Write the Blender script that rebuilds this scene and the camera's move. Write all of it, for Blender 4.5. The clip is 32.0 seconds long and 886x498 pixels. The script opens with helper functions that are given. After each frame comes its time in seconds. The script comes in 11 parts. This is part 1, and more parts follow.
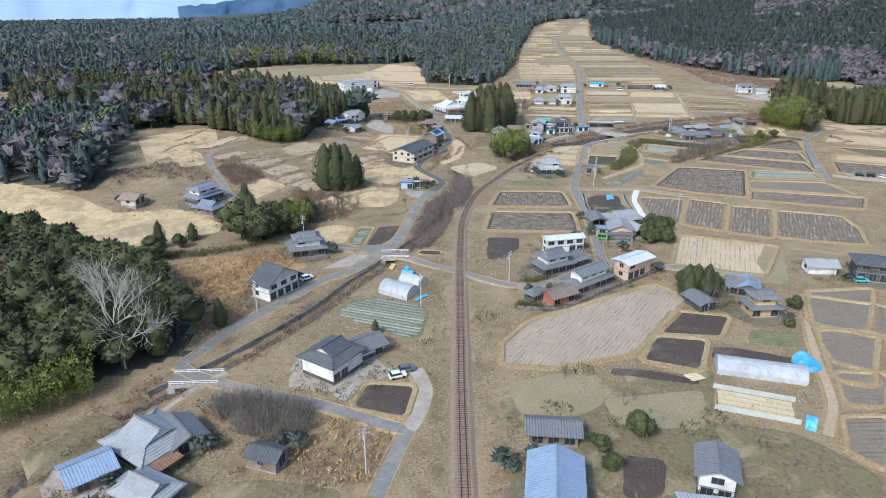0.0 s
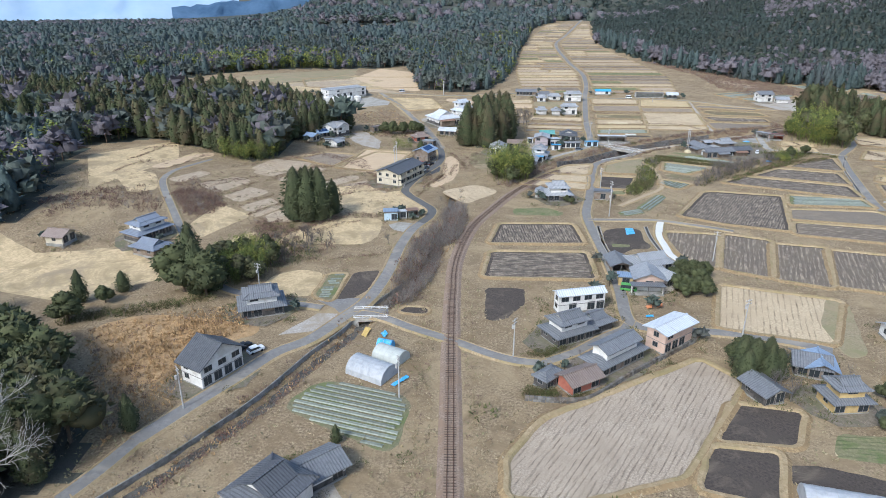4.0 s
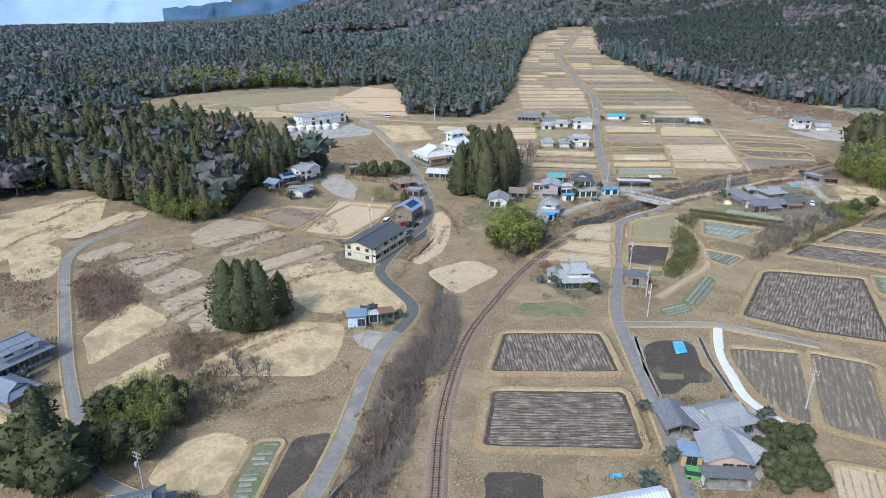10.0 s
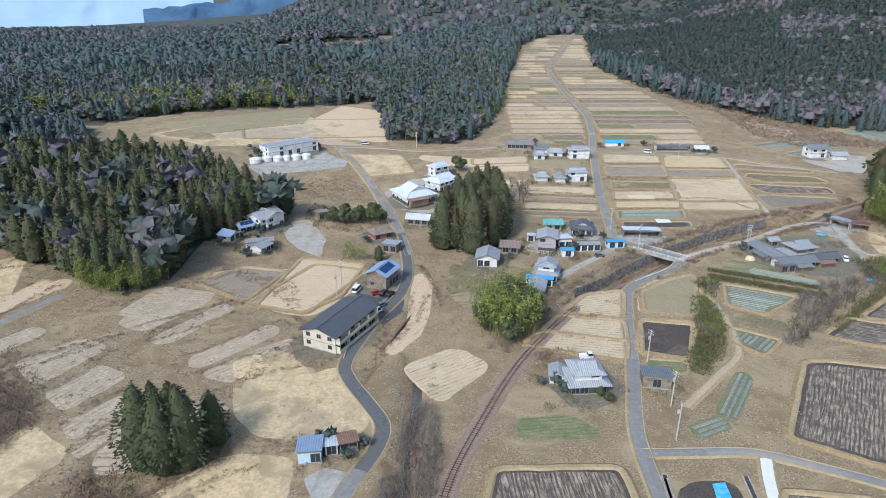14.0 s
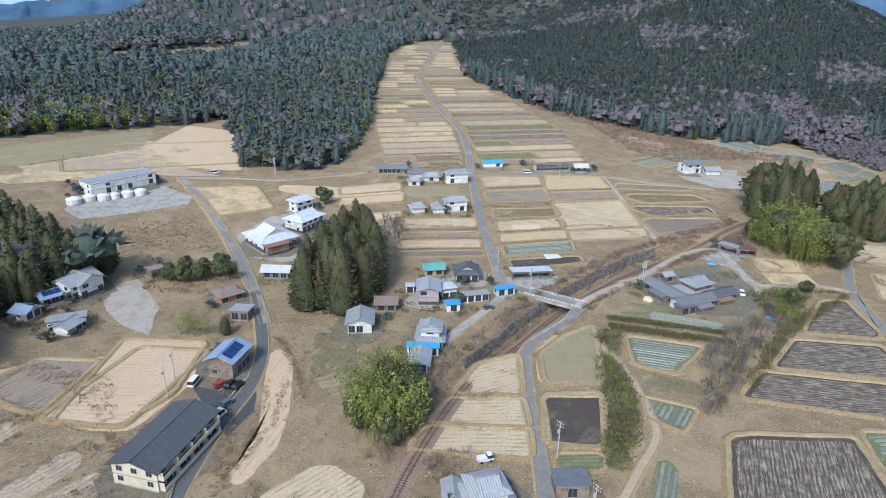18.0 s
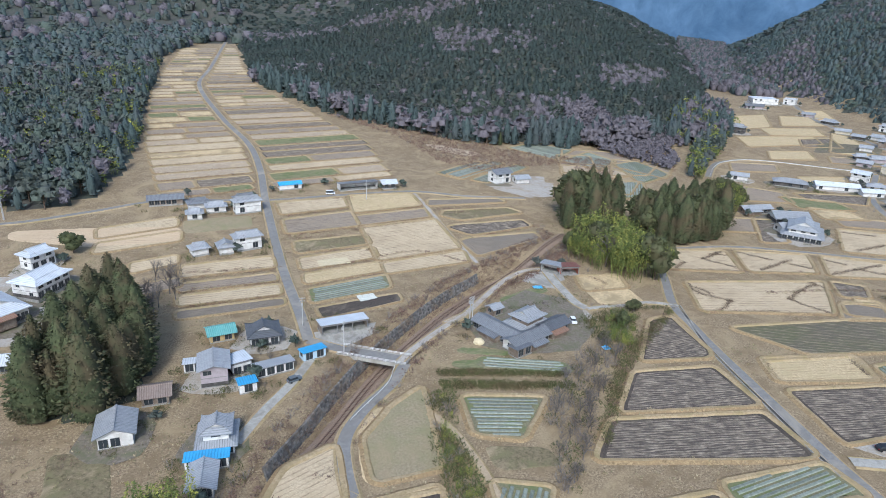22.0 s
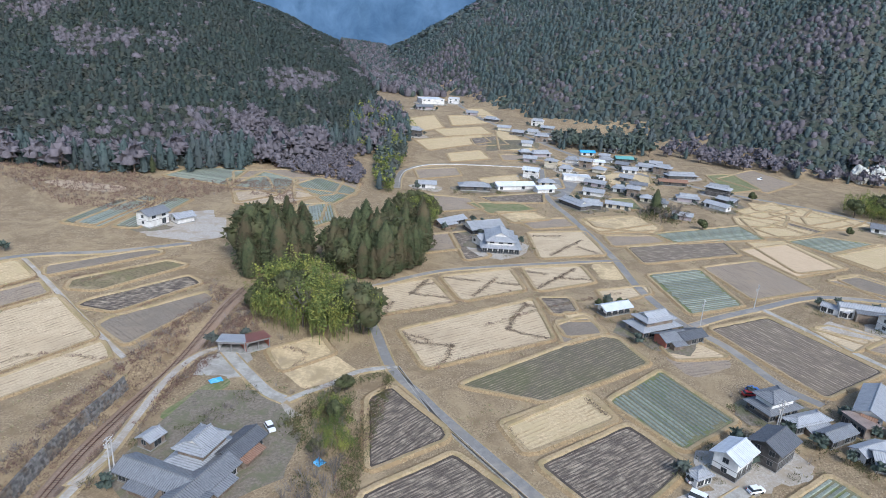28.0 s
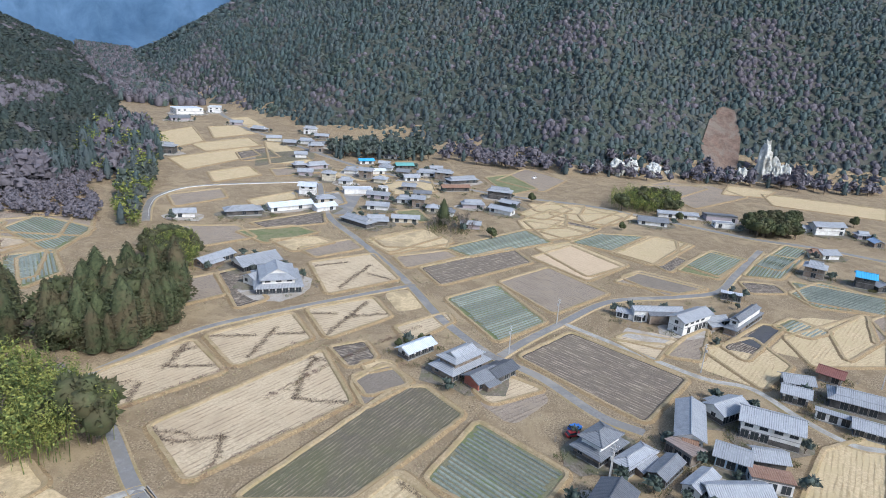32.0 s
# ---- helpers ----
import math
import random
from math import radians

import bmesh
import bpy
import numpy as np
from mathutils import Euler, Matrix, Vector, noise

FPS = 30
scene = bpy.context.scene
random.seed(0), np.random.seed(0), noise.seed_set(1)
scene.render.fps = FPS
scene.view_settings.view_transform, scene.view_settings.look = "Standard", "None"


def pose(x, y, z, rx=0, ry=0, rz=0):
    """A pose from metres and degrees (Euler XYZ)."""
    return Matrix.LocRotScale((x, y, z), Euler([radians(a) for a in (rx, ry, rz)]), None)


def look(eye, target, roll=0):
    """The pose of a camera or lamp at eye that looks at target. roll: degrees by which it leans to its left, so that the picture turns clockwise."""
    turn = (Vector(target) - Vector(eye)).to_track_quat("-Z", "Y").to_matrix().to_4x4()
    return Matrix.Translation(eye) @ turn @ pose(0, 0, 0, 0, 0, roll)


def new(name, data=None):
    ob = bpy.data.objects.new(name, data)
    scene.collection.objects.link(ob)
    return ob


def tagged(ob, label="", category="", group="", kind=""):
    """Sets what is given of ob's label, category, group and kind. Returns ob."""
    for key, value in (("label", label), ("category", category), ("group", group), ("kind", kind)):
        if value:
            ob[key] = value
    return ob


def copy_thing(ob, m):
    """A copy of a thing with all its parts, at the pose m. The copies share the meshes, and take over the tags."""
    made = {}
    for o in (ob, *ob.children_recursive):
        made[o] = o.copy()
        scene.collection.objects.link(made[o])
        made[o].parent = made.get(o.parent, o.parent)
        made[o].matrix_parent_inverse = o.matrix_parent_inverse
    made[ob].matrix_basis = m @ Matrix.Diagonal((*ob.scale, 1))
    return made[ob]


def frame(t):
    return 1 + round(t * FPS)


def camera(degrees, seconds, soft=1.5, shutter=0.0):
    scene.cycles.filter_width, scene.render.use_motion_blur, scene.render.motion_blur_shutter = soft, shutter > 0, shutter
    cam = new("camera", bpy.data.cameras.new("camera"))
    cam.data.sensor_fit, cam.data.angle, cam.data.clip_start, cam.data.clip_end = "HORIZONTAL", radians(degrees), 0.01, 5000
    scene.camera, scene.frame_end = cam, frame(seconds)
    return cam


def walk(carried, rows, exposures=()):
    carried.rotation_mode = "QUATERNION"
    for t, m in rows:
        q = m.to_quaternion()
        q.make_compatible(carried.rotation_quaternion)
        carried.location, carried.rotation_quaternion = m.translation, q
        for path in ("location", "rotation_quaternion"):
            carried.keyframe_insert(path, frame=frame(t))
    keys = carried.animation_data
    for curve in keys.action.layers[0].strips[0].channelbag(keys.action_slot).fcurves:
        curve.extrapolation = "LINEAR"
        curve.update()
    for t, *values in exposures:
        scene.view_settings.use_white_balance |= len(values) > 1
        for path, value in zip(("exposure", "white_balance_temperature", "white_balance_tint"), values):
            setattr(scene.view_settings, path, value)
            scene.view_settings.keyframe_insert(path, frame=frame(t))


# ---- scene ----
cam = camera(68.6, 32.0, soft=0.9)
METRES, EYE, TILT, LEAN, TURN = 315.0, 74.5, 0.0, 0.0, 0.0
ROWS = [
    (0.0, 0.0, 0.0, 0.0, 0.04, -21.85, -0.1),
    (0.5, 0.0008, 0.0152, -0.0009, 0.0, -21.83, -0.12),
    (1.0, 0.0016, 0.0308, -0.0014, -0.02, -21.81, -0.13),
    (1.5, 0.0025, 0.0468, -0.002, -0.05, -21.79, -0.14),
    (2.0, 0.0034, 0.063, -0.0026, -0.08, -21.78, -0.15),
    (2.5, 0.0041, 0.0794, -0.0034, -0.11, -21.77, -0.18),
    (3.0, 0.0051, 0.0957, -0.0041, -0.13, -21.75, -0.21),
    (3.5, 0.0061, 0.1121, -0.0051, -0.16, -21.74, -0.24),
    (5.5, 0.0102, 0.1779, -0.0051, -0.27, -21.71, -0.25),
    (6.0, 0.0111, 0.1946, -0.0038, -0.3, -21.72, -0.25),
    (6.5, 0.0121, 0.2114, -0.0022, -0.31, -21.74, -0.26),
    (7.0, 0.013, 0.2282, 0.0004, -0.34, -21.76, -0.24),
    (7.5, 0.0139, 0.245, 0.0031, -0.38, -21.78, -0.22),
    (8.0, 0.0149, 0.2617, 0.0059, -0.4, -21.78, -0.21),
    (8.5, 0.0157, 0.2784, 0.0089, -0.43, -21.79, -0.2),
    (9.0, 0.0167, 0.2952, 0.0116, -0.45, -21.8, -0.17),
    (9.5, 0.0177, 0.3117, 0.014, -0.47, -21.79, -0.14),
    (10.0, 0.0188, 0.3281, 0.0168, -0.5, -21.8, -0.14),
    (10.5, 0.0197, 0.3444, 0.0199, -0.54, -21.82, -0.15),
    (11.0, 0.0206, 0.3607, 0.0228, -0.57, -21.82, -0.15),
    (11.5, 0.0218, 0.3771, 0.0258, -0.58, -21.81, -0.13),
    (12.0, 0.0227, 0.3936, 0.0287, -0.6, -21.81, -0.13),
    (12.5, 0.0238, 0.41, 0.0319, -0.62, -21.8, -0.15),
    (13.0, 0.0247, 0.4265, 0.0349, -0.64, -21.79, -0.16),
    (13.5, 0.0258, 0.4428, 0.0387, -0.86, -21.83, -0.19),
    (15.5, 0.0331, 0.5048, 0.0495, -5.89, -21.73, -0.64),
    (16.0, 0.0355, 0.5204, 0.0525, -7.2, -21.69, -0.77),
    (16.5, 0.0382, 0.5355, 0.0538, -8.52, -21.63, -0.9),
    (17.0, 0.0412, 0.55, 0.0533, -9.89, -21.59, -1.01),
    (17.5, 0.0446, 0.5646, 0.0523, -11.27, -21.56, -1.12),
    (18.0, 0.0482, 0.5793, 0.0514, -12.65, -21.53, -1.25),
    (18.5, 0.0524, 0.594, 0.0508, -14.06, -21.49, -1.37),
    (19.0, 0.057, 0.6084, 0.0506, -15.84, -21.45, -1.51),
    (19.5, 0.0626, 0.6228, 0.05, -17.94, -21.38, -1.66),
    (20.0, 0.0681, 0.6371, 0.0499, -20.39, -21.31, -1.85),
    (20.5, 0.0741, 0.6505, 0.0506, -22.87, -21.27, -2.01),
    (21.0, 0.0809, 0.6644, 0.0493, -25.23, -21.11, -2.17),
    (21.5, 0.0881, 0.6772, 0.049, -27.48, -21.01, -2.29),
    (22.0, 0.0959, 0.6902, 0.0485, -29.71, -20.89, -2.44),
    (22.5, 0.1041, 0.7024, 0.0484, -32.0, -20.8, -2.54),
    (23.0, 0.113, 0.7148, 0.0478, -34.5, -20.68, -2.71),
    (23.5, 0.1223, 0.7258, 0.0472, -37.06, -20.52, -2.8),
    (24.0, 0.1319, 0.7375, 0.0464, -39.74, -20.38, -2.96),
    (24.5, 0.1421, 0.7482, 0.0459, -42.31, -20.26, -3.1),
    (25.0, 0.1522, 0.7583, 0.0458, -44.88, -20.14, -3.19),
    (25.5, 0.1636, 0.7676, 0.0448, -47.4, -19.94, -3.27),
    (26.0, 0.1752, 0.7764, 0.0443, -49.8, -19.79, -3.33),
    (26.5, 0.186, 0.7854, 0.0441, -52.0, -19.66, -3.42),
    (28.5, 0.2354, 0.8171, 0.0419, -59.22, -19.14, -3.62),
    (29.0, 0.2486, 0.8236, 0.0415, -61.57, -18.97, -3.67),
    (29.5, 0.2614, 0.8298, 0.0416, -64.09, -18.79, -3.74),
    (30.0, 0.2745, 0.8352, 0.0412, -66.8, -18.59, -3.78),
    (30.5, 0.2881, 0.8404, 0.0406, -69.53, -18.38, -3.85),
    (31.0, 0.3015, 0.845, 0.0408, -72.17, -18.19, -3.88),
    (31.5, 0.3153, 0.8491, 0.0406, -74.56, -18.01, -3.91),
    (32.0, 0.3296, 0.8515, 0.0405, -76.7, -17.83, -3.87),
]
walk(cam, [(t, pose(0, 0, EYE, TILT, LEAN, TURN) @ pose(METRES * x, METRES * y, METRES * z, 90 + pitch, roll, yaw)) for t, x, y, z, yaw, pitch, roll in ROWS], [(0, 0.56, 5700, 7), (12, 0.53, 5600, 7), (18, 0.5, 5550, 7), (24, 0.46, 5550, 8), (28, 0.5, 5580, 9), (32, 0.55, 5650, 9)])

# ---- sky and sun: a bright, thinly clouded winter day ----
world = bpy.data.worlds.new("sky")
scene.world = world
world.use_nodes = True
wn = world.node_tree.nodes
sky = wn.new("ShaderNodeTexSky")
sky.sky_type = 'NISHITA'
sky.sun_disc = False
sky.sun_elevation, sky.sun_rotation = radians(42), radians(215)
sky.air_density, sky.dust_density, sky.ozone_density = 1.0, 2.5, 1.0
wn["Background"].inputs["Strength"].default_value = 0.15
world.node_tree.links.new(sky.outputs["Color"], wn["Background"].inputs["Color"])
sun = new("sun", bpy.data.lights.new("sun", "SUN"))
sun.data.energy, sun.data.angle, sun.data.color = 2.0, radians(10), (1.0, 0.95, 0.88)
sun.matrix_world = look((0, 0, 0), (-math.sin(radians(215)) * math.cos(radians(42)), -math.cos(radians(215)) * math.cos(radians(42)), -math.sin(radians(42))))

# ---- materials ----
def surface(name, low, high, size=1.0, patch=None, patch_size=20.0, rough=0.9, bump=0.3, rows=0.0, row_colour=None, row_sharp=0.5, metal=0.0, per=None, spread=0.25, detail=6.0, blotch=None, blotch_size=40.0, crisp=0.2, row_wave=0.3, row_axis="Y", soft=0.08):
    """A procedural surface: fine grain between two colours, broad patches of a third, rows (metres apart, across local y), and spread by object or island."""
    m = bpy.data.materials.new(name)
    m.use_nodes = True
    n, link = m.node_tree.nodes, m.node_tree.links.new
    b = n["Principled BSDF"]
    b.inputs["Roughness"].default_value, b.inputs["Metallic"].default_value = rough, metal
    b.inputs["Specular IOR Level"].default_value = 0.25
    co = n.new("ShaderNodeTexCoord").outputs["Object"]

    def noisy(scale, det, distort=0.0):
        t = n.new("ShaderNodeTexNoise")
        t.inputs["Scale"].default_value, t.inputs["Detail"].default_value, t.inputs["Distortion"].default_value = scale, det, distort
        t.inputs["Roughness"].default_value = 0.68
        link(co, t.inputs["Vector"])
        return t.outputs["Fac"]

    def ramp(value, a, z):
        r = n.new("ShaderNodeMapRange")
        r.inputs["From Min"].default_value, r.inputs["From Max"].default_value = a, z
        link(value, r.inputs["Value"])
        return r.outputs["Result"]

    def mixed(fac, a, z, mode="MIX"):
        x = n.new("ShaderNodeMix")
        x.data_type, x.blend_type = "RGBA", mode
        if fac is None:
            x.inputs[0].default_value = 1.0
        else:
            link(fac, x.inputs[0])
        for slot, v in ((6, a), (7, z)):
            if isinstance(v, tuple):
                x.inputs[slot].default_value = (*v, 1)
            else:
                link(v, x.inputs[slot])
        return x.outputs[2]

    grain = noisy(1 / size, detail, 0.3)
    colour = mixed(ramp(grain, 0.5 - crisp, 0.5 + crisp), low, high)
    height = grain
    if patch:
        colour = mixed(ramp(noisy(1 / patch_size, 5.0, 0.6), 0.54 - soft, 0.54 + soft), colour, patch)
    if blotch:
        colour = mixed(ramp(noisy(1 / blotch_size, 7.0, 1.2), 0.58 - soft, 0.58 + soft), colour, blotch)
    if rows:
        w = n.new("ShaderNodeTexWave")
        w.wave_type, w.bands_direction = "BANDS", row_axis
        w.inputs["Scale"].default_value = 2 * math.pi / (20 * rows)
        w.inputs["Distortion"].default_value, w.inputs["Detail"].default_value, w.inputs["Detail Scale"].default_value = 0.9, 3.0, 1.8
        link(co, w.inputs["Vector"])
        stretch = n.new("ShaderNodeMapping")
        stretch.inputs["Scale"].default_value = (0.16 / rows, 1.9 / rows, 1) if row_axis == "Y" else (1.9 / rows, 0.16 / rows, 1)
        link(co, stretch.inputs["Vector"])
        streak = n.new("ShaderNodeTexNoise")
        streak.inputs["Scale"].default_value, streak.inputs["Detail"].default_value, streak.inputs["Roughness"].default_value = 1.0, 7.0, 0.7
        link(stretch.outputs["Vector"], streak.inputs["Vector"])
        both = n.new("ShaderNodeMath")
        both.operation = "MULTIPLY_ADD"
        both.inputs[1].default_value = row_wave
        link(w.outputs["Fac"], both.inputs[0])
        link(ramp(streak.outputs["Fac"], 0.28, 0.78), both.inputs[2])
        band = ramp(both.outputs[0], row_sharp - 0.13, row_sharp + 0.13)
        if row_colour:
            broken = n.new("ShaderNodeMath")
            broken.operation = "MULTIPLY"
            link(band, broken.inputs[0])
            link(ramp(noisy(0.35, 9.0), 0.34, 0.62), broken.inputs[1])
            colour = mixed(broken.outputs[0], colour, row_colour)
        add = n.new("ShaderNodeMath")
        add.operation = "ADD"
        link(band, add.inputs[0])
        link(grain, add.inputs[1])
        height = add.outputs[0]
    if per:
        src = n.new("ShaderNodeObjectInfo").outputs["Random"] if per == "object" else n.new("ShaderNodeNewGeometry").outputs["Random Per Island"]
        hsv = n.new("ShaderNodeHueSaturation")
        r = n.new("ShaderNodeMapRange")
        r.inputs["To Min"].default_value, r.inputs["To Max"].default_value = 1 - spread, 1 + spread
        link(src, r.inputs["Value"])
        link(r.outputs["Result"], hsv.inputs["Value"])
        link(colour, hsv.inputs["Color"])
        colour = hsv.outputs["Color"]
    link(colour, b.inputs["Base Color"])
    if bump:
        bp = n.new("ShaderNodeBump")
        bp.inputs["Strength"].default_value, bp.inputs["Distance"].default_value = bump, 0.3 * size
        link(height, bp.inputs["Height"])
        link(bp.outputs["Normal"], b.inputs["Normal"])
    return m


GRASS = surface("dry_grass", (0.124, 0.0895, 0.0522), (0.408, 0.315, 0.193), 0.5, (0.209, 0.151, 0.0856), 5, bump=0.9, detail=15, blotch=(0.355, 0.273, 0.159), blotch_size=19, crisp=0.15, soft=0.1)
BUND = surface("bund_grass", (0.238, 0.174, 0.0936), (0.495, 0.386, 0.23), 0.7, (0.343, 0.256, 0.14), 5, bump=0.8, detail=11, blotch=(0.26, 0.21, 0.0972), blotch_size=11, crisp=0.18, soft=0.12)
BANK = surface("bank_growth_ground", (0.16, 0.112, 0.0589), (0.42, 0.305, 0.164), 0.6, (0.27, 0.19, 0.0994), 4, bump=1.0, detail=12, crisp=0.16)
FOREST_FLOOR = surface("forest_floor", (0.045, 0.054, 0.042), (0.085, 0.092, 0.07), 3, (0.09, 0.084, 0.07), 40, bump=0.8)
ASPHALT = surface("asphalt", (0.17, 0.164, 0.154), (0.27, 0.258, 0.238), 0.9, (0.21, 0.197, 0.176), 6, bump=0.1, blotch=(0.32, 0.29, 0.24), blotch_size=17)
ASPHALT_MID = surface("fresh_asphalt", (0.085, 0.085, 0.084), (0.15, 0.148, 0.143), 0.9, (0.12, 0.116, 0.108), 6, bump=0.1)
CONCRETE = surface("concrete", (0.3, 0.285, 0.25), (0.44, 0.42, 0.37), 0.8, (0.27, 0.25, 0.21), 4, bump=0.1)
WHITE_CONCRETE = surface("fresh_concrete", (0.6, 0.59, 0.56), (0.7, 0.69, 0.66), 1.5, bump=0.05)
GRAVEL = surface("gravel", (0.28, 0.25, 0.21), (0.5, 0.46, 0.4), 0.5, (0.33, 0.28, 0.21), 5, bump=0.4)
TRACK = surface("trodden_earth", (0.32, 0.245, 0.155), (0.52, 0.41, 0.27), 0.6, (0.4, 0.31, 0.2), 5, bump=0.4)
BALLAST = surface("ballast", (0.15, 0.108, 0.078), (0.36, 0.275, 0.205), 0.35, (0.25, 0.175, 0.12), 6, bump=0.6)
WATER_BED = surface("stream_bed", (0.05, 0.05, 0.045), (0.16, 0.15, 0.13), 0.8, rough=0.35, bump=0.4)
SOIL = {
    "dark": surface("tilled_soil", (0.05, 0.04, 0.033), (0.17, 0.138, 0.108), 0.4, (0.12, 0.098, 0.077), 6, row_wave=0.17, rows=0.85, row_colour=(0.47, 0.39, 0.285), row_sharp=0.54, bump=0.8, detail=12, blotch=(0.085, 0.068, 0.054), blotch_size=13, soft=0.12),
    "grey": surface("grey_stubble", (0.13, 0.108, 0.085), (0.31, 0.262, 0.2), 0.5, (0.21, 0.175, 0.132), 9, rows=1.2, row_colour=(0.13, 0.105, 0.08), row_sharp=0.82, bump=0.7, detail=12, blotch=(0.28, 0.228, 0.165), blotch_size=16, soft=0.12),
    "dull": surface("dull_grass", (0.2, 0.165, 0.098), (0.38, 0.315, 0.2), 0.6, (0.24, 0.225, 0.115), 9, bump=0.6, detail=12, blotch=(0.34, 0.26, 0.16), blotch_size=14, soft=0.14),
    "peach": surface("peach_stubble", (0.418, 0.308, 0.189), (0.66, 0.508, 0.336), 0.7, (0.506, 0.38, 0.242), 14, rows=1.5, row_colour=(0.374, 0.275, 0.171), row_sharp=1.1, row_wave=0.6, bump=0.5, detail=11, blotch=(0.572, 0.44, 0.281), blotch_size=18, soft=0.14),
    "olive": surface("greening_soil", (0.075, 0.064, 0.046), (0.21, 0.178, 0.124), 0.4, (0.145, 0.13, 0.075), 20, row_wave=0.4, rows=0.9, row_colour=(0.34, 0.285, 0.19), row_sharp=0.78, bump=0.8, detail=12, blotch=(0.125, 0.125, 0.062), blotch_size=26, soft=0.12),
    "soil": surface("bare_dark_soil", (0.04, 0.033, 0.028), (0.115, 0.093, 0.075), 0.5, (0.085, 0.07, 0.056), 5, bump=0.9, detail=12, blotch=(0.16, 0.13, 0.095), blotch_size=9),
    "furrow": surface("furrowed_stubble", (0.095, 0.075, 0.058), (0.24, 0.195, 0.145), 0.4, (0.19, 0.155, 0.112), 8, rows=1.3, row_colour=(0.48, 0.395, 0.285), row_sharp=0.64, row_wave=0.18, bump=0.8, detail=12),
    "stubble": surface("stubble", (0.17, 0.132, 0.098), (0.42, 0.345, 0.255), 0.55, (0.32, 0.255, 0.18), 7, rows=1.4, row_colour=(0.15, 0.118, 0.088), row_sharp=0.78, bump=0.7, detail=12, blotch=(0.25, 0.2, 0.145), blotch_size=18),
    "straw": surface("straw", (0.374, 0.288, 0.18), (0.682, 0.556, 0.366), 0.6, (0.495, 0.387, 0.246), 12, rows=1.35, row_colour=(0.22, 0.165, 0.103), row_sharp=1.16, row_wave=0.75, bump=0.5, detail=11, blotch=(0.418, 0.325, 0.209), blotch_size=20, soft=0.12),
    "yellow": surface("yellow_stubble", (0.385, 0.292, 0.16), (0.66, 0.522, 0.314), 0.8, (0.495, 0.391, 0.22), 10, rows=1.2, row_colour=(0.374, 0.275, 0.143), row_sharp=0.75, bump=0.5, detail=10),
    "grass": surface("winter_meadow", (0.396, 0.297, 0.162), (0.682, 0.533, 0.314), 1.0, (0.363, 0.281, 0.157), 9, bump=0.5, detail=11, blotch=(0.33, 0.259, 0.162), blotch_size=16),
    "fallow": surface("fallow_strip", (0.229, 0.174, 0.119), (0.618, 0.507, 0.355), 0.7, (0.389, 0.303, 0.205), 5, rows=1.3, row_colour=(0.286, 0.217, 0.155), row_sharp=0.8, bump=0.7, detail=12, blotch=(0.481, 0.378, 0.244), blotch_size=10),
    "reedbed": surface("orange_reed_ground", (0.25, 0.155, 0.07), (0.56, 0.385, 0.2), 0.8, (0.36, 0.24, 0.12), 7, bump=0.9, detail=12, blotch=(0.28, 0.2, 0.12), blotch_size=14),
    "speckled": surface("speckled_stubble", (0.22, 0.175, 0.128), (0.58, 0.485, 0.365), 0.35, (0.44, 0.36, 0.265), 9, rows=0.95, row_colour=(0.2, 0.158, 0.115), row_sharp=0.82, row_wave=0.35, bump=0.8, detail=13, blotch=(0.34, 0.275, 0.2), blotch_size=17, crisp=0.15, soft=0.15),
    "rough": surface("rough_grass", (0.09, 0.073, 0.04), (0.27, 0.22, 0.128), 0.9, (0.19, 0.17, 0.085), 6, bump=0.9, detail=12, blotch=(0.38, 0.3, 0.19), blotch_size=13),
    "green": surface("green_plot", (0.15, 0.15, 0.075), (0.3, 0.27, 0.15), 0.7, (0.15, 0.175, 0.07), 4, rows=1.1, row_colour=(0.11, 0.14, 0.055), row_sharp=0.7, bump=0.5, detail=10),
    "mulch": surface("plot_soil", (0.12, 0.115, 0.066), (0.27, 0.24, 0.145), 0.6, (0.15, 0.175, 0.07), 6, bump=0.5, detail=10),
}
FILM = surface("plastic_film", (0.13, 0.145, 0.113), (0.26, 0.28, 0.228), 0.8, rough=0.45, bump=0.2, per="island", spread=0.25)
RAIL_STEEL = surface("rail_steel", (0.07, 0.035, 0.022), (0.14, 0.075, 0.05), 0.4, rough=0.5, metal=0.3, bump=0.0)
SLEEPER = surface("sleeper", (0.09, 0.062, 0.045), (0.22, 0.17, 0.13), 0.5, per="island", spread=0.3)
STONE = surface("stone", (0.1, 0.1, 0.1), (0.24, 0.235, 0.22), 0.6, (0.13, 0.13, 0.1), 3, bump=0.4, per="object")

# ---- ground: plan and heights ----
def ss(a, b, v):
    t = np.clip((v - a) / (b - a), 0, 1)
    return t * t * (3 - 2 * t)


def poly_dist(x, y, pts):
    """Distance of points to a polyline."""
    best = np.full(np.shape(x), 1e9)
    for (ax, ay), (bx, by) in zip(pts, pts[1:]):
        dx, dy = bx - ax, by - ay
        t = np.clip(((x - ax) * dx + (y - ay) * dy) / (dx * dx + dy * dy + 1e-9), 0, 1)
        best = np.minimum(best, np.hypot(x - ax - t * dx, y - ay - t * dy))
    return best


def inside(x, y, pts):
    """Whether points lie in a closed polygon."""
    res = np.zeros(np.shape(x), bool)
    for (ax, ay), (bx, by) in zip(pts, pts[1:] + pts[:1]):
        if ay != by:
            res ^= ((ay > y) != (by > y)) & (x < (bx - ax) * (y - ay) / (by - ay) + ax)
    return res


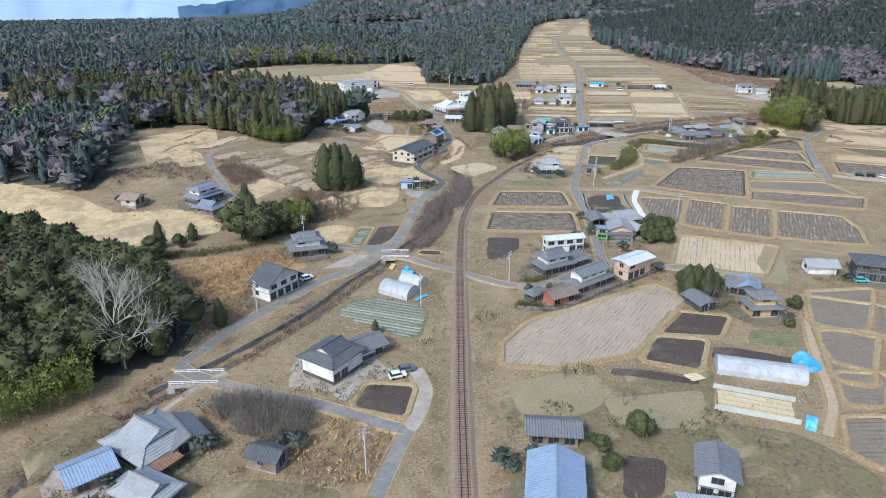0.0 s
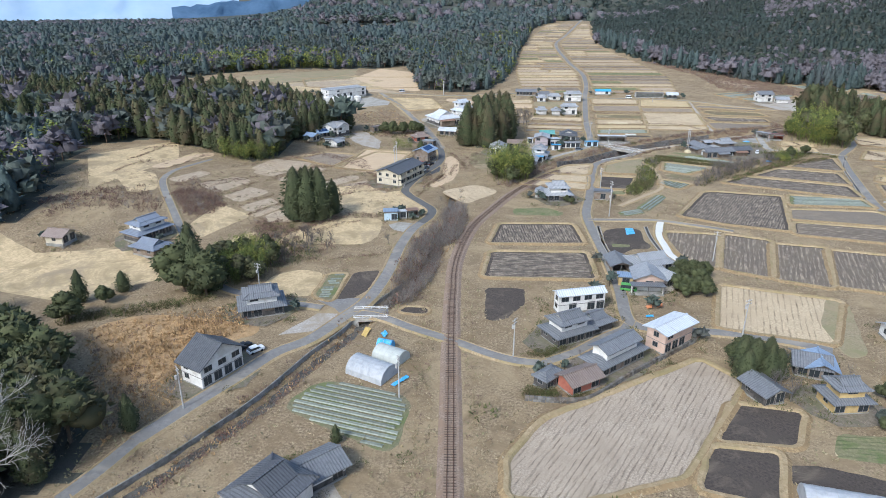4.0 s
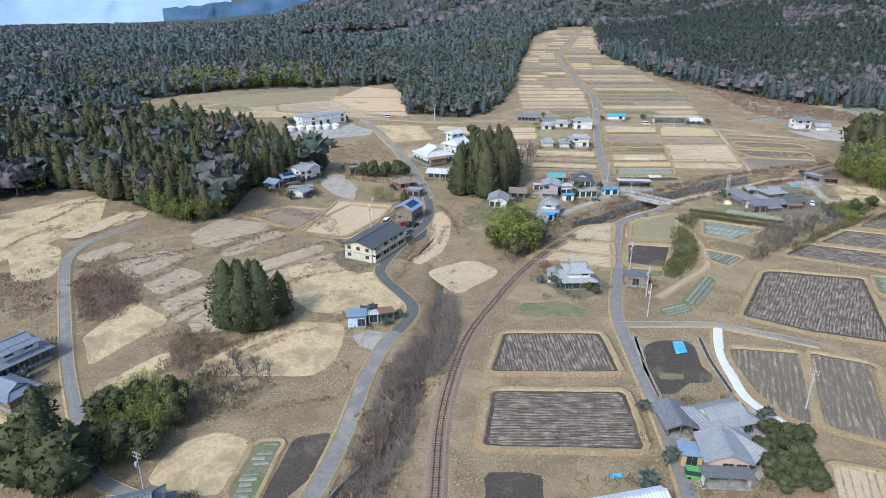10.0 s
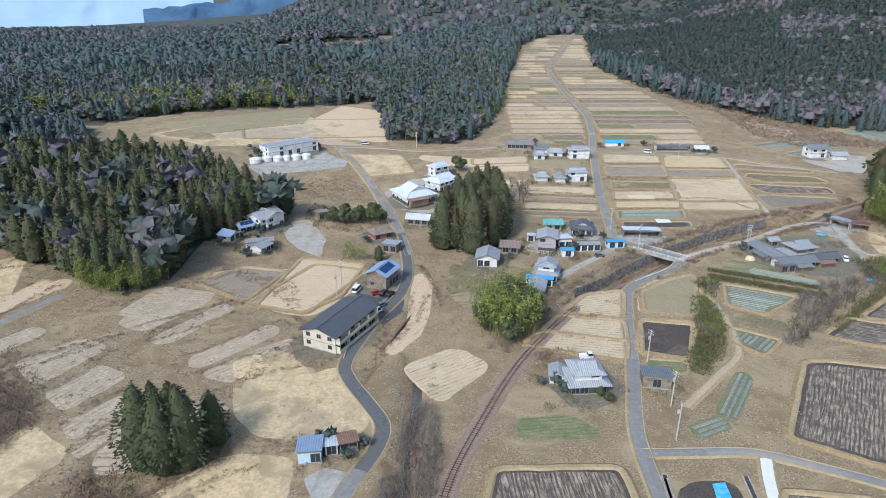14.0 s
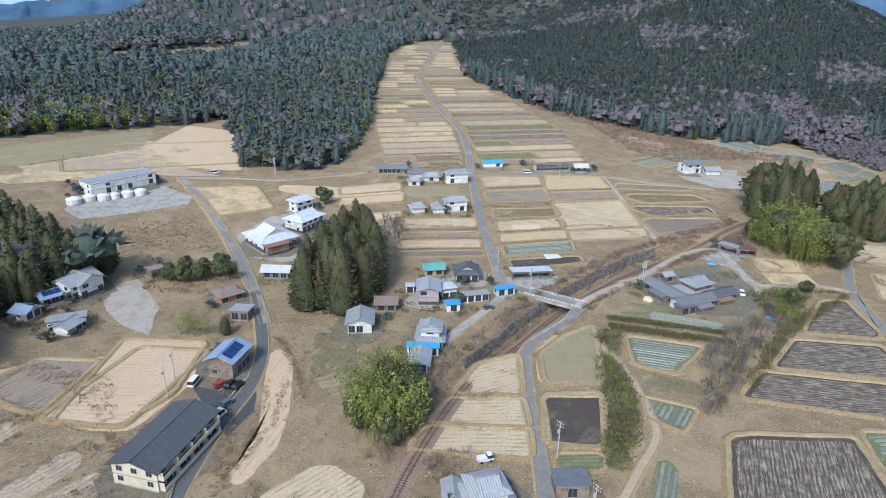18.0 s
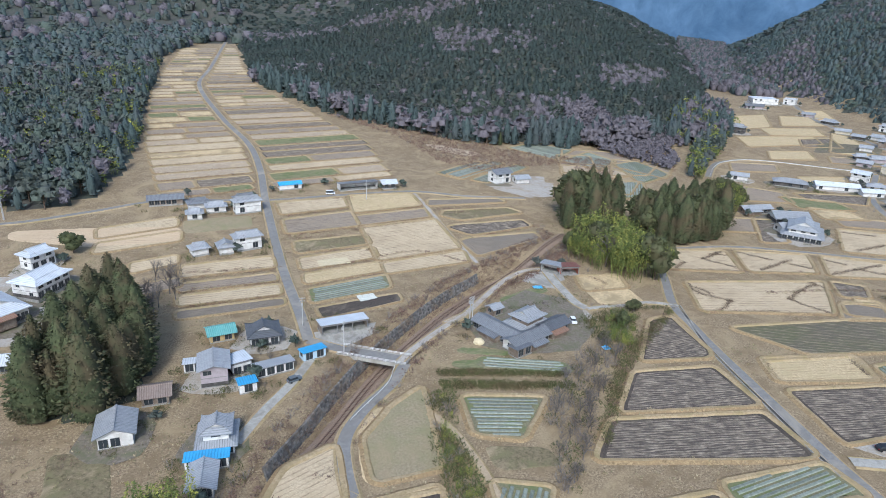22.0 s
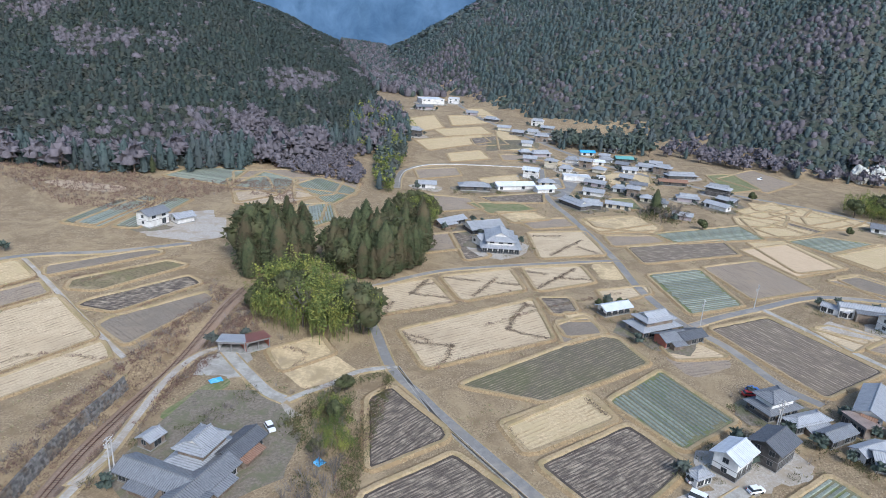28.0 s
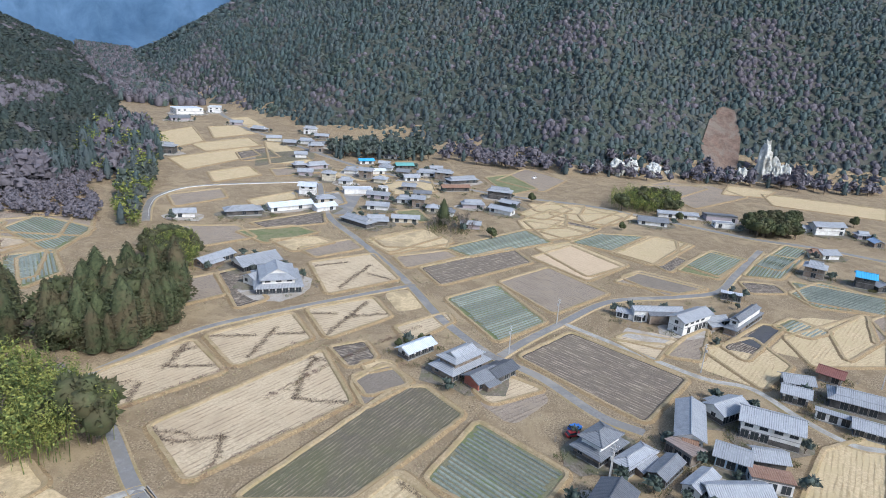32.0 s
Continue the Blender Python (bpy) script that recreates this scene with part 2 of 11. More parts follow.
HILL_FOOT = [(240, 1150), (205, 950), (172, 780), (190, 650), (235, 570), (300, 540), (432, 540), (591, 656), (735, 792), (870, 920), (1080, 1130), (1380, 1420), (1850, 1850)]
HILL_AREA = HILL_FOOT + [(2400, 3200), (240, 3200)]
EAST_FOOT = [(1950, 1740), (1420, 1300), (1135, 1066), (900, 880), (805, 790), (752, 700), (690, 590), (660, 530), (640, 405), (592, 283), (605, 220), (640, 159), (645, 54), (660, -100), (700, -500)]
EAST_AREA = EAST_FOOT + [(3200, -500), (3200, 1740)]
WOODS = {
    "north_fill_wood": [(-1300, 935), (-420, 905), (-290, 765), (-327, 660), (-218, 715), (-100, 750), (-30, 778), (95, 862), (126, 948), (152, 1000), (240, 1120), (60, 1120), (-20, 950), (-36, 932), (-105, 835), (-200, 862), (-142, 920), (-66, 1000), (-40, 1110), (-1300, 1120)],
    "south_wood": [(-144.0, 141.0), (-116.1, 107.8), (-89.5, 101.6), (-78.3, 104.2), (-68.8, 113.7), (-56.9, 122.9), (-60.7, 132.9), (-74.2, 150.6), (-91.8, 164.8), (-115.4, 179.0), (-146.8, 185.5)],
    "west_wood": [(-235.3, 358.1), (-182.8, 360.9), (-150.1, 357.8), (-118.9, 340.9), (-96.7, 329.4), (-81.0, 321.3), (-73.6, 338.1), (-74.6, 365.9), (-63.6, 381.1), (-47.5, 397.6), (-48.8, 393.7), (-82.3, 434.2), (-113.8, 450.3), (-153.6, 447.7), (-205.2, 452.4), (-287.3, 452.3)],
    "north_west_wood": [(-382.3, 515.0), (-249.3, 520.9), (-201.7, 525.4), (-160.7, 550.8), (-75.8, 597.6), (-26.0, 624.3), (-13.3, 519.2), (14.1, 506.7), (34.2, 514.1), (49.1, 549.2), (61.7, 599.5), (89.3, 759.3), (125.7, 945.1), (100.8, 856.0), (-29.8, 772.4), (-99.8, 746.0), (-218.3, 709.0), (-327.4, 652.7), (-455.6, 597.0)],
    "west_edge_wood": [(-250.5, 258.4), (-170.7, 241.5), (-148.1, 236.0), (-132.7, 230.7), (-134.6, 247.9), (-151.7, 291.0), (-163.0, 336.5), (-139.3, 351.9), (-156.1, 373.7), (-204.1, 373.1), (-240.8, 354.8), (-317.6, 337.3)],
    "link_wood": [(-325.0, 455.0), (-180.7, 455.0), (-151.4, 455.3), (-158.2, 477.4), (-185.6, 521.2), (-248.2, 520.8), (-385.7, 520.3)],
    "shrine_wood": [(12.4, 362.1), (23.9, 358.1), (35.2, 362.4), (39.7, 381.9), (41.1, 405.2), (32.1, 408.3), (20.5, 386.1)],
    "far_west_wood": [(-1300, 480), (-330, 470), (-260, 600), (-290, 760), (-420, 900), (-1300, 930)],
    "far_north_wood": [(-1300, 1000), (-700, 950), (-300, 960), (-60, 1010), (240, 1040), (330, 1500), (300, 2100), (-1300, 2100)],
    "far_mid_wood": [(-245.8, 918.9), (-123.9, 890.1), (-49.2, 992.5), (-53.3, 1057.1), (-140.9, 992.8), (-326.8, 1174.4)],
}
RAIL = [(3.5, -80), (3.5, 40), (3.5, 80), (3.7, 108), (4.3, 141), (4.8, 170), (5.5, 191), (7, 214), (12.5, 241), (21, 262), (33.4, 287), (52, 314), (71, 334), (84, 346.5), (96, 356.5), (112, 368), (129.5, 379), (148, 388), (171, 398), (205, 414)]
STREAM = [(-78, 60), (-70, 84), (-66, 97), (-57, 108), (-46, 122), (-38, 134), (-31, 146), (-24, 162), (-18.5, 172), (-14.5, 182), (-6, 197), (0, 215), (3, 235), (6, 262), (7, 290)]


def terrain(x, y):
    """Height of the ground without the cutting and the stream."""
    x, y = np.asarray(x, float), np.asarray(y, float)
    z = 0.05 * np.maximum(0, y - 400) * ss(385, 480, y) * (1 - 0.35 * ss(200, 400, x))
    z = z + 5.5 * ss(-45, -135, x) * ss(190, 260, y)
    z = z + 60 * ss(1050, 1900, y) * ss(-420, 60, x) - 0.062 * np.maximum(0, y - 620) * ss(-120, -420, x)
    far = np.hypot(x, y - 200)
    z = z - 190 * ss(1500, 2600, far) * ss(100, 700, x) - 25 * ss(1100, 2400, far) * ss(-50, -400, x)
    z = z - 75 * ss(1500, 4200, far) * ss(-800, -1900, x)
    fade = 1 - ss(1250, 1900, far)
    d = np.where(inside(x, y, HILL_AREA), poly_dist(x, y, HILL_FOOT), 0)
    z = z + fade * 190 * (1 - np.exp(-d / 300)) * (0.3 + 0.7 * ss(250, 620, x))
    e = np.where(inside(x, y, EAST_AREA), poly_dist(x, y, EAST_FOOT), 0)
    z = z + fade * 330 * (1 - np.exp(-e / 380))
    wave = np.sin(x * 0.011 + 1.3 * np.sin(y * 0.007)) * np.sin(y * 0.009 + x * 0.004) + 0.5 * np.sin(x * 0.027 - y * 0.021)
    return z + wave * 9 * ss(20, 220, np.maximum(d, e))


def ground_at(x, y):
    """Height of the ground with the railway cutting and the stream bed."""
    x, y = np.asarray(x, float), np.asarray(y, float)
    z = terrain(x, y) - 4.5 * (1 - ss(3.2, 8, poly_dist(x, y, RAIL))) * ss(312, 342, y) * (1 - ss(390, 410, y))
    return z - 2.0 * (1 - ss(1.1, 3.6, poly_dist(x, y, STREAM)))
SCAR = [(633.4, 180.6), (654.9, 182.8), (684.6, 175.3), (702.0, 165.8), (698.0, 154.6), (672.0, 151.1), (648.2, 153.8)]
BARE_ZONES = [[(328.3, 618.8), (357.3, 612.6), (379.1, 561.0), (350.6, 527.6), (297.2, 520.1), (296.5, 559.8)], [(808.5, 155.7), (818.9, 114.6), (759.2, 82.1), (706.3, 93.3), (705.3, 137.4), (742.5, 153.6)], [(664.8, 240.0), (691.3, 202.7), (661.7, 200.2), (641.1, 234.0)], [(1127.9, 1073.2), (0, 0), (0, 0), (860.0, 736.0), (815.3, 770.4), (807.6, 796.8)], [(644.1, 313.9), (632.4, 273.0), (613.7, 270.6), (615.6, 304.7)], [(649.7, 394.3), (627.3, 333.0), (601.2, 281.8), (569.2, 283.3), (578.5, 346.2)], [(724.7, 95.4), (701.4, 51.5), (657.7, 50.6), (668.5, 97.6)], [(393.7, 876.6), (408.1, 839.4), (347.2, 715.0), (342.8, 766.1)], [(452.0, 667.9), (560.7, 685.7), (476.9, 624.3), (412.9, 626.0)], [(710.9, 547.4), (694.5, 499.8), (674.0, 496.8), (677.0, 520.4)], [(808.3, 400.8), (805.1, 368.2), (756.7, 369.4), (751.2, 384.5)], [(396.0, 868.5), (396.0, 799.1), (341.9, 710.1), (336.3, 749.2)], [(475.4, 664.9), (535.3, 682.0), (494.1, 641.0), (447.6, 634.7)]]


def part(name, bm, material, parent=None, label="", at=None):
    """Links a bmesh as one mesh object, under a thing or a part."""
    me = bpy.data.meshes.new(name)
    bm.to_mesh(me)
    bm.free()
    for m in material if isinstance(material, (list, tuple)) else [material]:
        me.materials.append(m)
    return put(name, me, parent, label, at)


def put(name, me, parent=None, label="", at=None):
    ob = new(name, me)
    if parent:
        ob.parent = parent
    if at is not None:
        ob.matrix_basis = at
    if label:
        ob["label"] = label
    return ob


def raw_mesh(name, verts, faces, material, index=None, smooth=False):
    """A mesh from numpy arrays: faces is one array of triangles or quads."""
    verts, faces = np.asarray(verts, np.float32), np.asarray(faces, np.int32)
    me = bpy.data.meshes.new(name)
    k = faces.shape[1]
    me.vertices.add(len(verts))
    me.vertices.foreach_set("co", verts.ravel())
    me.loops.add(faces.size)
    me.loops.foreach_set("vertex_index", faces.ravel())
    me.polygons.add(len(faces))
    me.polygons.foreach_set("loop_start", np.arange(len(faces), dtype=np.int32) * k)
    for m in material if isinstance(material, (list, tuple)) else [material]:
        me.materials.append(m)
    if index is not None:
        me.polygons.foreach_set("material_index", np.asarray(index, np.int32))
    me.polygons.foreach_set("use_smooth", np.full(len(faces), smooth))
    me.update(calc_edges=True)
    return me


def steps(*spans):
    """Grid lines: (start, end, spacing) one after another."""
    vals = []
    for a, b, s in spans:
        vals += list(np.arange(a, b, s))
    return np.array(vals + [spans[-1][1]])


gx = steps((-4600, -600, 100), (-600, -180, 20), (-180, -90, 6), (-90, 210, 2.5), (210, 460, 6), (460, 1300, 20), (1300, 3300, 100))
gy = steps((-900, -100, 80), (-100, 60, 10), (60, 420, 2.5), (420, 640, 7), (640, 1300, 20), (1300, 4400, 100))
X, Y = np.meshgrid(gx, gy)
Z = ground_at(X, Y)
idx = np.arange(X.size).reshape(X.shape)
quads = np.stack([idx[:-1, :-1], idx[:-1, 1:], idx[1:, 1:], idx[1:, :-1]], -1).reshape(-1, 4)
cx, cy = X[:-1, :-1].ravel(), Y[:-1, :-1].ravel()
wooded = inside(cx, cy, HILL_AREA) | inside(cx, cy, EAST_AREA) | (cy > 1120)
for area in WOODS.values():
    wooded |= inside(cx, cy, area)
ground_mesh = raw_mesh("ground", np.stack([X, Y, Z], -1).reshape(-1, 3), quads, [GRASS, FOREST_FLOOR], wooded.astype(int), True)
tagged(put("ground", ground_mesh), "valley floor of dry tan winter grass rising to wooded hills", "ground", kind="structure")


def smooth_line(pts, spacing=2.0):
    """Points along a Catmull-Rom curve through pts, evenly spread."""
    p = np.array([pts[0], *pts, pts[-1]], float)
    p[0], p[-1] = 2 * p[1] - p[2], 2 * p[-2] - p[-3]
    out = []
    for a, b, c, d in zip(p, p[1:], p[2:], p[3:]):
        k = max(2, int(np.hypot(*(c - b)) / spacing))
        for t in np.arange(k) / k:
            out.append(0.5 * (2 * b + (c - a) * t + (2 * a - 5 * b + 4 * c - d) * t * t + (3 * b - a - 3 * c + d) * t ** 3))
    out.append(p[-2])
    return np.array(out)


def sides(line):
    """Unit vectors to the left of a line, at each point."""
    g = np.gradient(line, axis=0)
    g /= np.hypot(g[:, 0], g[:, 1])[:, None] + 1e-9
    return np.stack([-g[:, 1], g[:, 0]], -1)


def ribbon(name, line, profile, material, height, index=None):
    """A strip swept along a line; profile is (offset to the left, height above) pairs."""
    left = sides(line)
    rows = []
    for off, up in profile:
        q = line + left * off
        rows.append(np.column_stack([q, height(line[:, 0], line[:, 1]) + up]))
    v = np.stack(rows, 1)
    n, k = v.shape[:2]
    ids = np.arange(n * k).reshape(n, k)
    f = np.stack([ids[:-1, :-1], ids[:-1, 1:], ids[1:, 1:], ids[1:, :-1]], -1)[:, :, ::-1].reshape(-1, 4)
    return raw_mesh(name, v.reshape(-1, 3), f, material, np.tile(index, n - 1) if index else None)


ROAD_LINES, FIELD_RINGS, HOUSE_SPOTS = [], [], []


def road(name, width, material, pts):
    """A road: a paved strip with worn grass shoulders, on the ground."""
    line = smooth_line(pts)
    h = width * 0.46
    ROAD_LINES.append((line[::2], h))
    base = lambda x, y: np.maximum(terrain(x, y), ground_at(x, y))
    me = ribbon(name, line, [(h + 0.8, -0.1), (h + 0.1, 0.3), (h - 0.1, 0.2), (0, 0.27), (-h + 0.1, 0.2), (-h - 0.1, 0.3), (-h - 0.8, -0.1)], [material, BUND], base, [1, 1, 0, 0, 1, 1])
    word = {"asphalt": "grey worn asphalt", "fresh_asphalt": "dark smooth asphalt", "concrete": "pale concrete", "fresh_concrete": "fresh white concrete", "trodden_earth": "trodden pale earth"}.get(material.name, "grey gravel")
    return tagged(put(name, me), "narrow lane of %s between dry grass verges" % word, "road", kind="structure")


def offset_ring(p, d):
    """A closed outline moved outward by d."""
    a = np.roll(p, 1, 0)
    b = np.roll(p, -1, 0)
    t = b - a
    t /= np.hypot(t[:, 0], t[:, 1])[:, None] + 1e-9
    area = np.sum(p[:, 0] * b[:, 1] - b[:, 0] * p[:, 1])
    nrm = np.stack([t[:, 1], -t[:, 0]], -1) * (1 if area > 0 else -1)
    return p + nrm * d


FIELD_WORDS = {
    "grey": ("harvested field of grey-brown stubble", "field"), "dull": ("plot of dull greenish winter grass", "meadow"), "peach": ("mown field of peach-coloured straw", "field"),
    "olive": ("tilled field of dark soil turning green", "field"),
    "dark": ("tilled field of dark damp soil", "field"), "stubble": ("harvested rice field with grey stubble rows", "field"),
    "straw": ("dry rice field with pale straw rows", "field"), "grass": ("mown winter meadow of yellow grass", "meadow"),
    "reedbed": ("idle field of orange dead reeds", "meadow"), "speckled": ("harvested field of clumpy grey-tan stubble", "field"), "soil": ("bare plot of dark crumbly soil", "field"), "furrow": ("harvested rice field of dark furrows and pale stubble", "field"), "fallow": ("idle terrace strip of greyish dead growth", "field"), "yellow": ("harvested field of golden rice stubble", "field"), "rough": ("rough olive-brown grass", "meadow"), "green": ("small vegetable plot with green rows", "vegetable plot"), "mulch": ("vegetable plot with rows of plastic film", "vegetable plot")}
field_rng = random.Random(5)
field_count = [0]


def field(kind, pts, along=0, bund=1):
    """A plot: its soil, and a grass bund round it."""
    p = np.array(pts, float)
    field_count[0] += 1
    lift = 0.03 + 0.0003 * field_count[0]
    soft_p = p
    small_side = float(np.ptp(p, axis=0).min())
    for reach in (0.9, 0.4) if bund else (min(2.2, 0.1 * small_side), min(1.0, 0.05 * small_side)):
        nxt = np.roll(soft_p, -1, 0)
        cut = np.minimum(0.3, reach / (np.hypot(*(nxt - soft_p).T) + 0.01))[:, None]
        soft_p = np.stack([soft_p + (nxt - soft_p) * cut, nxt + (soft_p - nxt) * cut], 1).reshape(-1, 2)
    ring = []
    for a, b in zip(soft_p, np.roll(soft_p, -1, 0)):
        k = max(1, int(np.hypot(*(b - a)) / 2.2))
        ring += [a + (b - a) * i / k for i in range(k)]
    ring = np.array(ring)
    rag = 0.14 if bund else 0.2
    ring += np.array([[field_rng.uniform(-rag, rag), field_rng.uniform(-rag, rag)] for _ in ring])
    mid = ring.mean(0)
    FIELD_RINGS.append(p)
    edge = p[1] - p[0] if along == 0 else p[2] - p[1]
    ang = math.atan2(edge[1], edge[0])
    c, s = math.cos(ang), math.sin(ang)
    turn = np.array([[c, s], [-s, c]])
    shells = [None, 1.0, 0.93 if kind == "dark" else 0.97, 0.55, 0.3]
    n = len(ring)
    verts = []
    for q in shells:
        xy = mid + (ring - mid) * q if q else offset_ring(ring, 0.5)
        verts.append(np.column_stack([(xy - mid) @ turn.T, terrain(xy[:, 0], xy[:, 1]) + (lift if q else -0.1)]))
    verts.append(np.array([[0, 0, float(terrain(*mid)) + lift]]))
    v = np.concatenate(verts)
    z0 = v[-1, 2]
    v[:, 2] -= z0
    f = []
    for k in range(len(shells) - 1):
        for i in range(n):
            j = (i + 1) % n
            f += [(k * n + i, k * n + j, (k + 1) * n + j), (k * n + i, (k + 1) * n + j, (k + 1) * n + i)]
    last = (len(shells) - 1) * n
    f += [(last + i, last + (i + 1) % n, len(v) - 1) for i in range(n)]
    f = np.array(f)
    if np.sum(ring[:, 0] * np.roll(ring[:, 1], -1) - np.roll(ring[:, 0], -1) * ring[:, 1]) < 0:
        f = f[:, ::-1]
    tilled = kind in ("dark", "furrow")
    me = raw_mesh("field", v, f, [SOIL[kind], SOIL["soil"]] if tilled else SOIL[kind], (np.arange(len(f)) < 4 * n).astype(int) if tilled else None)
    place = pose(mid[0], mid[1], z0, 0, 0, math.degrees(ang))
    label, cat = FIELD_WORDS[kind]
    ob = tagged(put("field", me, at=place), label, cat, kind="structure")
    if bund:
        wide = min(1.0, 0.3 + 0.045 * float(np.ptp(p, axis=0).min()))
        rings = [(-0.2, 0.0), (0.2, 0.3 * wide), (1.05 * wide, 0.36 * wide), (1.6 * wide, 0.05), (2.2 * wide, -0.2)]
        bv = []
        for d, up in rings:
            xy = offset_ring(ring, d)
            bv.append(np.column_stack([(xy - mid) @ turn.T, terrain(xy[:, 0], xy[:, 1]) + up - z0 + 0.1]))
        bv = np.concatenate(bv)
        bf = [(k * n + i, k * n + (i + 1) % n, (k + 1) * n + (i + 1) % n, (k + 1) * n + i) for k in range(4) for i in range(n)]
        put("bund", raw_mesh("bund", bv, np.array(bf), [BUND, BANK], (np.arange(4 * n) >= 2 * n).astype(int)), ob, "grassy earth bund")
    if kind == "mulch":
        loc = (ring - mid) @ turn.T
        vs, fs = [], []
        for yy in np.arange(loc[:, 1].min() + 1, loc[:, 1].max() - 0.5, 1.35):
            nx = np.roll(loc, -1, 0)
            cut = (loc[:, 1] - yy) * (nx[:, 1] - yy) < 0
            if cut.sum() < 2:
                continue
            xs = loc[cut, 0] + (yy - loc[cut, 1]) / (nx[cut, 1] - loc[cut, 1]) * (nx[cut, 0] - loc[cut, 0])
            a, b = xs.min() + field_rng.uniform(0.5, 2.0), xs.max() - field_rng.uniform(0.5, 2.0)
            if b - a < 2:
                continue
            k = len(vs)
            for x in (a, b):
                w = mid + np.array([x, yy]) @ turn
                z = float(terrain(*w)) + 0.1 - z0
                vs += [(x, yy - 0.42, z), (x, yy - 0.28, z + 0.18), (x, yy + 0.28, z + 0.18), (x, yy + 0.42, z)]
            fs += [(k, k + 4, k + 5, k + 1), (k + 1, k + 5, k + 6, k + 2), (k + 2, k + 6, k + 7, k + 3)]
        if fs:
            put("film_rows", raw_mesh("film_rows", np.array(vs), np.array(fs), FILM), ob, "silver plastic mulch film over the rows")
    return ob


def off_roads(q, gap=0.6):
    """Which points keep clear of roads and the railway."""
    ok = poly_dist(q[:, 0], q[:, 1], RAIL) > 2.3
    for line, h in ROAD_LINES:
        lo, hi = line.min(0) - h - 3, line.max(0) + h + 3
        near = np.where(ok & (q[:, 0] > lo[0]) & (q[:, 0] < hi[0]) & (q[:, 1] > lo[1]) & (q[:, 1] < hi[1]))[0]
        if len(near):
            ok[near] = poly_dist(q[near, 0], q[near, 1], [tuple(v) for v in line[::2]] + [tuple(line[-1])]) > h + gap
    return ok


def off_plots(q):
    """Which points keep clear of fields and houses."""
    ok = np.ones(len(q), bool)
    for p in FIELD_RINGS:
        lo, hi = p.min(0), p.max(0)
        near = np.where((q[:, 0] > lo[0]) & (q[:, 0] < hi[0]) & (q[:, 1] > lo[1]) & (q[:, 1] < hi[1]))[0]
        if len(near):
            ok[near] &= ~inside(q[near, 0], q[near, 1], [tuple(v) for v in p])
    for x, y, r in HOUSE_SPOTS:
        ok &= np.hypot(q[:, 0] - x, q[:, 1] - y) > r
    return ok


# ---- railway ----
def railway():
    line = smooth_line(RAIL, 1.5)
    top = lambda x, y: ground_at(x, y) + 0.25
    root = tagged(new("railway"), "single-track railway on rusty brown ballast", "railway", kind="structure")
    put("ballast", ribbon("ballast", line, [(2.6, -0.4), (1.5, 0.0), (-1.5, 0.0), (-2.6, -0.4)], BALLAST, top), root)
    for off in (0.53, -0.53):
        prof = [(off + 0.05, 0.05), (off + 0.05, 0.2), (off - 0.05, 0.2), (off - 0.05, 0.05)]
        put("rail", ribbon("rail", line, prof, RAIL_STEEL, top), root, "rusty steel rail")
    fine = smooth_line(RAIL, 0.66)
    left = sides(fine)
    ahead = np.stack([left[:, 1], -left[:, 0]], -1)
    z = top(fine[:, 0], fine[:, 1])
    box = []
    for u, w, h in ((-1, -1, 0), (1, -1, 0), (1, 1, 0), (-1, 1, 0), (-1, -1, 1), (1, -1, 1), (1, 1, 1), (-1, 1, 1)):
        xy = fine + left * (1.05 * u) + ahead * (0.11 * w)
        box.append(np.column_stack([xy, z - 0.05 + 0.11 * h]))
    v = np.stack(box, 1)
    f = np.array([(4, 5, 6, 7), (0, 1, 5, 4), (1, 2, 6, 5), (2, 3, 7, 6), (3, 0, 4, 7)])
    faces = (np.arange(len(v))[:, None, None] * 8 + f).reshape(-1, 4)
    ob = put("sleepers", raw_mesh("sleepers", v.reshape(-1, 3), faces, SLEEPER), root, "weathered wooden sleepers")
    ob["kind"] = "stuff"


railway()


ASPHALT_DARK = surface("dark_asphalt", (0.055, 0.057, 0.06), (0.1, 0.1, 0.105), 1.2, (0.08, 0.08, 0.08), 6, bump=0.1)
yard_count = [0]


def yard(pts, material, label):
    """A paved or gravelled yard with uneven edges."""
    p = np.array(pts, float)
    yard_count[0] += 1
    ring = []
    for a, b in zip(p, np.roll(p, -1, 0)):
        k = max(1, int(np.hypot(*(b - a)) / 2))
        ring += [a + (b - a) * i / k for i in range(k)]
    ring = np.array(ring) + np.array([[field_rng.uniform(-0.2, 0.2), field_rng.uniform(-0.2, 0.2)] for _ in ring])
    FIELD_RINGS.append(p)
    mid, n = ring.mean(0), len(ring)
    v, lift = [], 0.1 + 0.0007 * yard_count[0]
    for q in (1.0, 0.6, 0.25):
        xy = mid + (ring - mid) * q
        v.append(np.column_stack([xy, terrain(xy[:, 0], xy[:, 1]) + lift]))
    v.append(np.array([[mid[0], mid[1], float(terrain(*mid)) + lift]]))
    f = [(k * n + i, k * n + (i + 1) % n, (k + 1) * n + (i + 1) % n) for k in range(2) for i in range(n)]
    f += [(k * n + i, (k + 1) * n + (i + 1) % n, (k + 1) * n + i) for k in range(2) for i in range(n)]
    f += [(2 * n + i, 2 * n + (i + 1) % n, 3 * n) for i in range(n)]
    f = np.array(f)
    if np.sum(ring[:, 0] * np.roll(ring[:, 1], -1) - np.roll(ring[:, 0], -1) * ring[:, 1]) < 0:
        f = f[:, ::-1]
    return tagged(put("yard", raw_mesh("yard", np.concatenate(v), f, material)), label, "yard", kind="structure")

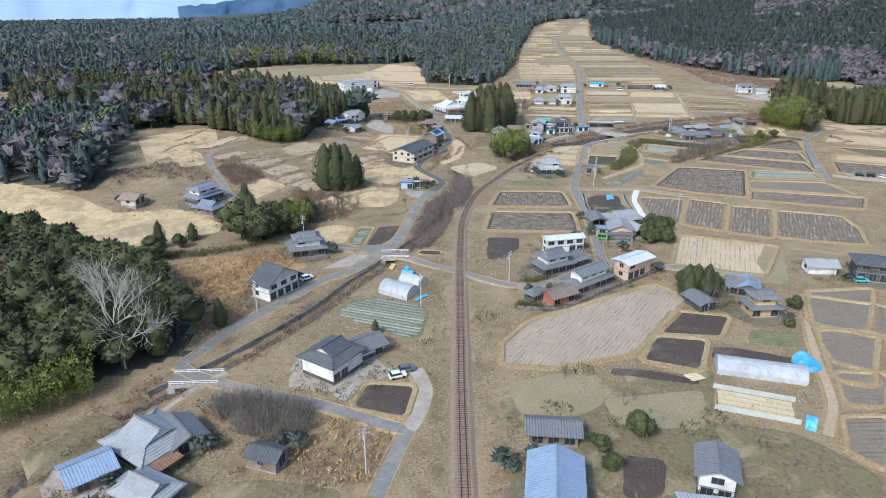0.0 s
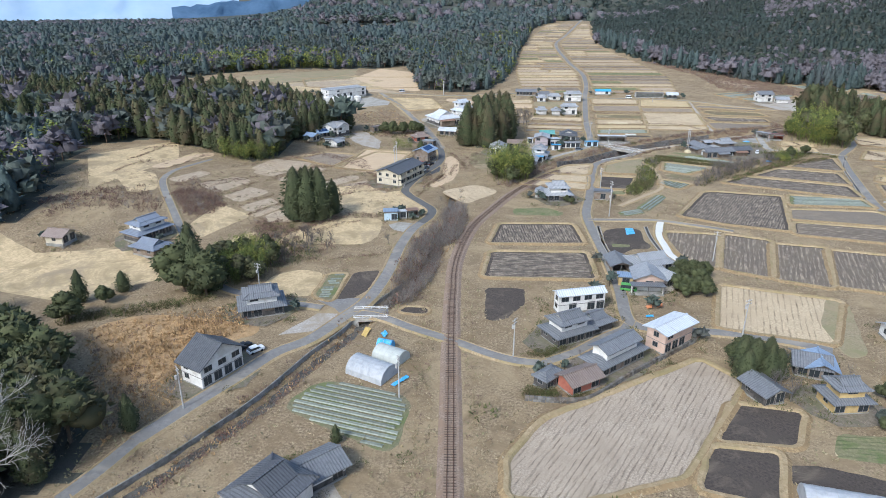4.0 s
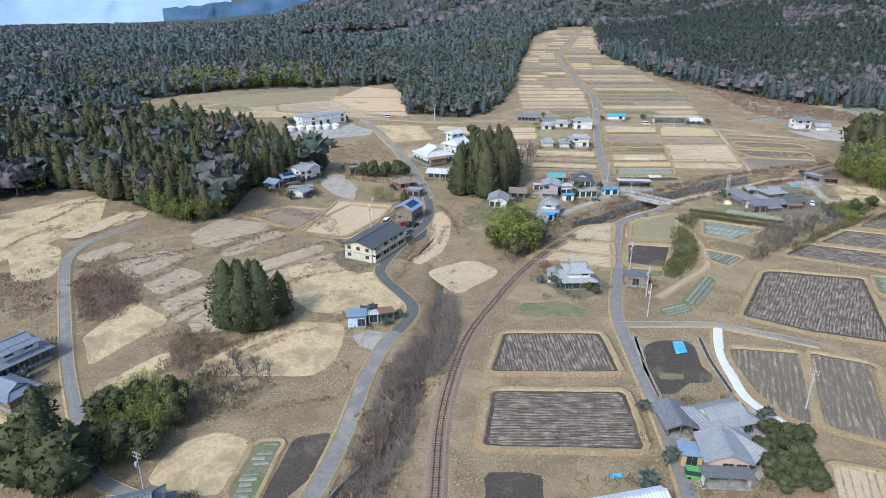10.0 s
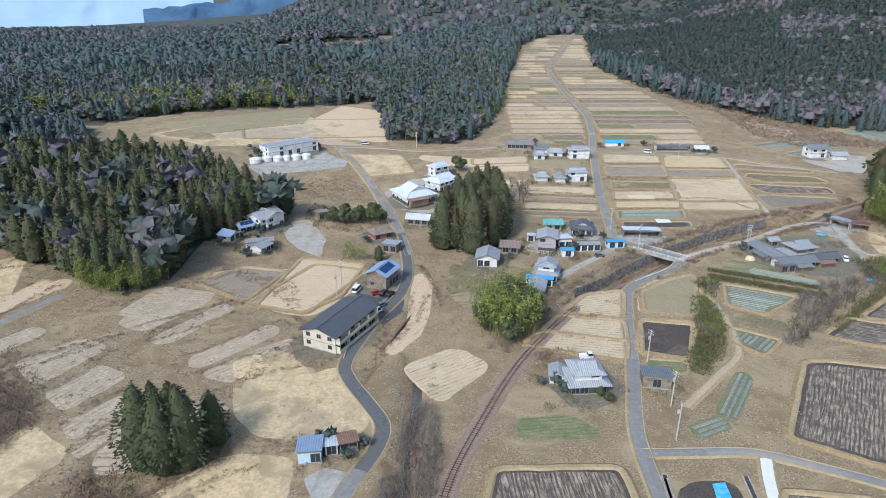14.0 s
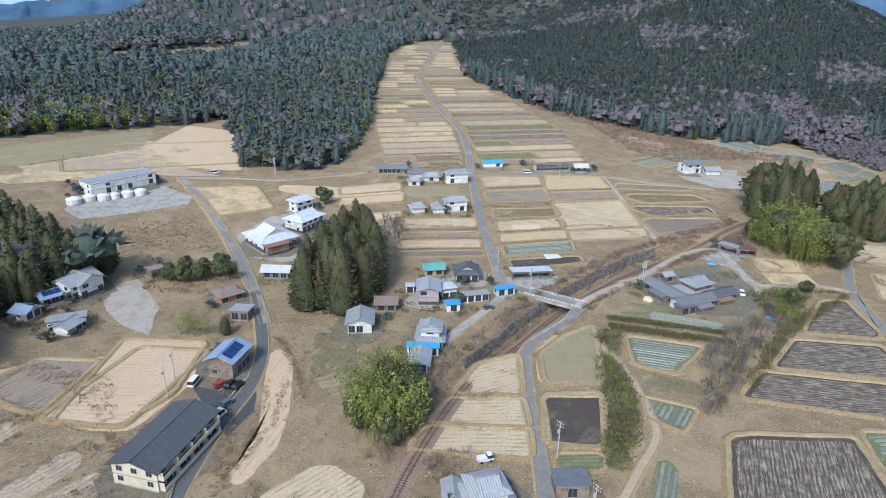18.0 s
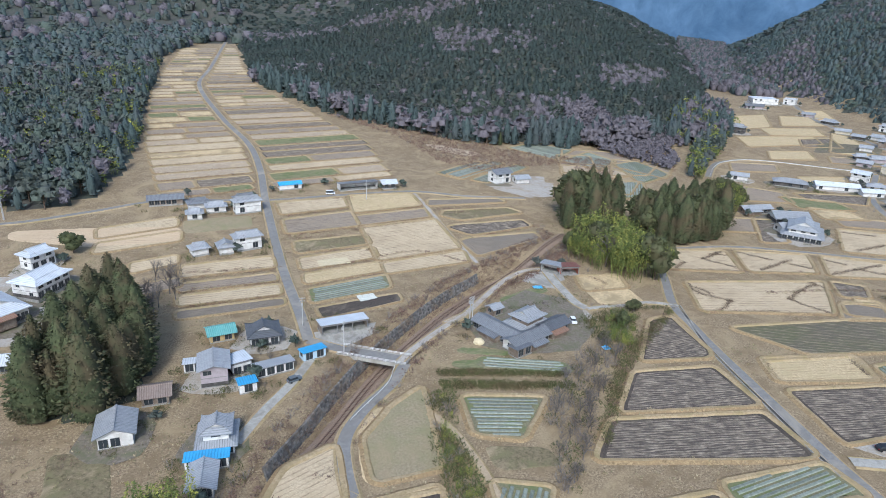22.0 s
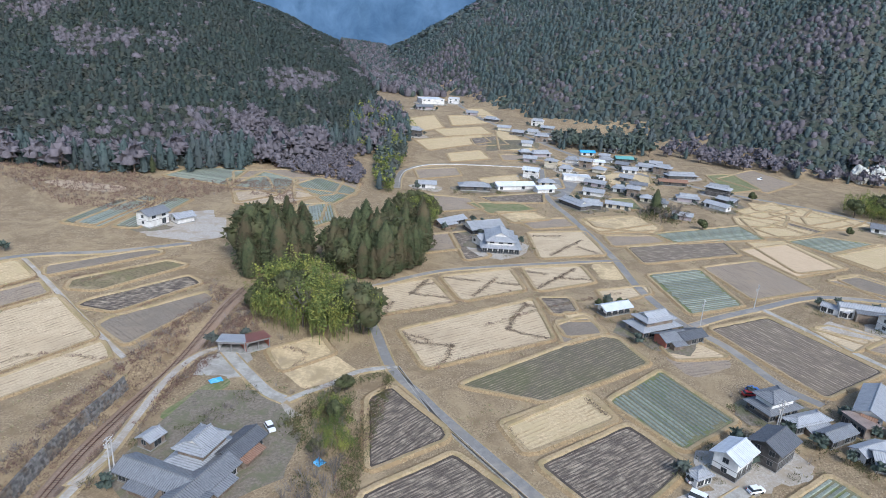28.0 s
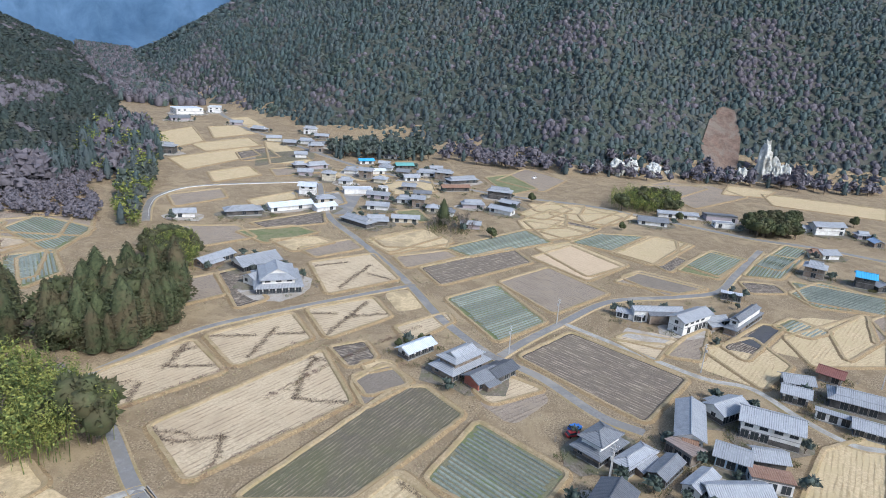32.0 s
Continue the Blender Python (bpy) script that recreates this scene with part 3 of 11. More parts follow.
# ---- plants ----
CONIFER = surface("cedar_needles", (0.034, 0.044, 0.021), (0.09, 0.104, 0.048), 1.0, (0.088, 0.072, 0.04), 9, bump=0.0, per="island", spread=0.2)
EVERGREEN = surface("evergreen_leaves", (0.036, 0.044, 0.02), (0.095, 0.105, 0.046), 1.2, (0.075, 0.07, 0.036), 10, bump=0.0, per="island", spread=0.2)
BAMBOO = surface("bamboo_leaves", (0.05, 0.075, 0.02), (0.15, 0.182, 0.052), 0.9, (0.29, 0.29, 0.07), 3.2, bump=0.0, per="island", spread=0.3)
TWIGS = surface("bare_twigs", (0.11, 0.095, 0.085), (0.2, 0.178, 0.16), 1.5, (0.15, 0.12, 0.1), 12, bump=0.0, per="island", spread=0.3)
PALE_BARK = surface("pale_bark", (0.3, 0.28, 0.25), (0.48, 0.46, 0.42), 0.8, bump=0.2)
BARK = surface("bark", (0.09, 0.065, 0.045), (0.16, 0.12, 0.09), 0.5, bump=0.3)
SCRUB = surface("dry_scrub", (0.13, 0.085, 0.065), (0.25, 0.175, 0.135), 1.5, (0.19, 0.115, 0.09), 10, bump=0.0, per="island", spread=0.4)
HEDGE = surface("hedge_leaves", (0.058, 0.068, 0.026), (0.15, 0.155, 0.06), 0.8, (0.11, 0.09, 0.045), 5, bump=0.0, per="island", spread=0.2)
REED = surface("orange_reeds", (0.3, 0.19, 0.09), (0.48, 0.33, 0.17), 1.5, (0.36, 0.24, 0.12), 8, bump=0.0, per="island", spread=0.3)
WEED = surface("pale_weeds", (0.24, 0.19, 0.115), (0.42, 0.345, 0.22), 1.5, (0.22, 0.2, 0.1), 10, bump=0.0, per="island", spread=0.35)
# Far trees: distance haze is painted in as a bluish tint of their colours.
HAZED_CONIFER = surface("hazed_cedar_needles", (0.0384, 0.0576, 0.0564), (0.0816, 0.11, 0.105), 2.2, (0.0744, 0.0888, 0.0887), 45, bump=0.6, per="island", spread=0.14)
HAZED_LEAVES = surface("hazed_evergreen_leaves", (0.0456, 0.0624, 0.0511), (0.096, 0.12, 0.0968), 2.2, (0.084, 0.09, 0.0806), 50, bump=0.6, per="island", spread=0.16)
HAZED_TWIGS = surface("hazed_bare_crowns", (0.0893, 0.0819, 0.0917), (0.173, 0.158, 0.174), 2.2, (0.121, 0.107, 0.118), 45, bump=0.6, per="island", spread=0.14)
GREY_TWIGS = surface("grey_twigs", (0.17, 0.15, 0.132), (0.3, 0.272, 0.245), 1.5, (0.21, 0.175, 0.15), 9, bump=0.0, per="island", spread=0.3)
# Hill trees: darker stock, with the same bluish haze mixed into the colour.
HAZED_HILL_CONIFER = surface("hazed_hill_needles", (0.0225, 0.0337, 0.031), (0.0484, 0.0639, 0.0562), 2.2, (0.0414, 0.0501, 0.0445), 45, bump=0.6, per="island", spread=0.2)
HAZED_HILL_LEAVES = surface("hazed_hill_leaves", (0.0284, 0.038, 0.0298), (0.0585, 0.0727, 0.0535), 2.2, (0.0531, 0.0549, 0.0456), 50, bump=0.6, per="island", spread=0.2)
PLANT_MATS = [CONIFER, EVERGREEN, BAMBOO, TWIGS, BARK, SCRUB, HEDGE, PALE_BARK, WEED, REED, HAZED_CONIFER, HAZED_LEAVES, HAZED_TWIGS, GREY_TWIGS, HAZED_HILL_CONIFER, HAZED_HILL_LEAVES]
M_CON, M_EVE, M_BAM, M_TWI, M_BARK, M_SCR, M_HED, M_PALE, M_WEED, M_REED, M_FCON, M_FEVE, M_FTWI, M_GTWI, M_HCON, M_HEVE = range(16)


def tri_cloud(centres, outward, size, rng, droop=0.0, stretch=1.0, thin=0.6):
    """Loose leaf sprays: three-cornered blades standing about each centre, leaning outward."""
    n = len(centres)
    rnd = rng.normal(size=(n, 3))
    side = np.cross(outward, rnd)
    side /= np.linalg.norm(side, axis=1)[:, None] + 1e-9
    size = np.broadcast_to(size, (n,))[:, None]
    tip = centres + outward * size * stretch - np.array([0, 0, 1]) * size * droop
    base = centres - outward * size * 0.35
    v = np.stack([base - side * size * thin, base + side * size * thin, tip + side * size * rng.uniform(-0.4, 0.4, (n, 1))], 1)
    return v.reshape(-1, 3), np.arange(n * 3).reshape(-1, 3)


def limb(a, b, ra, rb):
    """A tapered three-sided limb from a to b."""
    a, b = np.array(a, float), np.array(b, float)
    ax = (b - a) / (np.linalg.norm(b - a) + 1e-9)
    u = np.cross(ax, (0.3, 0.9, 0.2))
    u /= np.linalg.norm(u)
    w = np.cross(ax, u)
    ang = np.arange(3) * 2.094
    ring = np.cos(ang)[:, None] * u + np.sin(ang)[:, None] * w
    v = np.concatenate([a + ring * ra, b + ring * rb])
    f = []
    for i in range(3):
        j = (i + 1) % 3
        f += [(i, j, 3 + j), (i, 3 + j, 3 + i)]
    return v, np.array(f)


def merge(pieces):
    """Joins (verts, faces, material) pieces into one set of arrays."""
    vs, fs, ms, k = [], [], [], 0
    for v, f, m in pieces:
        vs.append(v), fs.append(f + k), ms.append(np.full(len(f), m))
        k += len(v)
    return np.concatenate(vs), np.concatenate(fs), np.concatenate(ms)


def lumpy_core(rng, levels, k, rough):
    """A closed lumpy skin round the z axis; levels are (height, radius)."""
    v = []
    for z, r in levels:
        a = np.arange(k) * 6.283 / k + rng.uniform(0, 0.4)
        rr = r * rng.uniform(1 - rough, 1 + rough, k)
        v.append(np.stack([np.cos(a) * rr, np.sin(a) * rr, z + rng.uniform(-0.02, 0.02, k)], -1))
    v = np.concatenate(v + [np.array([[0, 0, levels[-1][0] + 0.06]])])
    f = []
    for t in range(len(levels) - 1):
        for i in range(k):
            j = (i + 1) % k
            f += [(t * k + i, t * k + j, t * k + k + j), (t * k + i, t * k + k + j, t * k + k + i)]
    last = (len(levels) - 1) * k
    f += [(last + i, last + (i + 1) % k, len(v) - 1) for i in range(k)]
    return v, np.array(f)


def conifer(seed, sprays, slim=0.2, mat=M_CON, trunk=True):
    """A cedar one metre tall: tiers of drooping sprays round a dark lumpy core, tapering to a soft tip."""
    rng = np.random.default_rng(seed)
    taper = lambda h: np.maximum(0.03, 1 - h ** 2.8) ** 0.9 * (0.75 + 0.25 * np.minimum(1, (h - 0.05) * 5))
    h = 0.08 + 0.92 * rng.random(sprays) ** 1.1
    prof = taper(h) * (1 + 0.1 * np.sin(h * 26 + seed))
    a = rng.uniform(0, 6.283, sprays)
    lobes = 1 + 0.14 * np.sin(a * 3 + h * 9 + seed) + 0.08 * np.sin(a * 7 - h * 15)
    r = slim * prof * lobes * rng.uniform(0.78, 1.06, sprays)
    c = np.stack([np.cos(a) * r, np.sin(a) * r, h], -1)
    out = np.stack([np.cos(a), np.sin(a), rng.uniform(-0.1, 0.7, sprays)], -1)
    size = (0.022 + 0.03 * prof) * (190 / sprays) ** 0.44
    v, f = tri_cloud(c, out, size, rng, 0.4, 1.15)
    core, cf = lumpy_core(rng, [(z, slim * 0.8 * float(taper(np.float64(z)))) for z in (0.06, 0.3, 0.55, 0.78, 0.93)], 7, 0.16)
    tv, tf = limb((0, 0, -0.05), (0, 0, 0.5), 0.018, 0.01)
    return merge([(v, f, mat), (core, cf, mat)] + ([(tv, tf, M_BARK)] if trunk else []))


def round_tree(seed, sprays, mat, lumps=7, wide=0.42):
    """A broad-leaved tree one metre tall: a crown of uneven lumps of leaf sprays on a forked trunk."""
    rng = np.random.default_rng(seed)
    pieces = []
    for i in range(lumps):
        a = i * 2.4 + rng.uniform(-0.4, 0.4)
        rr = wide * 0.6 * math.sqrt((i + 0.3) / lumps)
        c = np.array([math.cos(a) * rr, math.sin(a) * rr, rng.uniform(0.42, 0.72) if i else 0.76])
        rad = wide * rng.uniform(0.42, 0.62)
        n = sprays // lumps
        d = rng.normal(size=(n, 3))
        d /= np.linalg.norm(d, axis=1)[:, None]
        d[:, 2] = np.where(d[:, 2] < -0.4, -d[:, 2], d[:, 2])
        p = c + d * rad * rng.uniform(0.75, 1.08, (n, 1)) * np.array([1, 1, 0.85])
        v, f = tri_cloud(p, d, rad * 0.3 * (60 / max(n, 8)) ** 0.5, rng, 0.15)
        pieces.append((v, f, mat))
        core, cf = lumpy_core(rng, [(-0.7, 0.5), (-0.2, 0.88), (0.3, 0.85), (0.7, 0.5)] if lumps > 4 else [(-0.5, 0.8), (0.45, 0.8)], 6 if lumps > 4 else 5, 0.14)
        pieces.append((c + core * rad, cf, mat))
        lv, lf = limb((0, 0, 0.22), c, 0.016, 0.006)
        pieces.append((lv, lf, M_BARK))
    tv, tf = limb((0, 0, -0.05), (0, 0, 0.5), 0.03, 0.018)
    pieces.append((tv, tf, M_BARK))
    return merge(pieces)


def bamboo(seed, sprays):
    """A clump of bamboo one metre tall: arching culms, each with its own feathery plume, of uneven height."""
    rng = np.random.default_rng(seed)
    pieces = []
    for i in range(6):
        a, r = i * 2.4 + rng.uniform(-0.3, 0.3), 0.09 * math.sqrt(i)
        foot = np.array([math.cos(a) * r, math.sin(a) * r, 0])
        lean = np.array([math.cos(a), math.sin(a), 0]) * rng.uniform(0.02, 0.14)
        hh = rng.uniform(0.62, 1.0)
        n = sprays // 6
        t = 0.3 + 0.7 * rng.random(n) ** 0.8
        wide = 0.085 * np.sin(np.clip((t - 0.22) * 1.25, 0, 1) * math.pi) ** 0.6 + 0.012
        b = rng.uniform(0, 6.283, n)
        d = np.stack([np.cos(b), np.sin(b), rng.uniform(-0.2, 0.5, n)], -1)
        d /= np.linalg.norm(d, axis=1)[:, None]
        p = foot + lean * (t ** 2)[:, None] * 1.2 + np.stack([np.zeros(n), np.zeros(n), t * hh], -1) + d * wide[:, None] * rng.uniform(0.5, 1.1, (n, 1))
        v, f = tri_cloud(p, d, 0.04 * (40 / max(n, 6)) ** 0.5, rng, 0.6, 1.2)
        pieces.append((v, f, M_BAM))
        lv, lf = limb(foot, foot + lean * 0.8 + np.array([0, 0, hh * 0.95]), 0.006, 0.002)
        pieces.append((lv, lf, M_BAM))
    return merge(pieces)


def bare_tree(seed, depth=5, mat=M_TWI, spread=0.55, girth=0.024):
    """A leafless tree one metre tall: limbs that fork into fine twigs."""
    rng = np.random.default_rng(seed)
    pieces = []

    def grow(a, d, ln, r, k):
        b = a + d * ln
        v, f = limb(a, b, r, r * 0.62)
        pieces.append((v, f, mat))
        if k:
            for _ in range(3 if k < depth - 1 else 4):
                nd = d + rng.normal(size=3) * spread + np.array([0, 0, 0.12])
                nd /= np.linalg.norm(nd)
                grow(a + d * ln * rng.uniform(0.65, 1.0), nd, ln * rng.uniform(0.62, 0.82), r * 0.6, k - 1)

    grow(np.array([0, 0, -0.03]), np.array([0, 0, 1.0]), 0.3, girth, depth)
    v, f, m = merge(pieces)
    v[:, 2] *= 1 / v[:, 2].max()
    return v, f, m


def thicket(seed, sprays, mat):
    """A low clump of dry stems or leaves one metre tall."""
    rng = np.random.default_rng(seed)
    a, r = rng.uniform(0, 6.283, sprays), np.sqrt(rng.random(sprays)) * 0.75
    p = np.stack([np.cos(a) * r, np.sin(a) * r, rng.uniform(0.0, 0.75, sprays) * (1 - 0.5 * r)], -1)
    d = np.stack([np.cos(a) * 0.5, np.sin(a) * 0.5, np.ones(sprays)], -1) + rng.normal(size=(sprays, 3)) * 0.35
    d /= np.linalg.norm(d, axis=1)[:, None]
    v, f = tri_cloud(p, d, 0.72 / math.sqrt(sprays) + 0.02, rng, 0.0, 1.5, 0.45)
    return v, f, np.full(len(f), mat)


def twiggy(seed, n):
    """A leafless shrub one metre tall: many thin upright twigs."""
    rng = np.random.default_rng(seed)
    pieces = []
    for _ in range(n):
        a = rng.uniform(0, 6.283)
        foot = np.array([math.cos(a), math.sin(a), 0]) * rng.uniform(0, 0.15)
        top = np.array([math.cos(a), math.sin(a), 0]) * rng.uniform(0.1, 0.6) + np.array([0, 0, rng.uniform(0.5, 1.0)])
        mid = foot + (top - foot) * 0.5 + rng.normal(size=3) * 0.06
        for p, q, r in ((foot, mid, 0.014), (mid, top, 0.009), (mid, top + rng.normal(size=3) * 0.22, 0.008)):
            v, f = limb(p, q, r, r * 0.4)
            pieces.append((v, f, M_GTWI))
    return merge(pieces)


def small_conifer(seed, mat=M_FCON):
    """A far cedar one metre tall: a ragged spire with loose sprays."""
    rng = np.random.default_rng(seed)
    core, cf = lumpy_core(rng, [(0.02, 0.19), (0.55, 0.15), (0.86, 0.07)], 5, 0.25)
    h = 0.15 + 0.8 * rng.random(20)
    a = rng.uniform(0, 6.283, 20)
    r = 0.2 * (1 - h ** 2.2) ** 0.8 * rng.uniform(0.75, 1.05, 20)
    d = np.stack([np.cos(a), np.sin(a), rng.uniform(0.0, 0.9, 20)], -1)
    v, f = tri_cloud(np.stack([np.cos(a) * r, np.sin(a) * r, h], -1), d, 0.085, rng, 0.3, 1.1, 0.7)
    return merge([(core, cf, mat), (v, f, mat)])


def small_crown(seed, mat, thin=0.6, core_size=1.0):
    """A far broad crown one metre tall: an uneven dome of leaf or twig sprays."""
    rng = np.random.default_rng(seed)
    core, cf = lumpy_core(rng, [(0.05, 0.3 * core_size), (0.45, 0.36 * core_size), (0.74, 0.2 * core_size)], 5, 0.25)
    d = rng.normal(size=(24, 3))
    d[:, 2] = np.abs(d[:, 2]) * 0.9
    d /= np.linalg.norm(d, axis=1)[:, None]
    c = np.array([0, 0, 0.42]) + d * np.array([0.36, 0.36, 0.42]) * rng.uniform(0.8, 1.05, (24, 1))
    v, f = tri_cloud(c, d, 0.13, rng, 0.1, 1.1, thin)
    return merge([(core, cf, mat), (v, f, mat)])


KINDS = {
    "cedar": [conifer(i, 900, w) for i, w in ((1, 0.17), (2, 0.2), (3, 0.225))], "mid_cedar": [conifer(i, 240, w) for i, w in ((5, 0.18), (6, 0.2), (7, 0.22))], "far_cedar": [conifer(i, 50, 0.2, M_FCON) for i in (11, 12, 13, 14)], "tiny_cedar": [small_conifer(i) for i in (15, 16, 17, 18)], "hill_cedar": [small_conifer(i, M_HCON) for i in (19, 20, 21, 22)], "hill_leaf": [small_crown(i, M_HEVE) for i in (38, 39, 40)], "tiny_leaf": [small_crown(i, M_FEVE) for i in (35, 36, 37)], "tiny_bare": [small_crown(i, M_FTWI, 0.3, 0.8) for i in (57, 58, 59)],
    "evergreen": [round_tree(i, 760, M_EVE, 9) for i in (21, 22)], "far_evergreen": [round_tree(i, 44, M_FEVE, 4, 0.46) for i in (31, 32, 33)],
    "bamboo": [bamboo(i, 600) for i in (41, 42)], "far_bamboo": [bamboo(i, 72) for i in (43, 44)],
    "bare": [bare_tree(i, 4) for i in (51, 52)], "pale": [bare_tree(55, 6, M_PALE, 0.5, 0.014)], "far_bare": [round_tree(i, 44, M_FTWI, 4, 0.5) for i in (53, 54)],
    "scrub": [thicket(i, 34, M_SCR) for i in (61, 62, 63)], "bush": [thicket(i, 60, M_HED) for i in (64, 65, 66)],
    "twiggy": [twiggy(i, 13) for i in (71, 72, 73)], "tuft": [thicket(i, 9, M_WEED) for i in (81, 82)], "weed": [thicket(i, 5, M_WEED) for i in (84, 85)], "reed": [thicket(i, 9, M_REED) for i in (91, 92)], "bank_tuft": [thicket(i, 9, M_SCR) for i in (95, 96)], "swath": [thicket(i, 14, M_BARK) for i in (87, 88)],
}


def scatter(name, points, kinds, heights, label, category, seed=1, girth=1.0, sink=0.0):
    """Uncountable plants as one object. points: (n, 2); kinds: names with weights."""
    rng = np.random.default_rng(seed)
    pts = np.asarray(points, float)
    if not len(pts):
        return None
    z = ground_at(pts[:, 0], pts[:, 1]) - sink
    names = [k for k, w in kinds]
    pick = rng.choice(len(names), len(pts), p=np.array([w for k, w in kinds]) / sum(w for k, w in kinds))
    vs, fs, ms, k0 = [], [], [], 0
    for i, nm in enumerate(names):
        sub = rng.integers(0, len(KINDS[nm]), len(pts))
        for j, (tv, tf, tm) in enumerate(KINDS[nm]):
            sel = np.where((pick == i) & (sub == j))[0]
            if not len(sel):
                continue
            lo, hi = heights if not isinstance(heights, dict) else heights[nm]
            h = rng.uniform(lo, hi, len(sel))
            g = h * rng.uniform(0.85, 1.2, len(sel)) * girth
            a = rng.uniform(0, 6.283, len(sel))
            c, s = np.cos(a)[:, None], np.sin(a)[:, None]
            x = (tv[:, 0] * c - tv[:, 1] * s) * g[:, None] + pts[sel, 0][:, None]
            y = (tv[:, 0] * s + tv[:, 1] * c) * g[:, None] + pts[sel, 1][:, None]
            zz = tv[:, 2] * h[:, None] + z[sel][:, None]
            vs.append(np.stack([x, y, zz], -1).reshape(-1, 3))
            fs.append((tf[None] + (np.arange(len(sel)) * len(tv))[:, None, None]).reshape(-1, 3) + k0)
            ms.append(np.tile(tm, len(sel)))
            k0 += len(sel) * len(tv)
    me = raw_mesh(name, np.concatenate(vs), np.concatenate(fs), PLANT_MATS, np.concatenate(ms), True)
    return tagged(put(name, me), label, category, kind="stuff")


def in_area(poly, spacing, seed=1, jitter=0.45):
    """Points on an uneven grid inside a polygon."""
    rng = np.random.default_rng(seed)
    p = np.array(poly, float)
    x, y = np.meshgrid(np.arange(p[:, 0].min(), p[:, 0].max(), spacing), np.arange(p[:, 1].min(), p[:, 1].max(), spacing))
    q = np.stack([x.ravel(), y.ravel()], -1) + rng.uniform(-jitter, jitter, (x.size, 2)) * spacing
    q = q[inside(q[:, 0], q[:, 1], [tuple(v) for v in poly])]
    return q[off_roads(q)]


TREE_WORDS = {
    "cedar": ("tall dark green cedar tree with a dense crown", "tree"), "evergreen": ("rounded evergreen tree with dark glossy leaves", "tree"),
    "bamboo": ("clump of yellow-green feathery bamboo", "bamboo"), "bare": ("leafless grey tree with fine bare twigs", "tree"),
    "pale": ("large pale leafless tree", "tree"), "bush": ("clipped dark green garden bush", "bush"), "scrub": ("dry brown shrub", "bush")}


def tree(kind, x, y, h, girth=1.0, turn=0.0, seed=0, label=""):
    """One tree: trunk and crown under one thing."""
    v, f, m = KINDS[kind][seed % len(KINDS[kind])]
    root = tagged(new({"bush": "bush", "scrub": "shrub", "bamboo": "bamboo_clump"}.get(kind, kind + "_tree")), label or TREE_WORDS[kind][0], TREE_WORDS[kind][1])
    root.matrix_basis = pose(x, y, float(ground_at(x, y)) - 0.05, 0, 0, turn) @ Matrix.Diagonal((h * girth, h * girth, h, 1))
    key = (kind, seed % len(KINDS[kind]))
    if key not in TREE_MESHES:
        pair = []
        woody = (m == M_BARK) if kind not in ("bare", "pale") else (np.arange(len(m)) < 6)
        for nm, sel in (("trunk", woody), ("crown", ~woody)):
            if sel.any():
                used, inv = np.unique(f[sel], return_inverse=True)
                pair.append((nm, raw_mesh(nm, v[used], inv.reshape(-1, 3), PLANT_MATS, m[sel], True)))
        TREE_MESHES[key] = pair
    for nm, me in TREE_MESHES[key]:
        put(nm, me, root)
    return root


TREE_MESHES = {}

# ---- buildings ----
def roof_mat(name, low, high, metal=0.0, rows=0.5, rough=0.5):
    return surface(name, low, high, 0.7, tuple(c * 0.85 for c in high), 3.0, rough=rough, bump=0.35, rows=rows, row_colour=tuple(c * 0.7 for c in low), row_sharp=1.02, row_wave=0.85, row_axis="X", metal=metal, per="object", spread=0.12)


ROOFS = {
    "grey": roof_mat("grey_tile", (0.13, 0.135, 0.145), (0.23, 0.24, 0.25)), "dark": roof_mat("dark_tile", (0.075, 0.08, 0.088), (0.14, 0.145, 0.155)),
    "light": roof_mat("silver_tile", (0.25, 0.26, 0.27), (0.41, 0.422, 0.435)), "white": roof_mat("white_sheet", (0.5, 0.53, 0.56), (0.64, 0.67, 0.7), rows=0.6),
    "slate": roof_mat("blue_grey_tile", (0.17, 0.195, 0.24), (0.29, 0.325, 0.385)),
    "blue": roof_mat("blue_sheet", (0.2, 0.27, 0.37), (0.3, 0.38, 0.5), rows=0.5), "bright": roof_mat("bright_blue_sheet", (0.05, 0.3, 0.58), (0.1, 0.42, 0.7), rows=0.6),
    "red": roof_mat("red_brown_sheet", (0.17, 0.07, 0.055), (0.26, 0.12, 0.095)), "rust": roof_mat("rusty_sheet", (0.2, 0.1, 0.06), (0.34, 0.22, 0.15), rows=0.5),
    "brown": roof_mat("brown_tile", (0.2, 0.15, 0.125), (0.32, 0.26, 0.22)), "teal": roof_mat("teal_sheet", (0.1, 0.3, 0.28), (0.2, 0.42, 0.4), rows=0.5)}
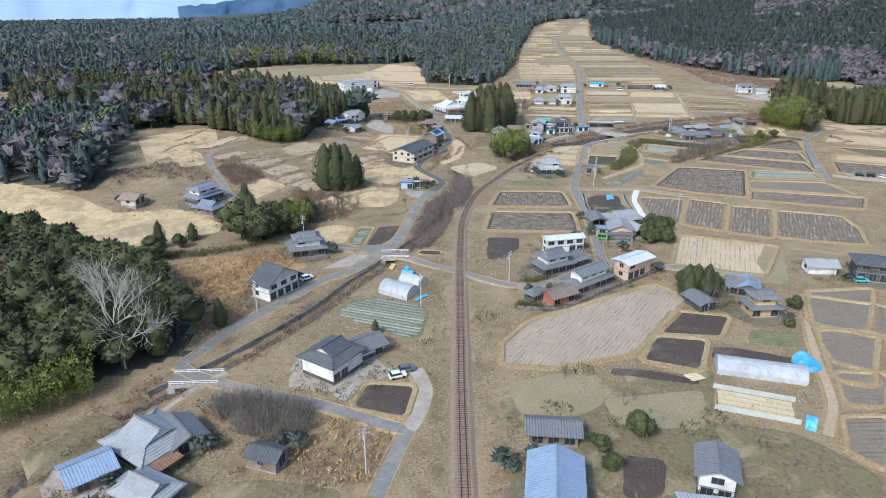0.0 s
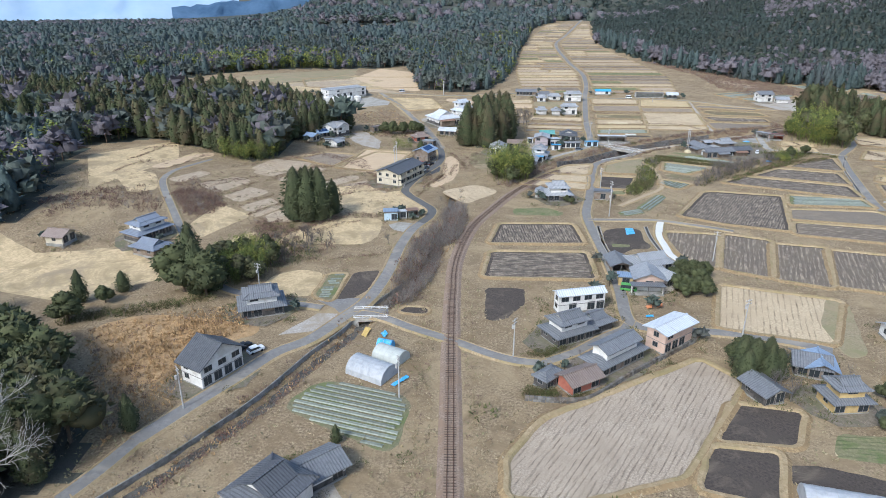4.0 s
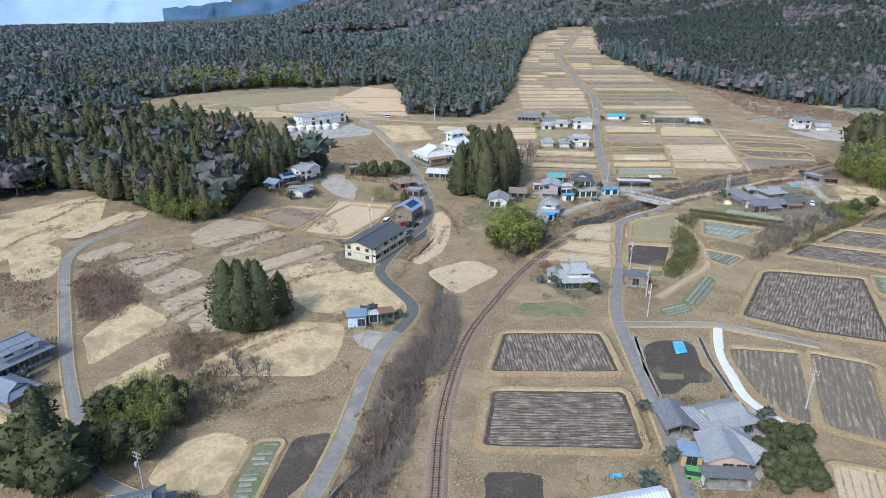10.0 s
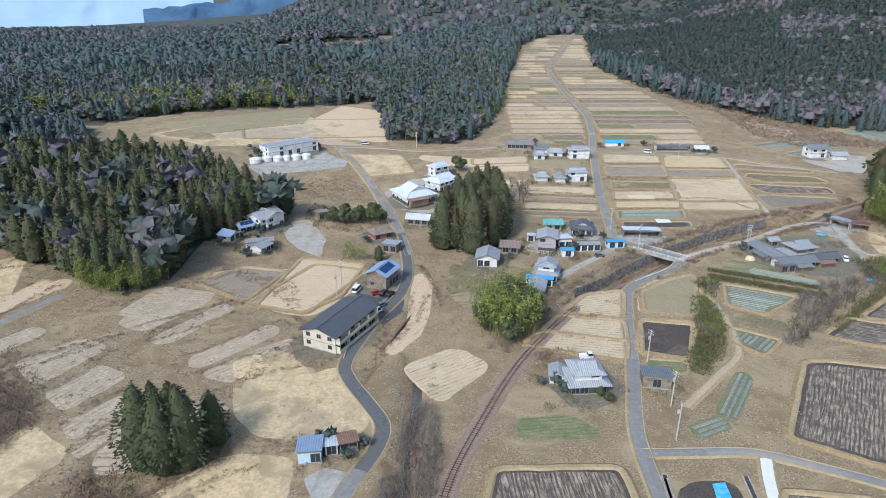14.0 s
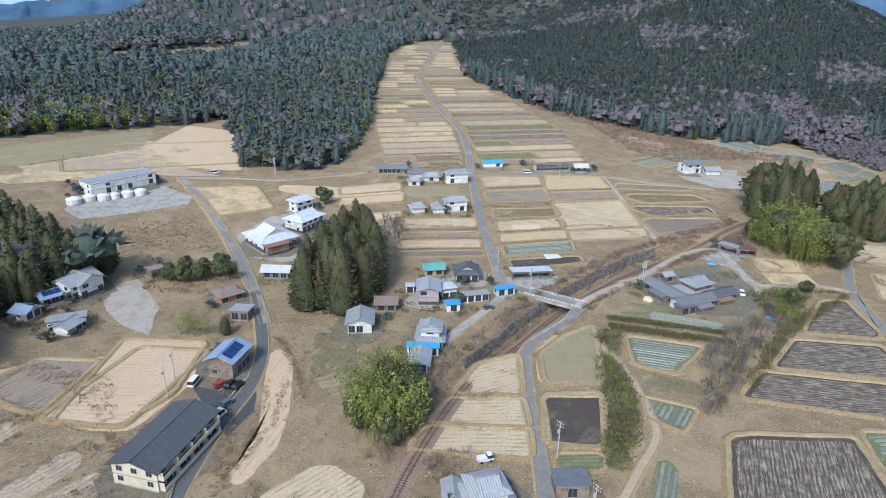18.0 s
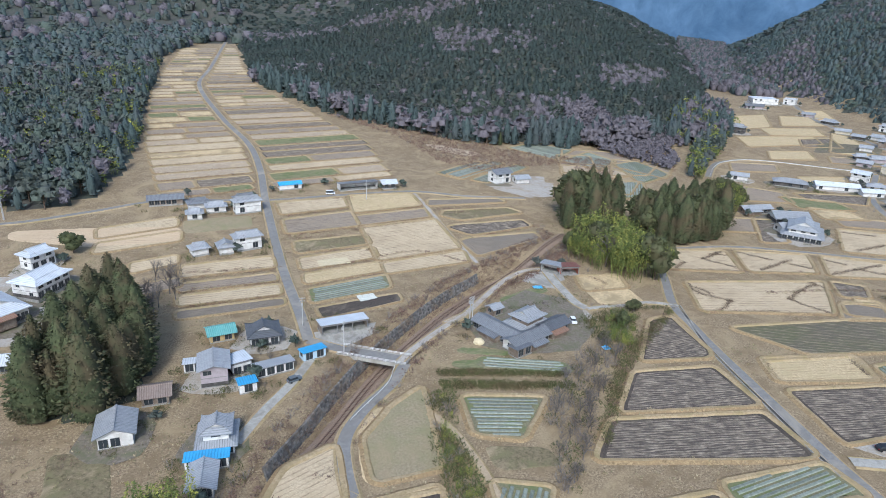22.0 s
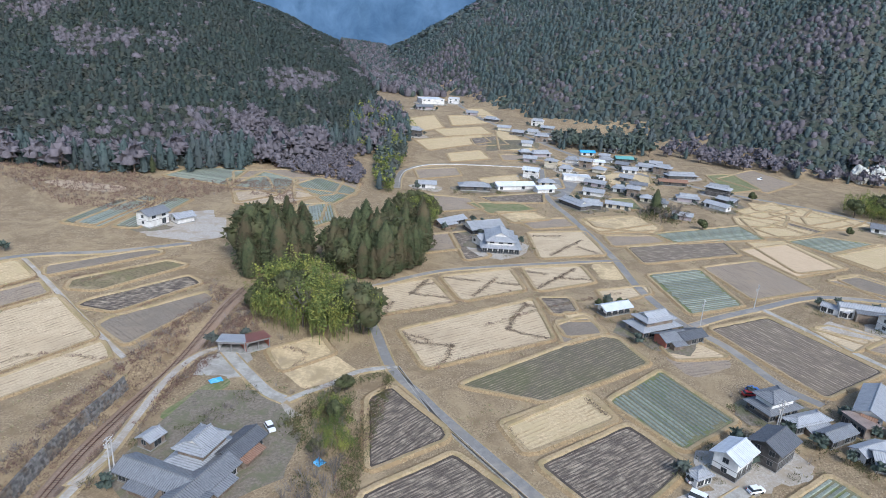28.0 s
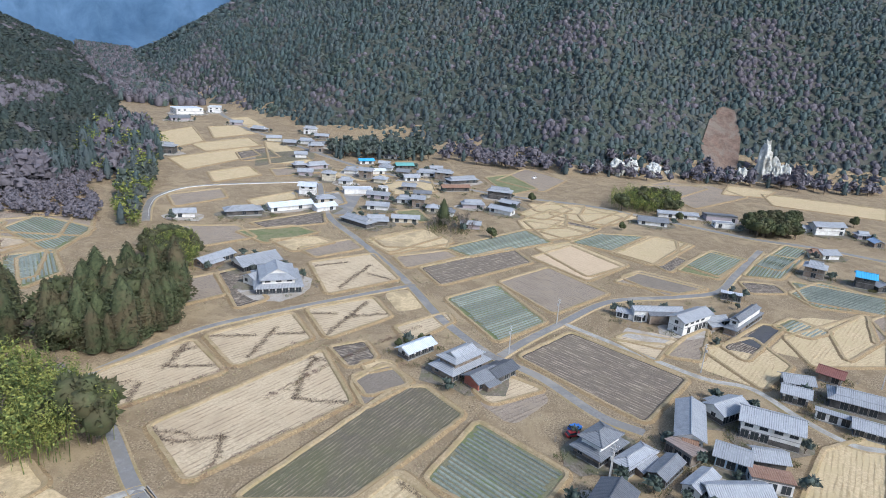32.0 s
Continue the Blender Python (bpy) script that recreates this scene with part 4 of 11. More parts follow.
WALLS = {
    "white": surface("white_plaster", (0.6, 0.59, 0.56), (0.74, 0.73, 0.7), 1.2, (0.52, 0.5, 0.46), 3.5, bump=0.05),
    "cream": surface("cream_wall", (0.5, 0.45, 0.34), (0.62, 0.56, 0.44), 1.2, (0.47, 0.42, 0.32), 4, bump=0.05),
    "dark": surface("charred_board", (0.045, 0.042, 0.04), (0.09, 0.085, 0.08), 0.6, (0.12, 0.11, 0.1), 2.5, bump=0.2),
    "wood": surface("weathered_board", (0.12, 0.09, 0.065), (0.22, 0.17, 0.13), 0.6, (0.26, 0.22, 0.18), 2.5, bump=0.2),
    "pink": surface("pink_stucco", (0.5, 0.36, 0.28), (0.6, 0.45, 0.36), 1.0, (0.46, 0.34, 0.27), 3, bump=0.05),
    "ochre": surface("ochre_wall", (0.46, 0.33, 0.14), (0.56, 0.42, 0.2), 1.0, (0.4, 0.29, 0.14), 3, bump=0.05),
    "red": surface("red_wall", (0.3, 0.1, 0.07), (0.4, 0.16, 0.11), 1.0, bump=0.1), "mauve": surface("mauve_wall", (0.3, 0.26, 0.27), (0.4, 0.35, 0.36), 1.0, bump=0.05),
    "blue": surface("pale_blue_wall", (0.4, 0.52, 0.6), (0.5, 0.62, 0.7), 1.0, bump=0.05)}
TRIM = surface("window_frame", (0.16, 0.155, 0.15), (0.26, 0.25, 0.24), 0.5, rough=0.5, bump=0)
FOOTING = surface("footing", (0.24, 0.235, 0.22), (0.36, 0.35, 0.33), 0.7, (0.2, 0.2, 0.17), 2, bump=0.2)


def glass_mat():
    m = bpy.data.materials.new("window_glass")
    m.use_nodes = True
    b = m.node_tree.nodes["Principled BSDF"]
    b.inputs["Base Color"].default_value = (0.035, 0.042, 0.048, 1)
    b.inputs["Roughness"].default_value = 0.08
    return m


GLASS = glass_mat()
PANEL = surface("solar_cells", (0.012, 0.03, 0.09), (0.03, 0.07, 0.18), 1.0, rough=0.15, bump=0)


def solid(verts, faces):
    bm = bmesh.new()
    vs = [bm.verts.new(v) for v in verts]
    for f in faces:
        bm.faces.new([vs[i] for i in f])
    bmesh.ops.recalc_face_normals(bm, faces=bm.faces)
    return bm


def box(x0, y0, z0, x1, y1, z1):
    v = [(x, y, z) for z in (z0, z1) for x, y in ((x0, y0), (x1, y0), (x1, y1), (x0, y1))]
    return solid(v, [(0, 1, 2, 3), (4, 5, 6, 7), (0, 1, 5, 4), (1, 2, 6, 5), (2, 3, 7, 6), (3, 0, 4, 7)])


def boxes(*bs):
    out = bmesh.new()
    for b in bs:
        part_bm = box(*b)
        me = bpy.data.meshes.new("tmp")
        part_bm.to_mesh(me)
        part_bm.free()
        out.from_mesh(me)
        bpy.data.meshes.remove(me)
    return out


def gable_roof(w, d, z, over, pitch, thick=0.18):
    """Two slopes, ridge along x, with thick eaves."""
    a, b = w / 2 + over, d / 2 + over
    e, t = z - pitch * over, z + pitch * d / 2
    v = []
    for x in (-a, a):
        v += [(x, -b, e), (x, 0, t), (x, b, e), (x, b, e + thick), (x, 0, t + thick), (x, -b, e + thick)]
    f = [(0, 1, 4, 5), (1, 2, 3, 4), (6, 7, 10, 11), (7, 8, 9, 10), (5, 4, 10, 11), (4, 3, 9, 10), (0, 1, 7, 6), (1, 2, 8, 7), (0, 5, 11, 6), (2, 3, 9, 8)]
    return solid(v, f), t + thick, a


def hip_roof(w, d, z, over, pitch, top=1.0, thick=0.18):
    """Four slopes up to a ridge along x (top=1) or to a flat rim (top<1)."""
    a, b = w / 2 + over, d / 2 + over
    e = z - pitch * over
    k = min(b * top, b - 0.05, a - 0.05)
    t = e + pitch * k
    v = [(-a, -b, e), (a, -b, e), (a, b, e), (-a, b, e), (-a, -b, e + thick), (a, -b, e + thick), (a, b, e + thick), (-a, b, e + thick)]
    v += [(-a + k, -b + k, t + thick), (a - k, -b + k, t + thick), (a - k, b - k, t + thick), (-a + k, b - k, t + thick)]
    f = [(3, 2, 1, 0), (0, 1, 5, 4), (1, 2, 6, 5), (2, 3, 7, 6), (3, 0, 4, 7), (4, 5, 9, 8), (5, 6, 10, 9), (6, 7, 11, 10), (7, 4, 8, 11), (8, 9, 10, 11)]
    return solid(v, f), t + thick, a - k, b - k


WINDOW_MESHES = {}


def beam(p, q, r):
    """A square bar from p to q."""
    p, q = Vector(p), Vector(q)
    d = (q - p).normalized()
    u = d.cross(Vector((0, 0, 1))).normalized() * r
    w = u.cross(d).normalized() * r
    return solid([c + a * u + b * w for c in (p, q) for a, b in ((-1, -1), (1, -1), (1, 1), (-1, 1))], [(0, 1, 2, 3), (4, 5, 6, 7), (0, 1, 5, 4), (1, 2, 6, 5), (2, 3, 7, 6), (3, 0, 4, 7)])


def hip_caps(root, w, d, z, over, pitch, a, b, top, tile, spin):
    """A raised row of ridge tiles down each hip."""
    for sx in (-1, 1):
        for sy in (-1, 1):
            part("hip_cap", beam((sx * (w / 2 + over), sy * (d / 2 + over), z - pitch * over + 0.2), (sx * a, sy * b, top + 0.03), 0.12), tile, root, at=spin)


def window(w, h, parent, at, single=False):
    """A window: frame bars round two panes."""
    key = (round(w, 1), round(h, 1))
    if key not in WINDOW_MESHES:
        w, h = key
        fr = boxes((-w / 2 - 0.07, -0.06, -0.07, w / 2 + 0.07, 0.05, 0), (-w / 2 - 0.07, -0.06, h, w / 2 + 0.07, 0.05, h + 0.07), (-w / 2 - 0.07, -0.06, 0, -w / 2, 0.05, h), (w / 2, -0.06, 0, w / 2 + 0.07, 0.05, h), (-0.03, -0.05, 0, 0.03, 0.05, h))
        me = bpy.data.meshes.new("window")
        fr.to_mesh(me)
        me.materials.append(TRIM)
        pm = bpy.data.meshes.new("pane")
        gl = box(0.03, -0.02, 0, w / 2, 0.02, h)
        gl.to_mesh(pm)
        pm.materials.append(GLASS)
        WINDOW_MESHES[key] = (me, pm)
    me, pm = WINDOW_MESHES[key]
    ob = put("window", me, parent, at=at)
    if single:
        put("pane", pm, ob, "dark glass pane", pose(-0.03 - key[0] / 2, 0, 0) @ Matrix.Diagonal((2 * (key[0] / 2 + 0.03) / (key[0] / 2), 1, 1, 1)) @ pose(-0.03, 0, 0))
        return ob
    put("pane", pm, ob, "dark glass pane")
    put("pane", pm, ob, "dark glass pane", pose(-key[0] / 2 - 0.03, 0, 0))
    return ob


def storey_windows(root, w, d, z, door, rng, sparse):
    """Windows round one storey; on the ground floor tall sliding ones in front."""
    for face in range(4):
        span = w if face % 2 == 0 else d
        off = (d if face % 2 == 0 else w) / 2
        glazed = door and face == 0 and not sparse
        n = max(1, int(span / (2.15 if glazed else 3.0 if not sparse else 4.2)))
        for i in range(n):
            if rng.random() < (0.12 if glazed else 0.3 if not sparse else 0.45):
                continue
            u = (i + 0.5) / n * span - span / 2
            tall = door and face == 0
            ww = min(1.8 if tall or face % 2 == 0 else 1.2, span / n - 0.5)
            if ww < 0.5:
                continue
            hh = 2.0 if tall else 1.1
            window(ww, hh, root, pose(0, 0, 0, 0, 0, 90 * face) @ pose(u, -off - 0.004, z + (0.25 if tall else 0.95)), sparse)


house_rng = random.Random(11)
YARDS = []
EARTH = surface('garden_earth', (0.11, 0.092, 0.068), (0.27, 0.232, 0.18), 0.7, (0.15, 0.145, 0.085), 4, bump=0.6, detail=12)
ROOF_WORDS = {"slate": "blue-grey tiled", "grey": "grey tiled", "dark": "dark tiled", "light": "silver-grey tiled", "white": "white sheet", "blue": "grey-blue sheet", "bright": "bright blue sheet", "red": "red-brown sheet", "rust": "rusty sheet", "brown": "brown tiled", "teal": "teal sheet"}
WALL_WORDS = {"white": "white plaster", "cream": "cream", "dark": "dark board", "wood": "weathered board", "pink": "pink stucco", "ochre": "ochre", "red": "red", "mauve": "mauve", "blue": "pale blue"}


def house(x, y, turn, w, d, form="gable", storeys=1, roof="grey", wall="white", skirt=False, along="x", sparse=False, solar=False, word="house", pitch=0.42, open_front=False, high=0.0, balcony=False):
    """A house with its footing, walls, roof, ridge and windows. The long front faces local -y; along says where the ridge runs."""
    root = tagged(new(word), "", "", group="village houses" if word == "house" else "village sheds")
    if sparse and roof == "white" and house_rng.random() < 0.6:
        roof = "light"
    kind = {"gable": "gabled", "hip": "hipped", "irimoya": "hip-and-gable", "shed": "sloping", "flat": "flat"}[form]
    tagged(root, "%s %s with a %s %s roof" % ("two-storey" if storeys == 2 else "low", WALL_WORDS[wall] + " " + word.replace("_", " "), kind, ROOF_WORDS[roof]), word.replace("_", " "))
    if min(w, d) >= 5.5:
        w, d = w - 1.2, d - 1.2
    if sparse and word == "house":
        w, d = w * 0.9, d * 0.9
    spots = [pose(x, y, 0, 0, 0, turn) @ Vector((a * w / 2, b * d / 2, 0)) for a in (-1, 0, 1) for b in (-1, 0, 1)]
    HOUSE_SPOTS.append((x, y, 0.5 * max(w, d) + 0.5))
    hs = [float(terrain(p.x, p.y)) for p in spots]
    z = max(hs) + 0.05
    root.matrix_basis = pose(x, y, z, 0, 0, turn)
    tile, plaster = ROOFS[roof], WALLS[wall]
    if w > 6 and d > 5:
        ring = []
        for i in range(10):
            a = i * 0.6283 + 0.3
            q = pose(x, y, 0, 0, 0, turn) @ Vector((math.cos(a) * (w / 2 + house_rng.uniform(2.0, 5.0)) * 1.2, math.sin(a) * (d / 2 + house_rng.uniform(2.0, 5.0)) * 1.2, 0))
            ring.append((q.x, q.y))
        YARDS.append((ring, house_rng.choice([GRAVEL, EARTH, EARTH])))
    part("footing", box(-w / 2 - 0.12, -d / 2 - 0.12, min(hs) - z - 0.4, w / 2 + 0.12, d / 2 + 0.12, 0.25), FOOTING, root, "grey concrete footing")
    small = min(w, d) < 4.3
    over = 0.4 if small else 0.85
    h1 = high or (2.3 if small else 2.7)
    uw, ud, uz = w, d, h1
    if storeys == 2:
        if skirt:
            uw, ud = max(w * 0.72, w - 5.0), max(d * 0.74, d - 3.0)
            part("wall", box(-w / 2, -d / 2, 0.25, w / 2, d / 2, h1), WALLS["wood"] if wall == "white" and not sparse and house_rng.random() < 0.6 else plaster, root)
            bm, top, a, b = hip_roof(w, d, h1, over, 0.36, 0.99 * ((w - uw) / 2 + over) / (d / 2 + over))
            part("lower_roof", bm, tile, root)
            uz = h1 + 2.45
            part("upper_wall", box(-uw / 2, -ud / 2, h1, uw / 2, ud / 2, uz), plaster, root)
            storey_windows(root, w, d, 0.2, True, house_rng, sparse)
            storey_windows(root, uw, ud, h1 + 0.35, False, house_rng, sparse)
        else:
            uz = h1 + 2.45
            part("wall", box(-w / 2, -d / 2, 0.25, w / 2, d / 2, uz), plaster, root)
            storey_windows(root, w, d, 0.2, True, house_rng, sparse)
            storey_windows(root, w, d, h1 - 0.1, False, house_rng, sparse)
            part("belt", box(-w / 2 - 0.04, -d / 2 - 0.04, h1 - 0.15, w / 2 + 0.04, d / 2 + 0.04, h1), TRIM, root)
    elif open_front:
        part("wall", boxes((-w / 2, d / 2 - 0.15, 0.25, w / 2, d / 2, h1), (-w / 2, -d / 2 + 0.3, 0.25, -w / 2 + 0.15, d / 2 - 0.15, h1), (w / 2 - 0.15, -d / 2 + 0.3, 0.25, w / 2, d / 2 - 0.15, h1)), plaster, root)
        for i in range(max(2, int(w / 3.5)) + 1):
            u = -w / 2 + 0.1 + (w - 0.2) * i / max(2, int(w / 3.5))
            part("post", box(u - 0.08, -d / 2 + 0.05, 0.25, u + 0.08, -d / 2 + 0.21, h1), TRIM, root)
    else:
        part("wall", box(-w / 2, -d / 2, 0.25, w / 2, d / 2, h1), plaster, root)
        storey_windows(root, w, d, 0.2, True, house_rng, sparse)
    if not small and not sparse and wall in ("white", "cream", "mauve") and not open_front and house_rng.random() < 0.7:
        rise = house_rng.uniform(1.0, 1.9)
        part("board_skirt", boxes((-w / 2 - 0.02, -d / 2 - 0.02, 0.26, w / 2 + 0.02, -d / 2, rise), (-w / 2 - 0.02, d / 2, 0.26, w / 2 + 0.02, d / 2 + 0.02, rise), (-w / 2 - 0.02, -d / 2, 0.26, -w / 2, d / 2, rise), (w / 2, -d / 2, 0.26, w / 2 + 0.02, d / 2, rise)), WALLS["dark"], root, "dark weathered board skirting")
    if word == "house" and not sparse and not skirt and storeys == 1 and max(w, d) > 8 and form != "shed":
        side = house_rng.choice([-1, 1])
        lw, ld = w * house_rng.uniform(0.45, 0.7), house_rng.uniform(1.6, 2.3)
        u = house_rng.uniform(-0.5, 0.5) * (w - lw)
        y0, y1 = side * (d / 2 + over * 0.4), side * (d / 2 + over + ld)
        z0, z1 = h1 - 0.35, h1 - 1.0
        lean = [(u - lw / 2, y0, z0), (u + lw / 2, y0, z0), (u + lw / 2, y1, z1), (u - lw / 2, y1, z1)]
        part("lean_to_roof", solid(lean + [(a, b, c + 0.1) for a, b, c in lean], [(0, 1, 2, 3), (4, 5, 6, 7), (0, 1, 5, 4), (1, 2, 6, 5), (2, 3, 7, 6), (3, 0, 4, 7)]), ROOFS[house_rng.choice([roof, "grey", "rust"])], root, "low lean-to roof")
        part("lean_to_wall", box(u - lw / 2 + 0.3, min(side * d / 2, side * (d / 2 + ld)), 0.0, u + lw / 2 - 0.3, max(side * d / 2, side * (d / 2 + ld)), z1 + 0.05), WALLS["wood"], root)
    spin = pose(0, 0, 0)
    rw, rd = uw, ud
    if along == "y":
        spin, rw, rd = pose(0, 0, 0, 0, 0, 90), ud, uw
    if form == "gable":
        bm, top, a = gable_roof(rw, rd, uz, over, pitch)
        part("roof", bm, tile, root, at=spin)
        t = uz + pitch * rd / 2
        for s in (-1, 1):
            xs = s * rw / 2
            v = [(xs, -rd / 2, uz), (xs, rd / 2, uz), (xs, 0, t - 0.02), (xs - s * 0.15, -rd / 2, uz), (xs - s * 0.15, rd / 2, uz), (xs - s * 0.15, 0, t - 0.02)]
            part("gable_wall", solid(v, [(0, 1, 2), (3, 4, 5), (0, 1, 4, 3), (1, 2, 5, 4), (2, 0, 3, 5)]), plaster, root, at=spin)
        part("ridge_cap", box(-a - 0.03, -0.16, top - 0.08, a + 0.03, 0.16, top + 0.14), tile, root, at=spin)
    elif form == "hip":
        bm, top, a, b = hip_roof(rw, rd, uz, over, pitch)
        part("roof", bm, tile, root, at=spin)
        if not sparse:
            hip_caps(root, rw, rd, uz, over, pitch, a, b, top, tile, spin)
        part("ridge_cap", box(-a - 0.1, -0.15, top - 0.08, a + 0.1, 0.15, top + 0.14), tile, root, at=spin)
    elif form == "irimoya":
        bm, top, a, b = hip_roof(rw, rd, uz, over, pitch, 0.48)
        part("roof", bm, tile, root, at=spin)
        if not sparse:
            hip_caps(root, rw, rd, uz, over, pitch, a, b, top, tile, spin)
        bm, top2, a2 = gable_roof(2 * a - 0.3, 2 * b, top - 0.02, 0.28, pitch * 1.15)
        part("upper_gable_roof", bm, tile, root, at=spin)
        t2 = top + pitch * 1.15 * b
        for s in (-1, 1):
            xs = s * (a - 0.35)
            v = [(xs, -b + 0.1, top - 0.1), (xs, b - 0.1, top - 0.1), (xs, 0, t2 - 0.1), (xs - s * 0.15, -b + 0.1, top - 0.1), (xs - s * 0.15, b - 0.1, top - 0.1), (xs - s * 0.15, 0, t2 - 0.1)]
            part("gable_wall", solid(v, [(0, 1, 2), (3, 4, 5), (0, 1, 4, 3), (1, 2, 5, 4), (2, 0, 3, 5)]), WALLS["white"], root, at=spin)
        part("ridge_cap", box(-a2 - 0.05, -0.17, top2 - 0.08, a2 + 0.05, 0.17, top2 + 0.2), tile, root, at=spin)
    elif form == "shed":
        a, b = w / 2 + 0.35, d / 2 + 0.4
        lo, hi = uz + 0.05, uz + 0.05 + 0.12 * d
        v = [(-a, -b, hi), (a, -b, hi), (a, b, lo), (-a, b, lo), (-a, -b, hi + 0.12), (a, -b, hi + 0.12), (a, b, lo + 0.12), (-a, b, lo + 0.12)]
        part("roof", solid(v, [(0, 1, 2, 3), (4, 5, 6, 7), (0, 1, 5, 4), (1, 2, 6, 5), (2, 3, 7, 6), (3, 0, 4, 7)]), tile, root)
        part("fascia", box(-w / 2, -d / 2, uz - 0.05, w / 2, -d / 2 + 0.12, hi + 0.02), TRIM, root)
    else:
        part("roof", box(-w / 2 - 0.15, -d / 2 - 0.15, uz, w / 2 + 0.15, d / 2 + 0.15, uz + 0.25), tile, root)
        part("parapet", boxes((-w / 2 - 0.15, -d / 2 - 0.15, uz + 0.25, w / 2 + 0.15, -d / 2, uz + 0.5), (-w / 2 - 0.15, d / 2, uz + 0.25, w / 2 + 0.15, d / 2 + 0.15, uz + 0.5)), plaster, root)
    if balcony:
        for z in (0.3, h1 + 0.1):
            part("balcony", box(-w / 2 + 0.3, -d / 2 - 1.25, z - 0.15, w / 2 - 0.3, -d / 2 - 0.02, z), FOOTING, root)
            part("balcony_rail", box(-w / 2 + 0.3, -d / 2 - 1.3, z + 0.02, w / 2 - 0.3, -d / 2 - 1.2, z + 0.95), plaster, root, "cream balcony rail")
            for i in range(5):
                u = -w / 2 + 0.4 + (w - 0.8) * i / 4
                part("divider", box(u - 0.06, -d / 2 - 1.18, z + 0.02, u + 0.06, -d / 2 - 0.04, z + 1.9), plaster, root)
    if solar:
        ang = math.degrees(math.atan(pitch))
        for i in range(int((rw - 1) / 1.7)):
            at = spin @ pose(-rw / 2 + 1.4 + i * 1.7, -rd / 4, uz + pitch * rd / 4 + 0.26, ang, 0, 0)
            part("solar_panel", box(-0.8, -rd * 0.2, 0, 0.8, rd * 0.2, 0.05), PANEL, root, "blue solar panel", at)
    return root
# ---- plan ----
road("road_riverside", 3.6, ASPHALT, [(-50.5, 132.9), (-45.0, 142.4), (-38.9, 152.5), (-33.2, 162.3), (-26.8, 168.3), (-20.9, 178.5), (-15.7, 189.1), (-12.1, 205.9), (-10.0, 224.7), (-7.0, 239.6), (-4.2, 246.7)])
road("road_apartment", 3.6, ASPHALT_MID, [(-4.2, 246.7), (-1.4, 253.6), (-0.7, 261.1), (-4.7, 269.5), (-9.7, 278.9), (-11.3, 287.6), (-5.8, 308.2), (1.2, 326.6), (3.0, 346.2), (-0.3, 379.3)])
road("road_temple", 3.6, ASPHALT, [(-0.3, 379.3), (-13.9, 433.9), (-25.0, 468.7), (-38.2, 501.7)])
road("road_lower", 3.1, ASPHALT, [(-55.9, 118.8), (-50.5, 114.5), (-37.5, 109.3), (-24.4, 105.1), (-9.7, 98.4), (-6.3, 97.2)])
road("road_lower_branch", 3.1, ASPHALT, [(-6.3, 97.2), (-8.1, 90.6), (-10.5, 80.3)])
road("driveway", 3.4, GRAVEL, [(-6.3, 97.2), (-4.4, 102.7), (-3.6, 110.2), (-5.8, 117.4)])
road("road_lower_west", 2.9, ASPHALT, [(-55.9, 118.8), (-53.1, 125.3), (-50.5, 132.9)])
road("path_concrete", 1.4, CONCRETE, [(-57.1, 91.2), (-53.9, 100.0), (-49.6, 110.1), (-45.2, 116.2)])
road("road_crossing", 2.9, ASPHALT, [(-20.3, 178.5), (-16.5, 180.8), (-10.2, 178.1), (-5.2, 174.3), (5.0, 167.9), (13.4, 161.9), (19.3, 159.1), (24.9, 158.3)])
road("lane_between_houses", 2.6, ASPHALT, [(24.9, 158.3), (25.0, 159.1), (31.4, 162.7), (39.5, 169.5), (45.2, 173.5), (47.5, 177.5)])
road("road_main", 3.4, ASPHALT, [(88.0, 163.5), (80.8, 167.5), (73.3, 170.0), (63.1, 172.3), (51.9, 173.1), (47.7, 176.0), (47.3, 180.9), (49.4, 194.5), (50.6, 209.2), (51.6, 226.4), (52.1, 239.1), (52.9, 251.2), (54.5, 260.8), (60.9, 284.2), (67.3, 311.6), (67.0, 307.6), (69.5, 318.8), (73.2, 328.0), (80.8, 335.7), (91.6, 343.0), (98.8, 349.9)])
road("road_field_east", 2.6, ASPHALT, [(52.7, 250.5), (63.7, 250.5), (75.8, 250.0), (87.7, 245.0), (98.2, 239.6)])
road("road_white", 2.6, WHITE_CONCRETE, [(77.1, 248.4), (74.5, 241.7), (72.3, 234.0), (71.4, 226.2), (71.0, 217.4), (75.1, 207.5)])
road("road_bridge_west", 3.8, ASPHALT, [(87.0, 363.6), (83.1, 368.6), (80.2, 372.8)])
road("road_valley", 3.6, ASPHALT, [(80.2, 372.8), (83.4, 391.0), (89.3, 429.4), (101.2, 491.2), (111.9, 540.4), (118.4, 588.9), (118.9, 658.9), (127.2, 775.4), (154.7, 865.9), (210.6, 1056.2)])
road("road_rail_side", 2.8, CONCRETE, [(82.0, 368.1), (70.4, 354.9), (60.1, 345.3), (51.9, 336.5)])
road("road_terrace", 3.3, ASPHALT, [(-39.8, 506.4), (-14.8, 502.5), (7.7, 497.1), (33.6, 500.8), (61.4, 505.3), (101.7, 492.7), (133.1, 489.0), (168.0, 483.5), (191.8, 468.6), (217.4, 458.1)])
road("road_terrace_west", 3.3, ASPHALT, [(3.5, 357.0), (-5.4, 405.4), (-16.8, 442.9), (-30.2, 480.8), (-39.8, 506.4)])
